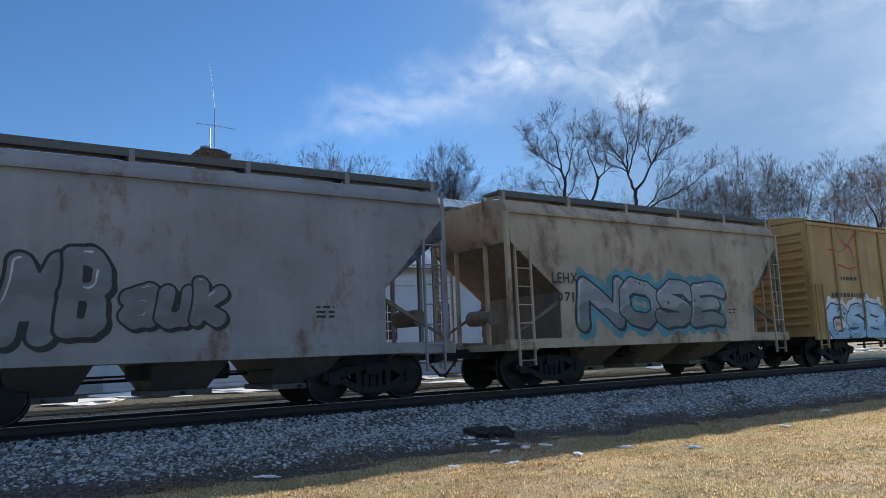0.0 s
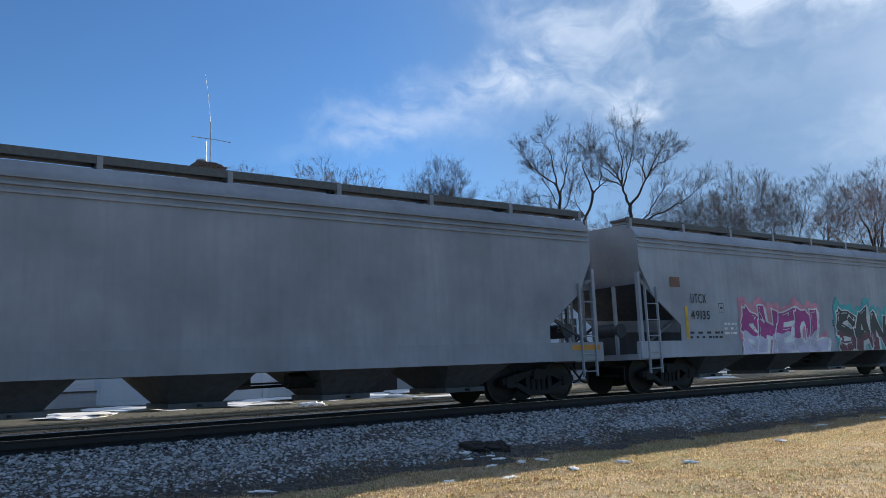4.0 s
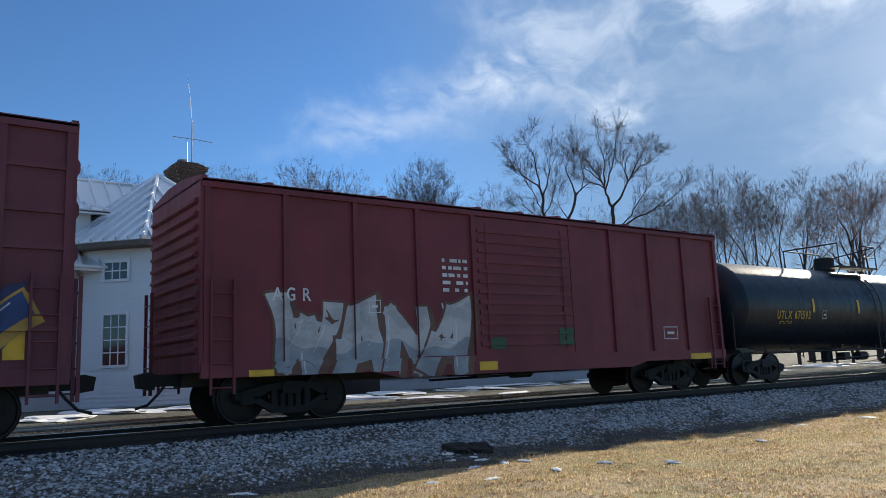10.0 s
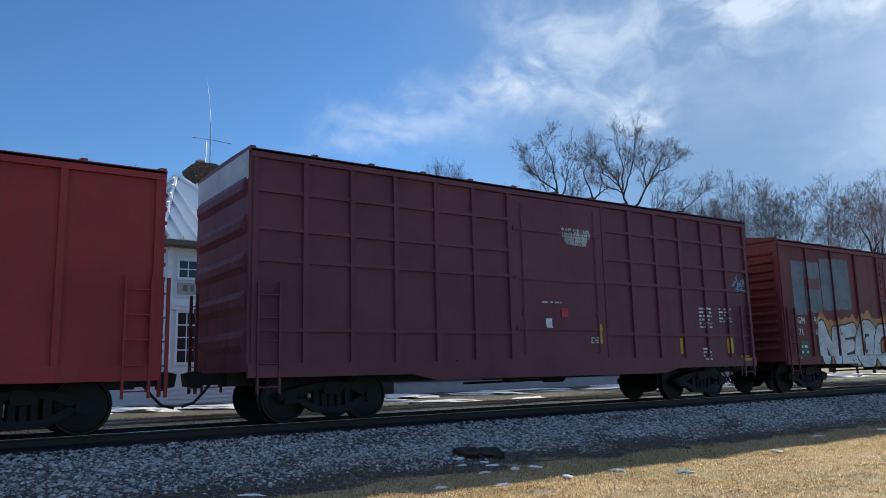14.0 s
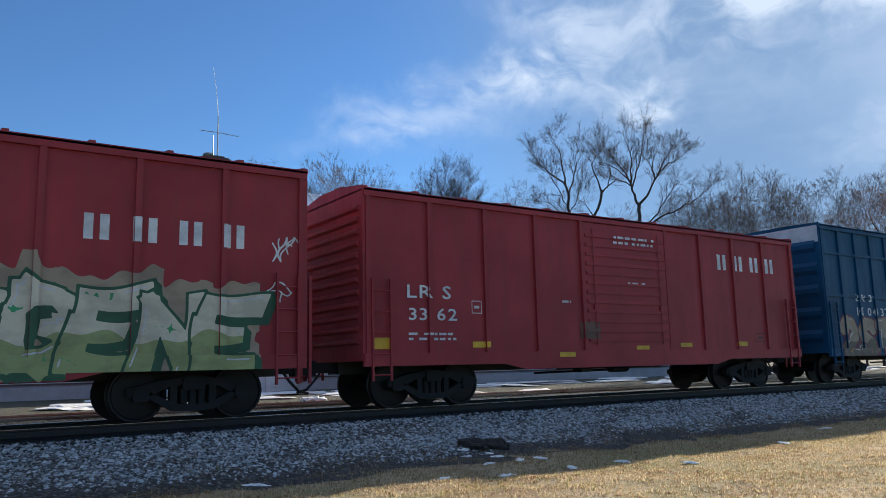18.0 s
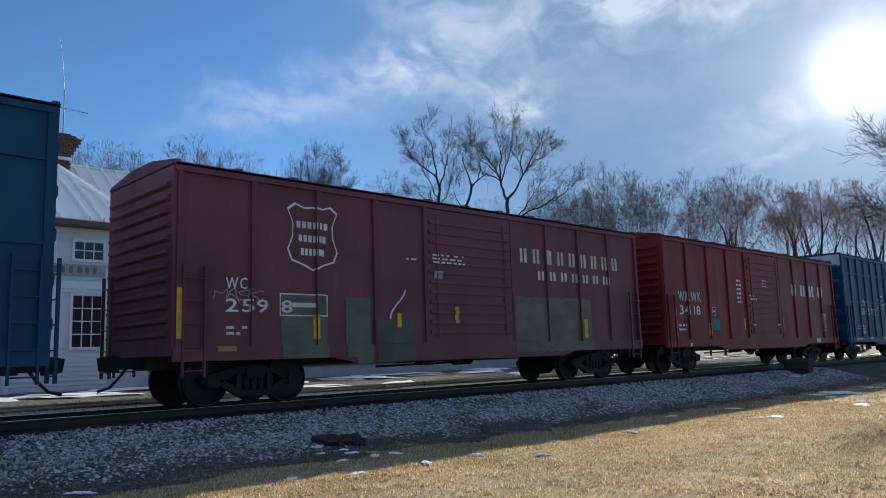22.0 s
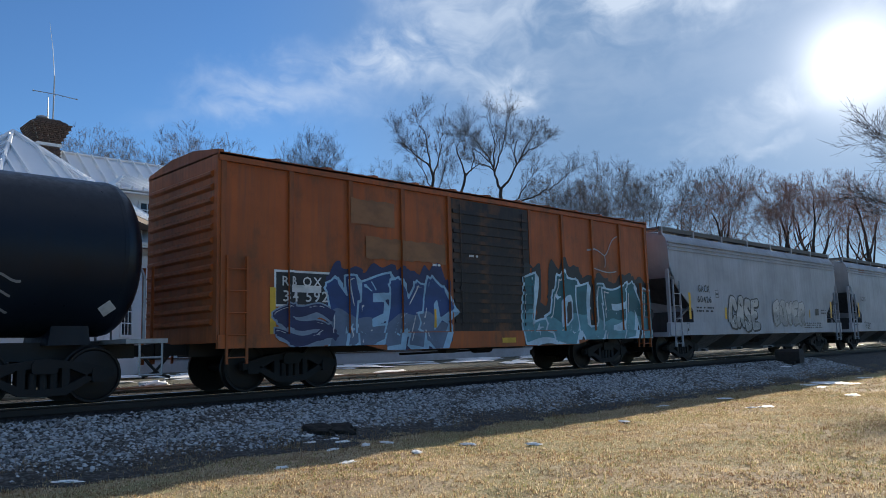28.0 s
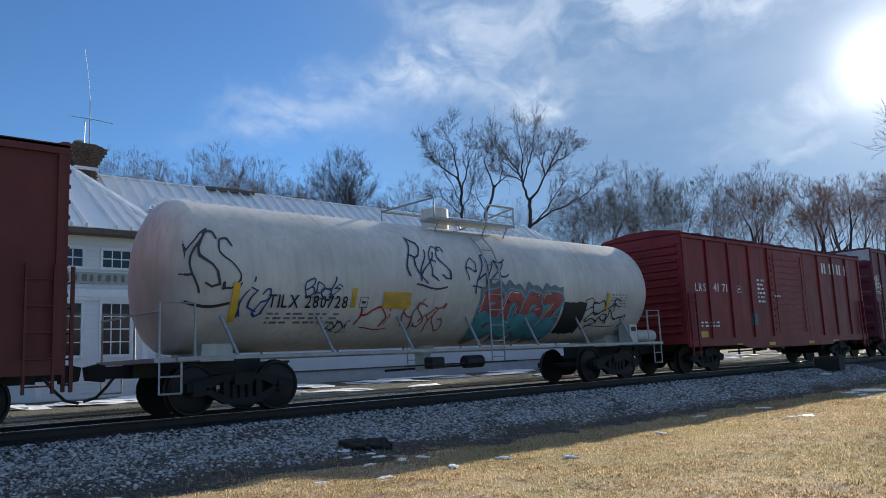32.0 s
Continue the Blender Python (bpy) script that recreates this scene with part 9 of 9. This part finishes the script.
marks(29, [
    ('T', 'WC', -6.65, -6.19, 2.22, 2.45, 'W'),
    ('T', '259 8', -6.65, -5.17, 1.78, 2.04, 'W'),
    ('H', '', -5.29, -4.03, 2.66, 4.07, 'W'),
    ('N', 'WISCONSIN', 1.9, 6.76, 3.13, 3.79, 'CREAM'),
    ('N', 'CENTRAL', 2.63, 6.23, 2.73, 3.15, 'CREAM'),
    ('P', '', -5.43, -4.32, 0.81, 2.16, 'MOSS'),
    ('P', '', -3.84, -3.15, 0.71, 2.17, 'MOSS'),
    ('P', '', -3.03, -1.91, 0.74, 1.69, 'MOSSD'),
    ('P', '', 1.61, 5.09, 0.86, 2.35, 'BROWNG'),
    ('O', '', -5.47, -4.31, 1.72, 2.18, 'W'),
    ('P', '', -7.64, -7.52, 1.28, 2.21, 'Y'),
    ('P', '', -4.67, -4.54, 1.26, 1.76, 'Y'),
    ('P', '', -2.4, -2.28, 1.5, 1.82, 'Y'),
    ('P', '', -0.61, -0.48, 1.6, 2.01, 'Y'),
    ('P', '', 4.71, 4.88, 1.22, 1.76, 'Y'),
    ('L', '1', -2.11, -1.76, 3.04, 3.14, 'W'),
    ('L', '3', -1.31, -0.25, 3.01, 3.28, 'W'),
    ('P', '', -1.27, -0.99, 2.67, 2.85, 'MID'),
])
marks(29, [
    ('L', '2', -6.62, -6.18, 1.32, 1.54, 'W'),
    ('S', 'MASK', -6.89, -5.88, 2.02, 2.22, 'MID'),
    ('S', 'L', -2.41, -1.89, 1.37, 2.21, 'W'),
    ('P', '', -6.82, -6.44, 1.04, 1.14, 'ORANGE'),
])
marks(30, [
    ('T', 'LR S', -5.85, -4.78, 2.7, 2.99, 'W'),
    ('T', '10 02 60', -5.83, -3.74, 2.24, 2.55, 'W'),
    ('O', '', -3.2, -2.93, 2.51, 2.78, 'W'),
    ('N', 'GATX', 3.71, 6.78, 3.5, 4.35, 'W'),
    ('G', 'DUMS', -5.8, -1.78, 0.72, 1.8, 'CHALKW', 'NAVY'),
    ('P', '', -7.1, -6.24, 0.93, 1.03, 'Y'),
    ('P', '', -5.87, -5.44, 1.25, 1.41, 'Y'),
    ('P', '', 0.25, 0.72, 1.02, 1.13, 'Y'),
    ('P', '', 2.89, 3.38, 1.02, 1.12, 'Y'),
    ('P', '', 4.55, 4.93, 1.01, 1.12, 'Y'),
    ('P', '', 6.18, 6.98, 0.99, 1.08, 'Y'),
    ('L', '7', -0.88, -0.04, 4.04, 4.74, 'W'),
    ('P', '', -2.48, -2.17, 2.45, 2.91, 'WH'),
    ('P', '', -2.02, -1.79, 2.85, 2.96, 'WH'),
    ('L', '4', -1.53, -1.15, 2.7, 3.01, 'W'),
    ('L', '3', 0.34, 0.97, 2.63, 2.84, 'W'),
    ('L', '2', -6.65, -5.48, 1.45, 1.67, 'W'),
    ('L', '4', 4.51, 5.87, 1.97, 2.41, 'W'),
])
marks(30, [
    ('P', '', -0.08, 0.09, 1.93, 2.12, 'WH'),
    ('O', '', -0.45, -0.3, 1.89, 2.05, 'W'),
    ('L', '1', 0.3, 0.9, 4.16, 4.24, 'W'),
])
marks(31, [
    ('T', 'NS 202344', -8.89, -6.95, 1.66, 1.97, 'W'),
    ('N', 'III', -9.13, -8.44, 2.28, 2.7, 'W'),
    ('N', 'NN', -8.07, -6.95, 2.29, 2.7, 'W'),
    ('P', '', -9.13, -8.7, 1.34, 1.56, 'Y'),
    ('P', '', -6.16, -5.76, 1.35, 1.46, 'Y'),
    ('P', '', -2.79, -2.39, 1.36, 1.47, 'Y'),
    ('P', '', -0.43, 0.03, 1.34, 1.46, 'Y'),
    ('P', '', 2.04, 2.46, 1.33, 1.46, 'Y'),
    ('L', '2', -8.06, -6.93, 1.34, 1.59, 'W'),
    ('P', '', -3.94, -3.68, 1.35, 1.49, 'WH'),
    ('L', '2', -1.54, -1.25, 1.32, 1.52, 'W'),
    ('S', 'ekmk', 6.69, 7.67, 1.64, 2.24, 'MOSSL'),
    ('P', '', 5.42, 5.88, 1.32, 1.44, 'Y'),
    ('T', 'GT22', 8.74, 9.05, 1.6, 1.71, 'W'),
    ('P', '', 8.59, 9.04, 1.34, 1.56, 'Y'),
    ('L', '4', 8.52, 9.05, 1.82, 2.2, 'W'),
    ('L', '6', 8.14, 8.21, 0.97, 1.47, 'W'),
])
marks(32, [
    ('T', 'OCPX', -7.23, -6.36, 2.47, 2.74, 'K'),
    ('T', '71206', -7.21, -6.36, 2.07, 2.32, 'K'),
    ('O', '', -5.41, -5.18, 2.23, 2.47, 'K'),
    ('P', '', -5.03, -4.91, 1.52, 1.9, 'Y'),
    ('P', '', -2.41, -2.27, 1.52, 1.92, 'Y'),
    ('P', '', 0.14, 0.27, 1.53, 1.84, 'Y'),
    ('P', '', -1.54, -0.84, 1.57, 1.86, 'Y'),
    ('P', '', 7.88, 8.02, 1.54, 1.87, 'Y'),
    ('S', 'ESP', 5.52, 6.66, 1.56, 2.0, 'GRY'),
    ('P', '', 7.07, 7.48, 1.83, 2.14, 'K'),
    ('L', '2', -7.25, -6.46, 1.64, 1.86, 'K'),
    ('L', '4', 5.29, 5.78, 1.83, 2.11, 'K'),
    ('C', '', -5.53, -5.42, 1.17, 1.28, 'Y'),
    ('C', '', -1.72, -1.58, 1.2, 1.31, 'Y'),
    ('L', '2', -1.47, -0.91, 1.62, 1.81, 'TAN'),
])
marks(34, [
    ('T', 'ACFX', -7.38, -6.59, 2.47, 2.71, 'K'),
    ('S', 'URN', -2.6, -0.03, 1.04, 2.31, 'K'),
    ('S', 'MK', 0.64, 2.61, 1.44, 2.46, 'GRY'),
    ('S', 'Trek', -7.11, -6.15, 1.11, 1.41, 'K'),
    ('P', '', -7.81, -7.64, 1.66, 2.38, 'Y'),
    ('P', '', -7.13, -6.15, 3.97, 4.2, 'RUST'),
    ('L', '1', -8.58, -8.03, 1.22, 1.33, 'K'),
])
marks(35, [
    ('T', 'GACX', -6.0, -5.15, 2.46, 2.72, 'K'),
    ('T', '60426', -6.11, -5.06, 2.08, 2.32, 'K'),
    ('O', '', -4.68, -4.43, 2.29, 2.55, 'K'),
    ('P', '', -6.72, -6.57, 1.49, 2.42, 'Y'),
    ('P', '', -4.0, -3.84, 1.51, 1.93, 'Y'),
    ('P', '', 6.85, 7.05, 1.59, 2.35, 'Y'),
    ('P', '', 4.23, 4.33, 1.57, 1.95, 'Y'),
    ('L', '2', -6.18, -4.9, 1.72, 1.96, 'K'),
    ('G', 'CASE', -3.7, -1.13, 1.11, 2.33, 'PALEF', 'K'),
    ('S', '9', -1.16, -0.71, 1.76, 2.27, 'K'),
    ('G', 'BOVER', 0.35, 3.61, 1.27, 2.29, 'PALEF', 'GRY'),
    ('P', '', 4.96, 5.35, 1.7, 2.0, 'K'),
    ('L', '3', 3.42, 5.52, 1.11, 1.39, 'K'),
    ('L', '2', 5.64, 6.25, 1.74, 1.99, 'K'),
    ('O', '', -7.05, -6.86, 0.9, 1.34, 'K'),
])
marks(36, [
    ('P', '', -6.44, -4.93, 1.68, 2.42, 'K'),
    ('O', '', -6.44, -4.93, 1.68, 2.42, 'W'),
    ('T', 'RB OX', -6.26, -5.3, 2.1, 2.3, 'W'),
    ('T', '34 592', -6.24, -5.14, 1.78, 2.01, 'W'),
    ('G', 'NEMC', -5.11, -1.6, 0.85, 2.39, 'DBLUE', 'ICEB', 'NAVY', 'SLATEB'),
    ('G', 'S', -6.41, -5.04, 0.89, 1.72, 'NAVY', 'STEELB'),
    ('G', 'LOUEN', 1.27, 7.59, 0.81, 2.55, 'DTEAL', 'ICE', 'K', 'TEALB2'),
    ('P', '', -6.54, -6.41, 1.13, 2.06, 'Y'),
    ('P', '', -4.21, -4.1, 1.27, 1.71, 'Y'),
    ('P', '', -2.12, -1.99, 1.24, 1.68, 'Y'),
    ('P', '', 0.27, 0.81, 0.84, 0.97, 'Y'),
    ('L', '1', -2.08, -1.75, 2.68, 2.8, 'W'),
    ('L', '1', -0.85, -0.52, 2.97, 3.09, 'W'),
    ('P', '', -4.56, -3.26, 3.52, 4.1, 'BROWNO'),
    ('P', '', -4.11, -1.64, 2.78, 3.27, 'BROWNO'),
    ('S', 'Y', 4.42, 5.95, 3.02, 3.81, 'MID'),
])
marks(37, [
    ('T', 'UTLX 648144', -4.51, -2.31, 2.16, 2.46, 'YI'),
    ('L', '3', -4.48, -2.96, 1.77, 2.12, 'YI'),
    ('S', 'ZOUGE', -4.29, -2.79, 1.44, 1.83, 'W'),
    ('S', 'IMS', -1.42, -0.72, 2.06, 2.5, 'W'),
    ('T', '#20.000', 1.01, 2.50, 2.15, 2.4, 'GREEN'),
    ('P', '', -5.43, -5.29, 2.14, 3.06, 'Y'),
    ('P', '', -2.15, -2.01, 2.35, 2.8, 'Y'),
    ('P', '', -0.84, -0.74, 2.36, 2.81, 'Y'),
    ('P', '', 1.54, 1.69, 2.37, 2.8, 'Y'),
    ('P', '', 3.64, 3.81, 2.36, 2.78, 'Y'),
    ('P', '', 2.48, 3.15, 2.33, 2.66, 'Y'),
    ('L', '2', -0.32, 1.79, 1.89, 2.1, 'MID'),
    ('S', 'RE', 3.18, 4.24, 1.64, 2.09, 'MID'),
    ('Q', '', 5.61, 5.93, 1.48, 1.76, 'WH'),
])
marks(38, [
    ('P', '', -8.15, -7.51, 2.44, 2.89, 'WH'),
    ('P', '', -7.25, -6.91, 2.46, 2.91, 'WH'),
    ('T', 'KC', -8.06, -7.58, 2.49, 2.82, 'K'),
    ('T', 'S', -7.19, -6.98, 2.52, 2.85, 'K'),
    ('T', '11 23 11', -7.92, -5.86, 2.1, 2.38, 'W'),
    ('O', '', -6.2, -5.93, 2.57, 2.85, 'W'),
    ('G', 'YIGUE', -7.39, -1.16, 0.79, 2.18, 'ICE', 'INK', 'STEELB', 'ICEB', 'BLUE'),
    ('G', 'MECRO', 2.7, 8.43, 0.75, 2.37, 'SKYB', 'ICE', 'MAUVE', 'STEELB', 'ICE'),
    ('P', '', -8.16, -8.04, 1.18, 2.14, 'Y'),
    ('P', '', -8.14, -7.49, 0.95, 1.15, 'Y'),
    ('P', '', -5.88, -5.76, 1.25, 1.63, 'Y'),
    ('P', '', -2.66, -2.52, 1.23, 1.69, 'Y'),
    ('P', '', 8.27, 8.52, 1.21, 2.06, 'Y'),
    ('T', 'CLOSE THIS DOOR', -1.46, -0.50, 4.36, 4.46, 'W'),
    ('T', 'BEFORE CLOSING', -1.43, -0.53, 4.23, 4.33, 'W'),
    ('T', 'MAIN DOOR', -1.27, -0.69, 4.10, 4.20, 'W'),
    ('T', 'CLOSE AND LOCK', 0.98, 1.87, 4.34, 4.44, 'W'),
    ('T', 'BOTH DOORS BEFORE', 0.88, 1.97, 4.22, 4.31, 'W'),
    ('T', 'MOVING CAR', 1.10, 1.75, 4.09, 4.19, 'W'),
    ('L', '2', -7.94, -6.71, 1.53, 1.78, 'W'),
    ('P', '', -0.2, 0.02, 2.56, 2.88, 'WH'),
    ('L', '3', 0.39, 0.68, 3.05, 3.33, 'W'),
])
marks(38, [
    ('P', '', -1.12, -0.92, 1.76, 2.11, 'WH'),
    ('L', '1', 0.91, 1.22, 2.67, 2.79, 'WH'),
    ('L', '2', 1.71, 2.33, 2.78, 2.97, 'W'),
])
marks(39, [
    ('T', 'A OK', -8.1, -7.22, 2.36, 2.62, 'W'),
    ('T', '11 01 07', -8.2, -6.39, 1.89, 2.15, 'W'),
    ('L', '2', -8.35, -7.18, 1.5, 1.78, 'W'),
    ('O', '', -5.96, -5.68, 2.16, 2.42, 'W'),
    ('S', 'GMOB', -9.19, -8.33, 3.43, 3.89, 'W'),
    ('S', 'WEEK', -9.14, -8.03, 3.09, 3.5, 'W'),
    ('S', 'WOASHE', -6.92, -5.17, 2.63, 3.2, 'MID'),
    ('G', 'ESMAN', -5.56, -1.91, 0.69, 2.03, 'STEELB', 'NAVY', 'TEALB2'),
    ('G', 'OSA', -7.69, -5.56, 0.81, 1.67, 'TEALB2', 'NAVY', 'ICE'),
    ('G', 'SUGR', 4.1, 8.29, 0.8, 2.02, 'CHALKW', 'INK', 'SKYB', 'STEEL', 'K'),
    ('P', '', -9.0, -8.88, 1.2, 2.09, 'Y'),
    ('P', '', -6.4, -6.28, 1.23, 1.69, 'Y'),
    ('P', '', -2.91, -2.81, 1.15, 1.66, 'Y'),
    ('P', '', -8.33, -7.91, 1.27, 1.43, 'Y'),
    ('T', 'CLOSE THIS DOOR', -1.68, -0.63, 4.19, 4.28, 'W'),
    ('T', 'BEFORE CLOSING', -1.65, -0.67, 4.07, 4.16, 'W'),
    ('T', 'MAIN DOOR', -1.47, -0.84, 3.95, 4.04, 'W'),
    ('T', 'CLOSE AND LOCK', 0.82, 1.72, 4.17, 4.27, 'W'),
    ('T', 'BOTH DOORS BEFORE', 0.72, 1.82, 4.04, 4.14, 'W'),
    ('T', 'MOVING CAR', 0.95, 1.59, 3.92, 4.01, 'W'),
    ('O', '', 0.23, 0.58, 3.28, 3.56, 'W'),
    ('P', '', -1.28, -1.16, 1.85, 2.17, 'WH'),
])
marks(39, [
    ('P', '', 1.13, 1.26, 1.82, 2.16, 'WH'),
    ('L', '2', 1.5, 2.09, 2.73, 2.9, 'W'),
    ('L', '3', 7.26, 8.09, 2.1, 2.46, 'W'),
    ('P', '', 8.14, 8.38, 1.43, 1.7, 'Y'),
])
marks(40, [
    ('T', 'LRS', -6.96, -6.27, 2.71, 2.99, 'W'),
    ('T', '41 71', -5.78, -4.82, 2.72, 3.01, 'W'),
    ('O', '', -4.07, -3.77, 2.74, 2.98, 'W'),
    ('N', 'GATX', 3.38, 6.57, 3.58, 4.33, 'W'),
    ('P', '', -6.81, -6.36, 1.17, 1.37, 'Y'),
    ('P', '', -4.59, -4.18, 0.82, 0.92, 'Y'),
    ('P', '', -2.16, -1.64, 0.82, 0.93, 'Y'),
    ('P', '', 1.3, 1.81, 0.81, 0.92, 'Y'),
    ('P', '', 3.7, 4.28, 0.81, 0.92, 'Y'),
    ('P', '', -8.06, -7.85, 1.39, 1.48, 'Y'),
    ('L', '6', -2.53, -1.94, 2.36, 3.31, 'WH'),
    ('L', '2', -6.77, -5.56, 1.49, 1.72, 'W'),
    ('P', '', -3.17, -2.73, 1.57, 2.0, 'DTEAL'),
    ('L', '1', -1.36, -0.76, 2.61, 2.71, 'W'),
])
marks(41, [
    ('T', 'TILX 280728', -5.72, -3.85, 1.99, 2.25, 'K'),
    ('S', 'VASS', -7.84, -6.4, 2.17, 3.32, 'INK'),
    ('S', 'liza', -6.39, -5.71, 1.83, 2.51, 'DBLUE'),
    ('S', 'Bods', -4.90, -4.04, 2.23, 2.57, 'DBLUE'),
    ('S', 'RVES', -2.1, -0.95, 2.6, 3.5, 'NAVY'),
    ('S', 'PAVE', -0.35, 1.05, 2.6, 3.3, 'NAVY'),
    ('G', 'BOGZ', 0.14, 3.17, 1.41, 2.49, 'REDF', 'TEALB', 'SLATE', 'TEALB2', 'WINE'),
    ('S', 'ni', -3.41, -2.52, 1.63, 2.08, 'RED'),
    ('S', 'HSAG', -2.2, -1.0, 1.59, 2.2, 'REDF'),
    ('P', '', 3.32, 4.31, 1.41, 2.24, 'K'),
    ('S', 'Dolf', 4.19, 5.93, 1.99, 2.39, 'K'),
    ('S', 'SAM', 4.41, 6.18, 1.63, 1.95, 'K'),
    ('P', '', -6.49, -6.35, 1.72, 2.45, 'Y'),
    ('P', '', -3.75, -3.64, 2.01, 2.42, 'Y'),
    ('P', '', 5.21, 5.33, 2.06, 2.54, 'Y'),
    ('P', '', -2.91, -2.15, 2.01, 2.36, 'Y'),
    ('L', '3', -2.85, -2.23, 2.07, 2.3, 'TAN'),
    ('O', '', -3.54, -3.33, 2.01, 2.24, 'K'),
])
marks(41, [
    ('L', '3', -5.69, -3.97, 1.67, 1.92, 'GRY'),
    ('L', '5', 5.29, 6.18, 2.11, 2.52, 'GRY'),
    ('S', 'dnf', -4.18, -3.60, 1.55, 1.78, 'INK'),
    ('Q', '', 7.49, 7.80, 1.21, 1.63, 'WH'),
])
marks(42, [
    ('P', '', 7.7, 7.82, 1.16, 2.14, 'Y'),
])
marks(19, [
    ('T', 'CLOSE AND LOCK', 0.13, 1.11, 4.17, 4.28, 'W'),
    ('T', 'DOOR BEFORE', 0.24, 1.01, 4.03, 4.14, 'W'),
    ('T', 'MOVING CAR', 0.27, 0.97, 3.90, 4.00, 'W'),
])


def motions():
    """The whole train rolls past, each car and load on its own keys, its wheelsets turning while it is near."""
    times = (0, 4, 8, 12, 16, 20, 24, 28, 32)
    place = dict(CARS)
    for car, s in CARS:
        walk(car, [(t, pose(train_x(t) - s, YC, 0)) for t in times])
    for ob, car, at in LOAD:
        walk(ob, [(t, pose(train_x(t) - place[car], YC, 0) @ at) for t in times])
    for axle, car, x in WHEELS:
        first = max(0, math.ceil((place[car] - 14 - x) / V0 * FPS))
        last = min(32 * FPS, math.floor((place[car] + 32 - x) / V0 * FPS))
        rows = []
        for f in range(first, last + 1):
            turn = math.degrees((train_x(f / FPS) - train_x(first / FPS)) / WHEEL_R)
            rows.append((f / FPS, pose(x, 0, WHEEL_R, 0, turn, 0)))
        if not rows or first > 0:
            rows.insert(0, (0, pose(x, 0, WHEEL_R)))
        if rows[-1][0] < 32:
            rows.append((32, rows[-1][1]))
        walk(axle, rows)


motions()
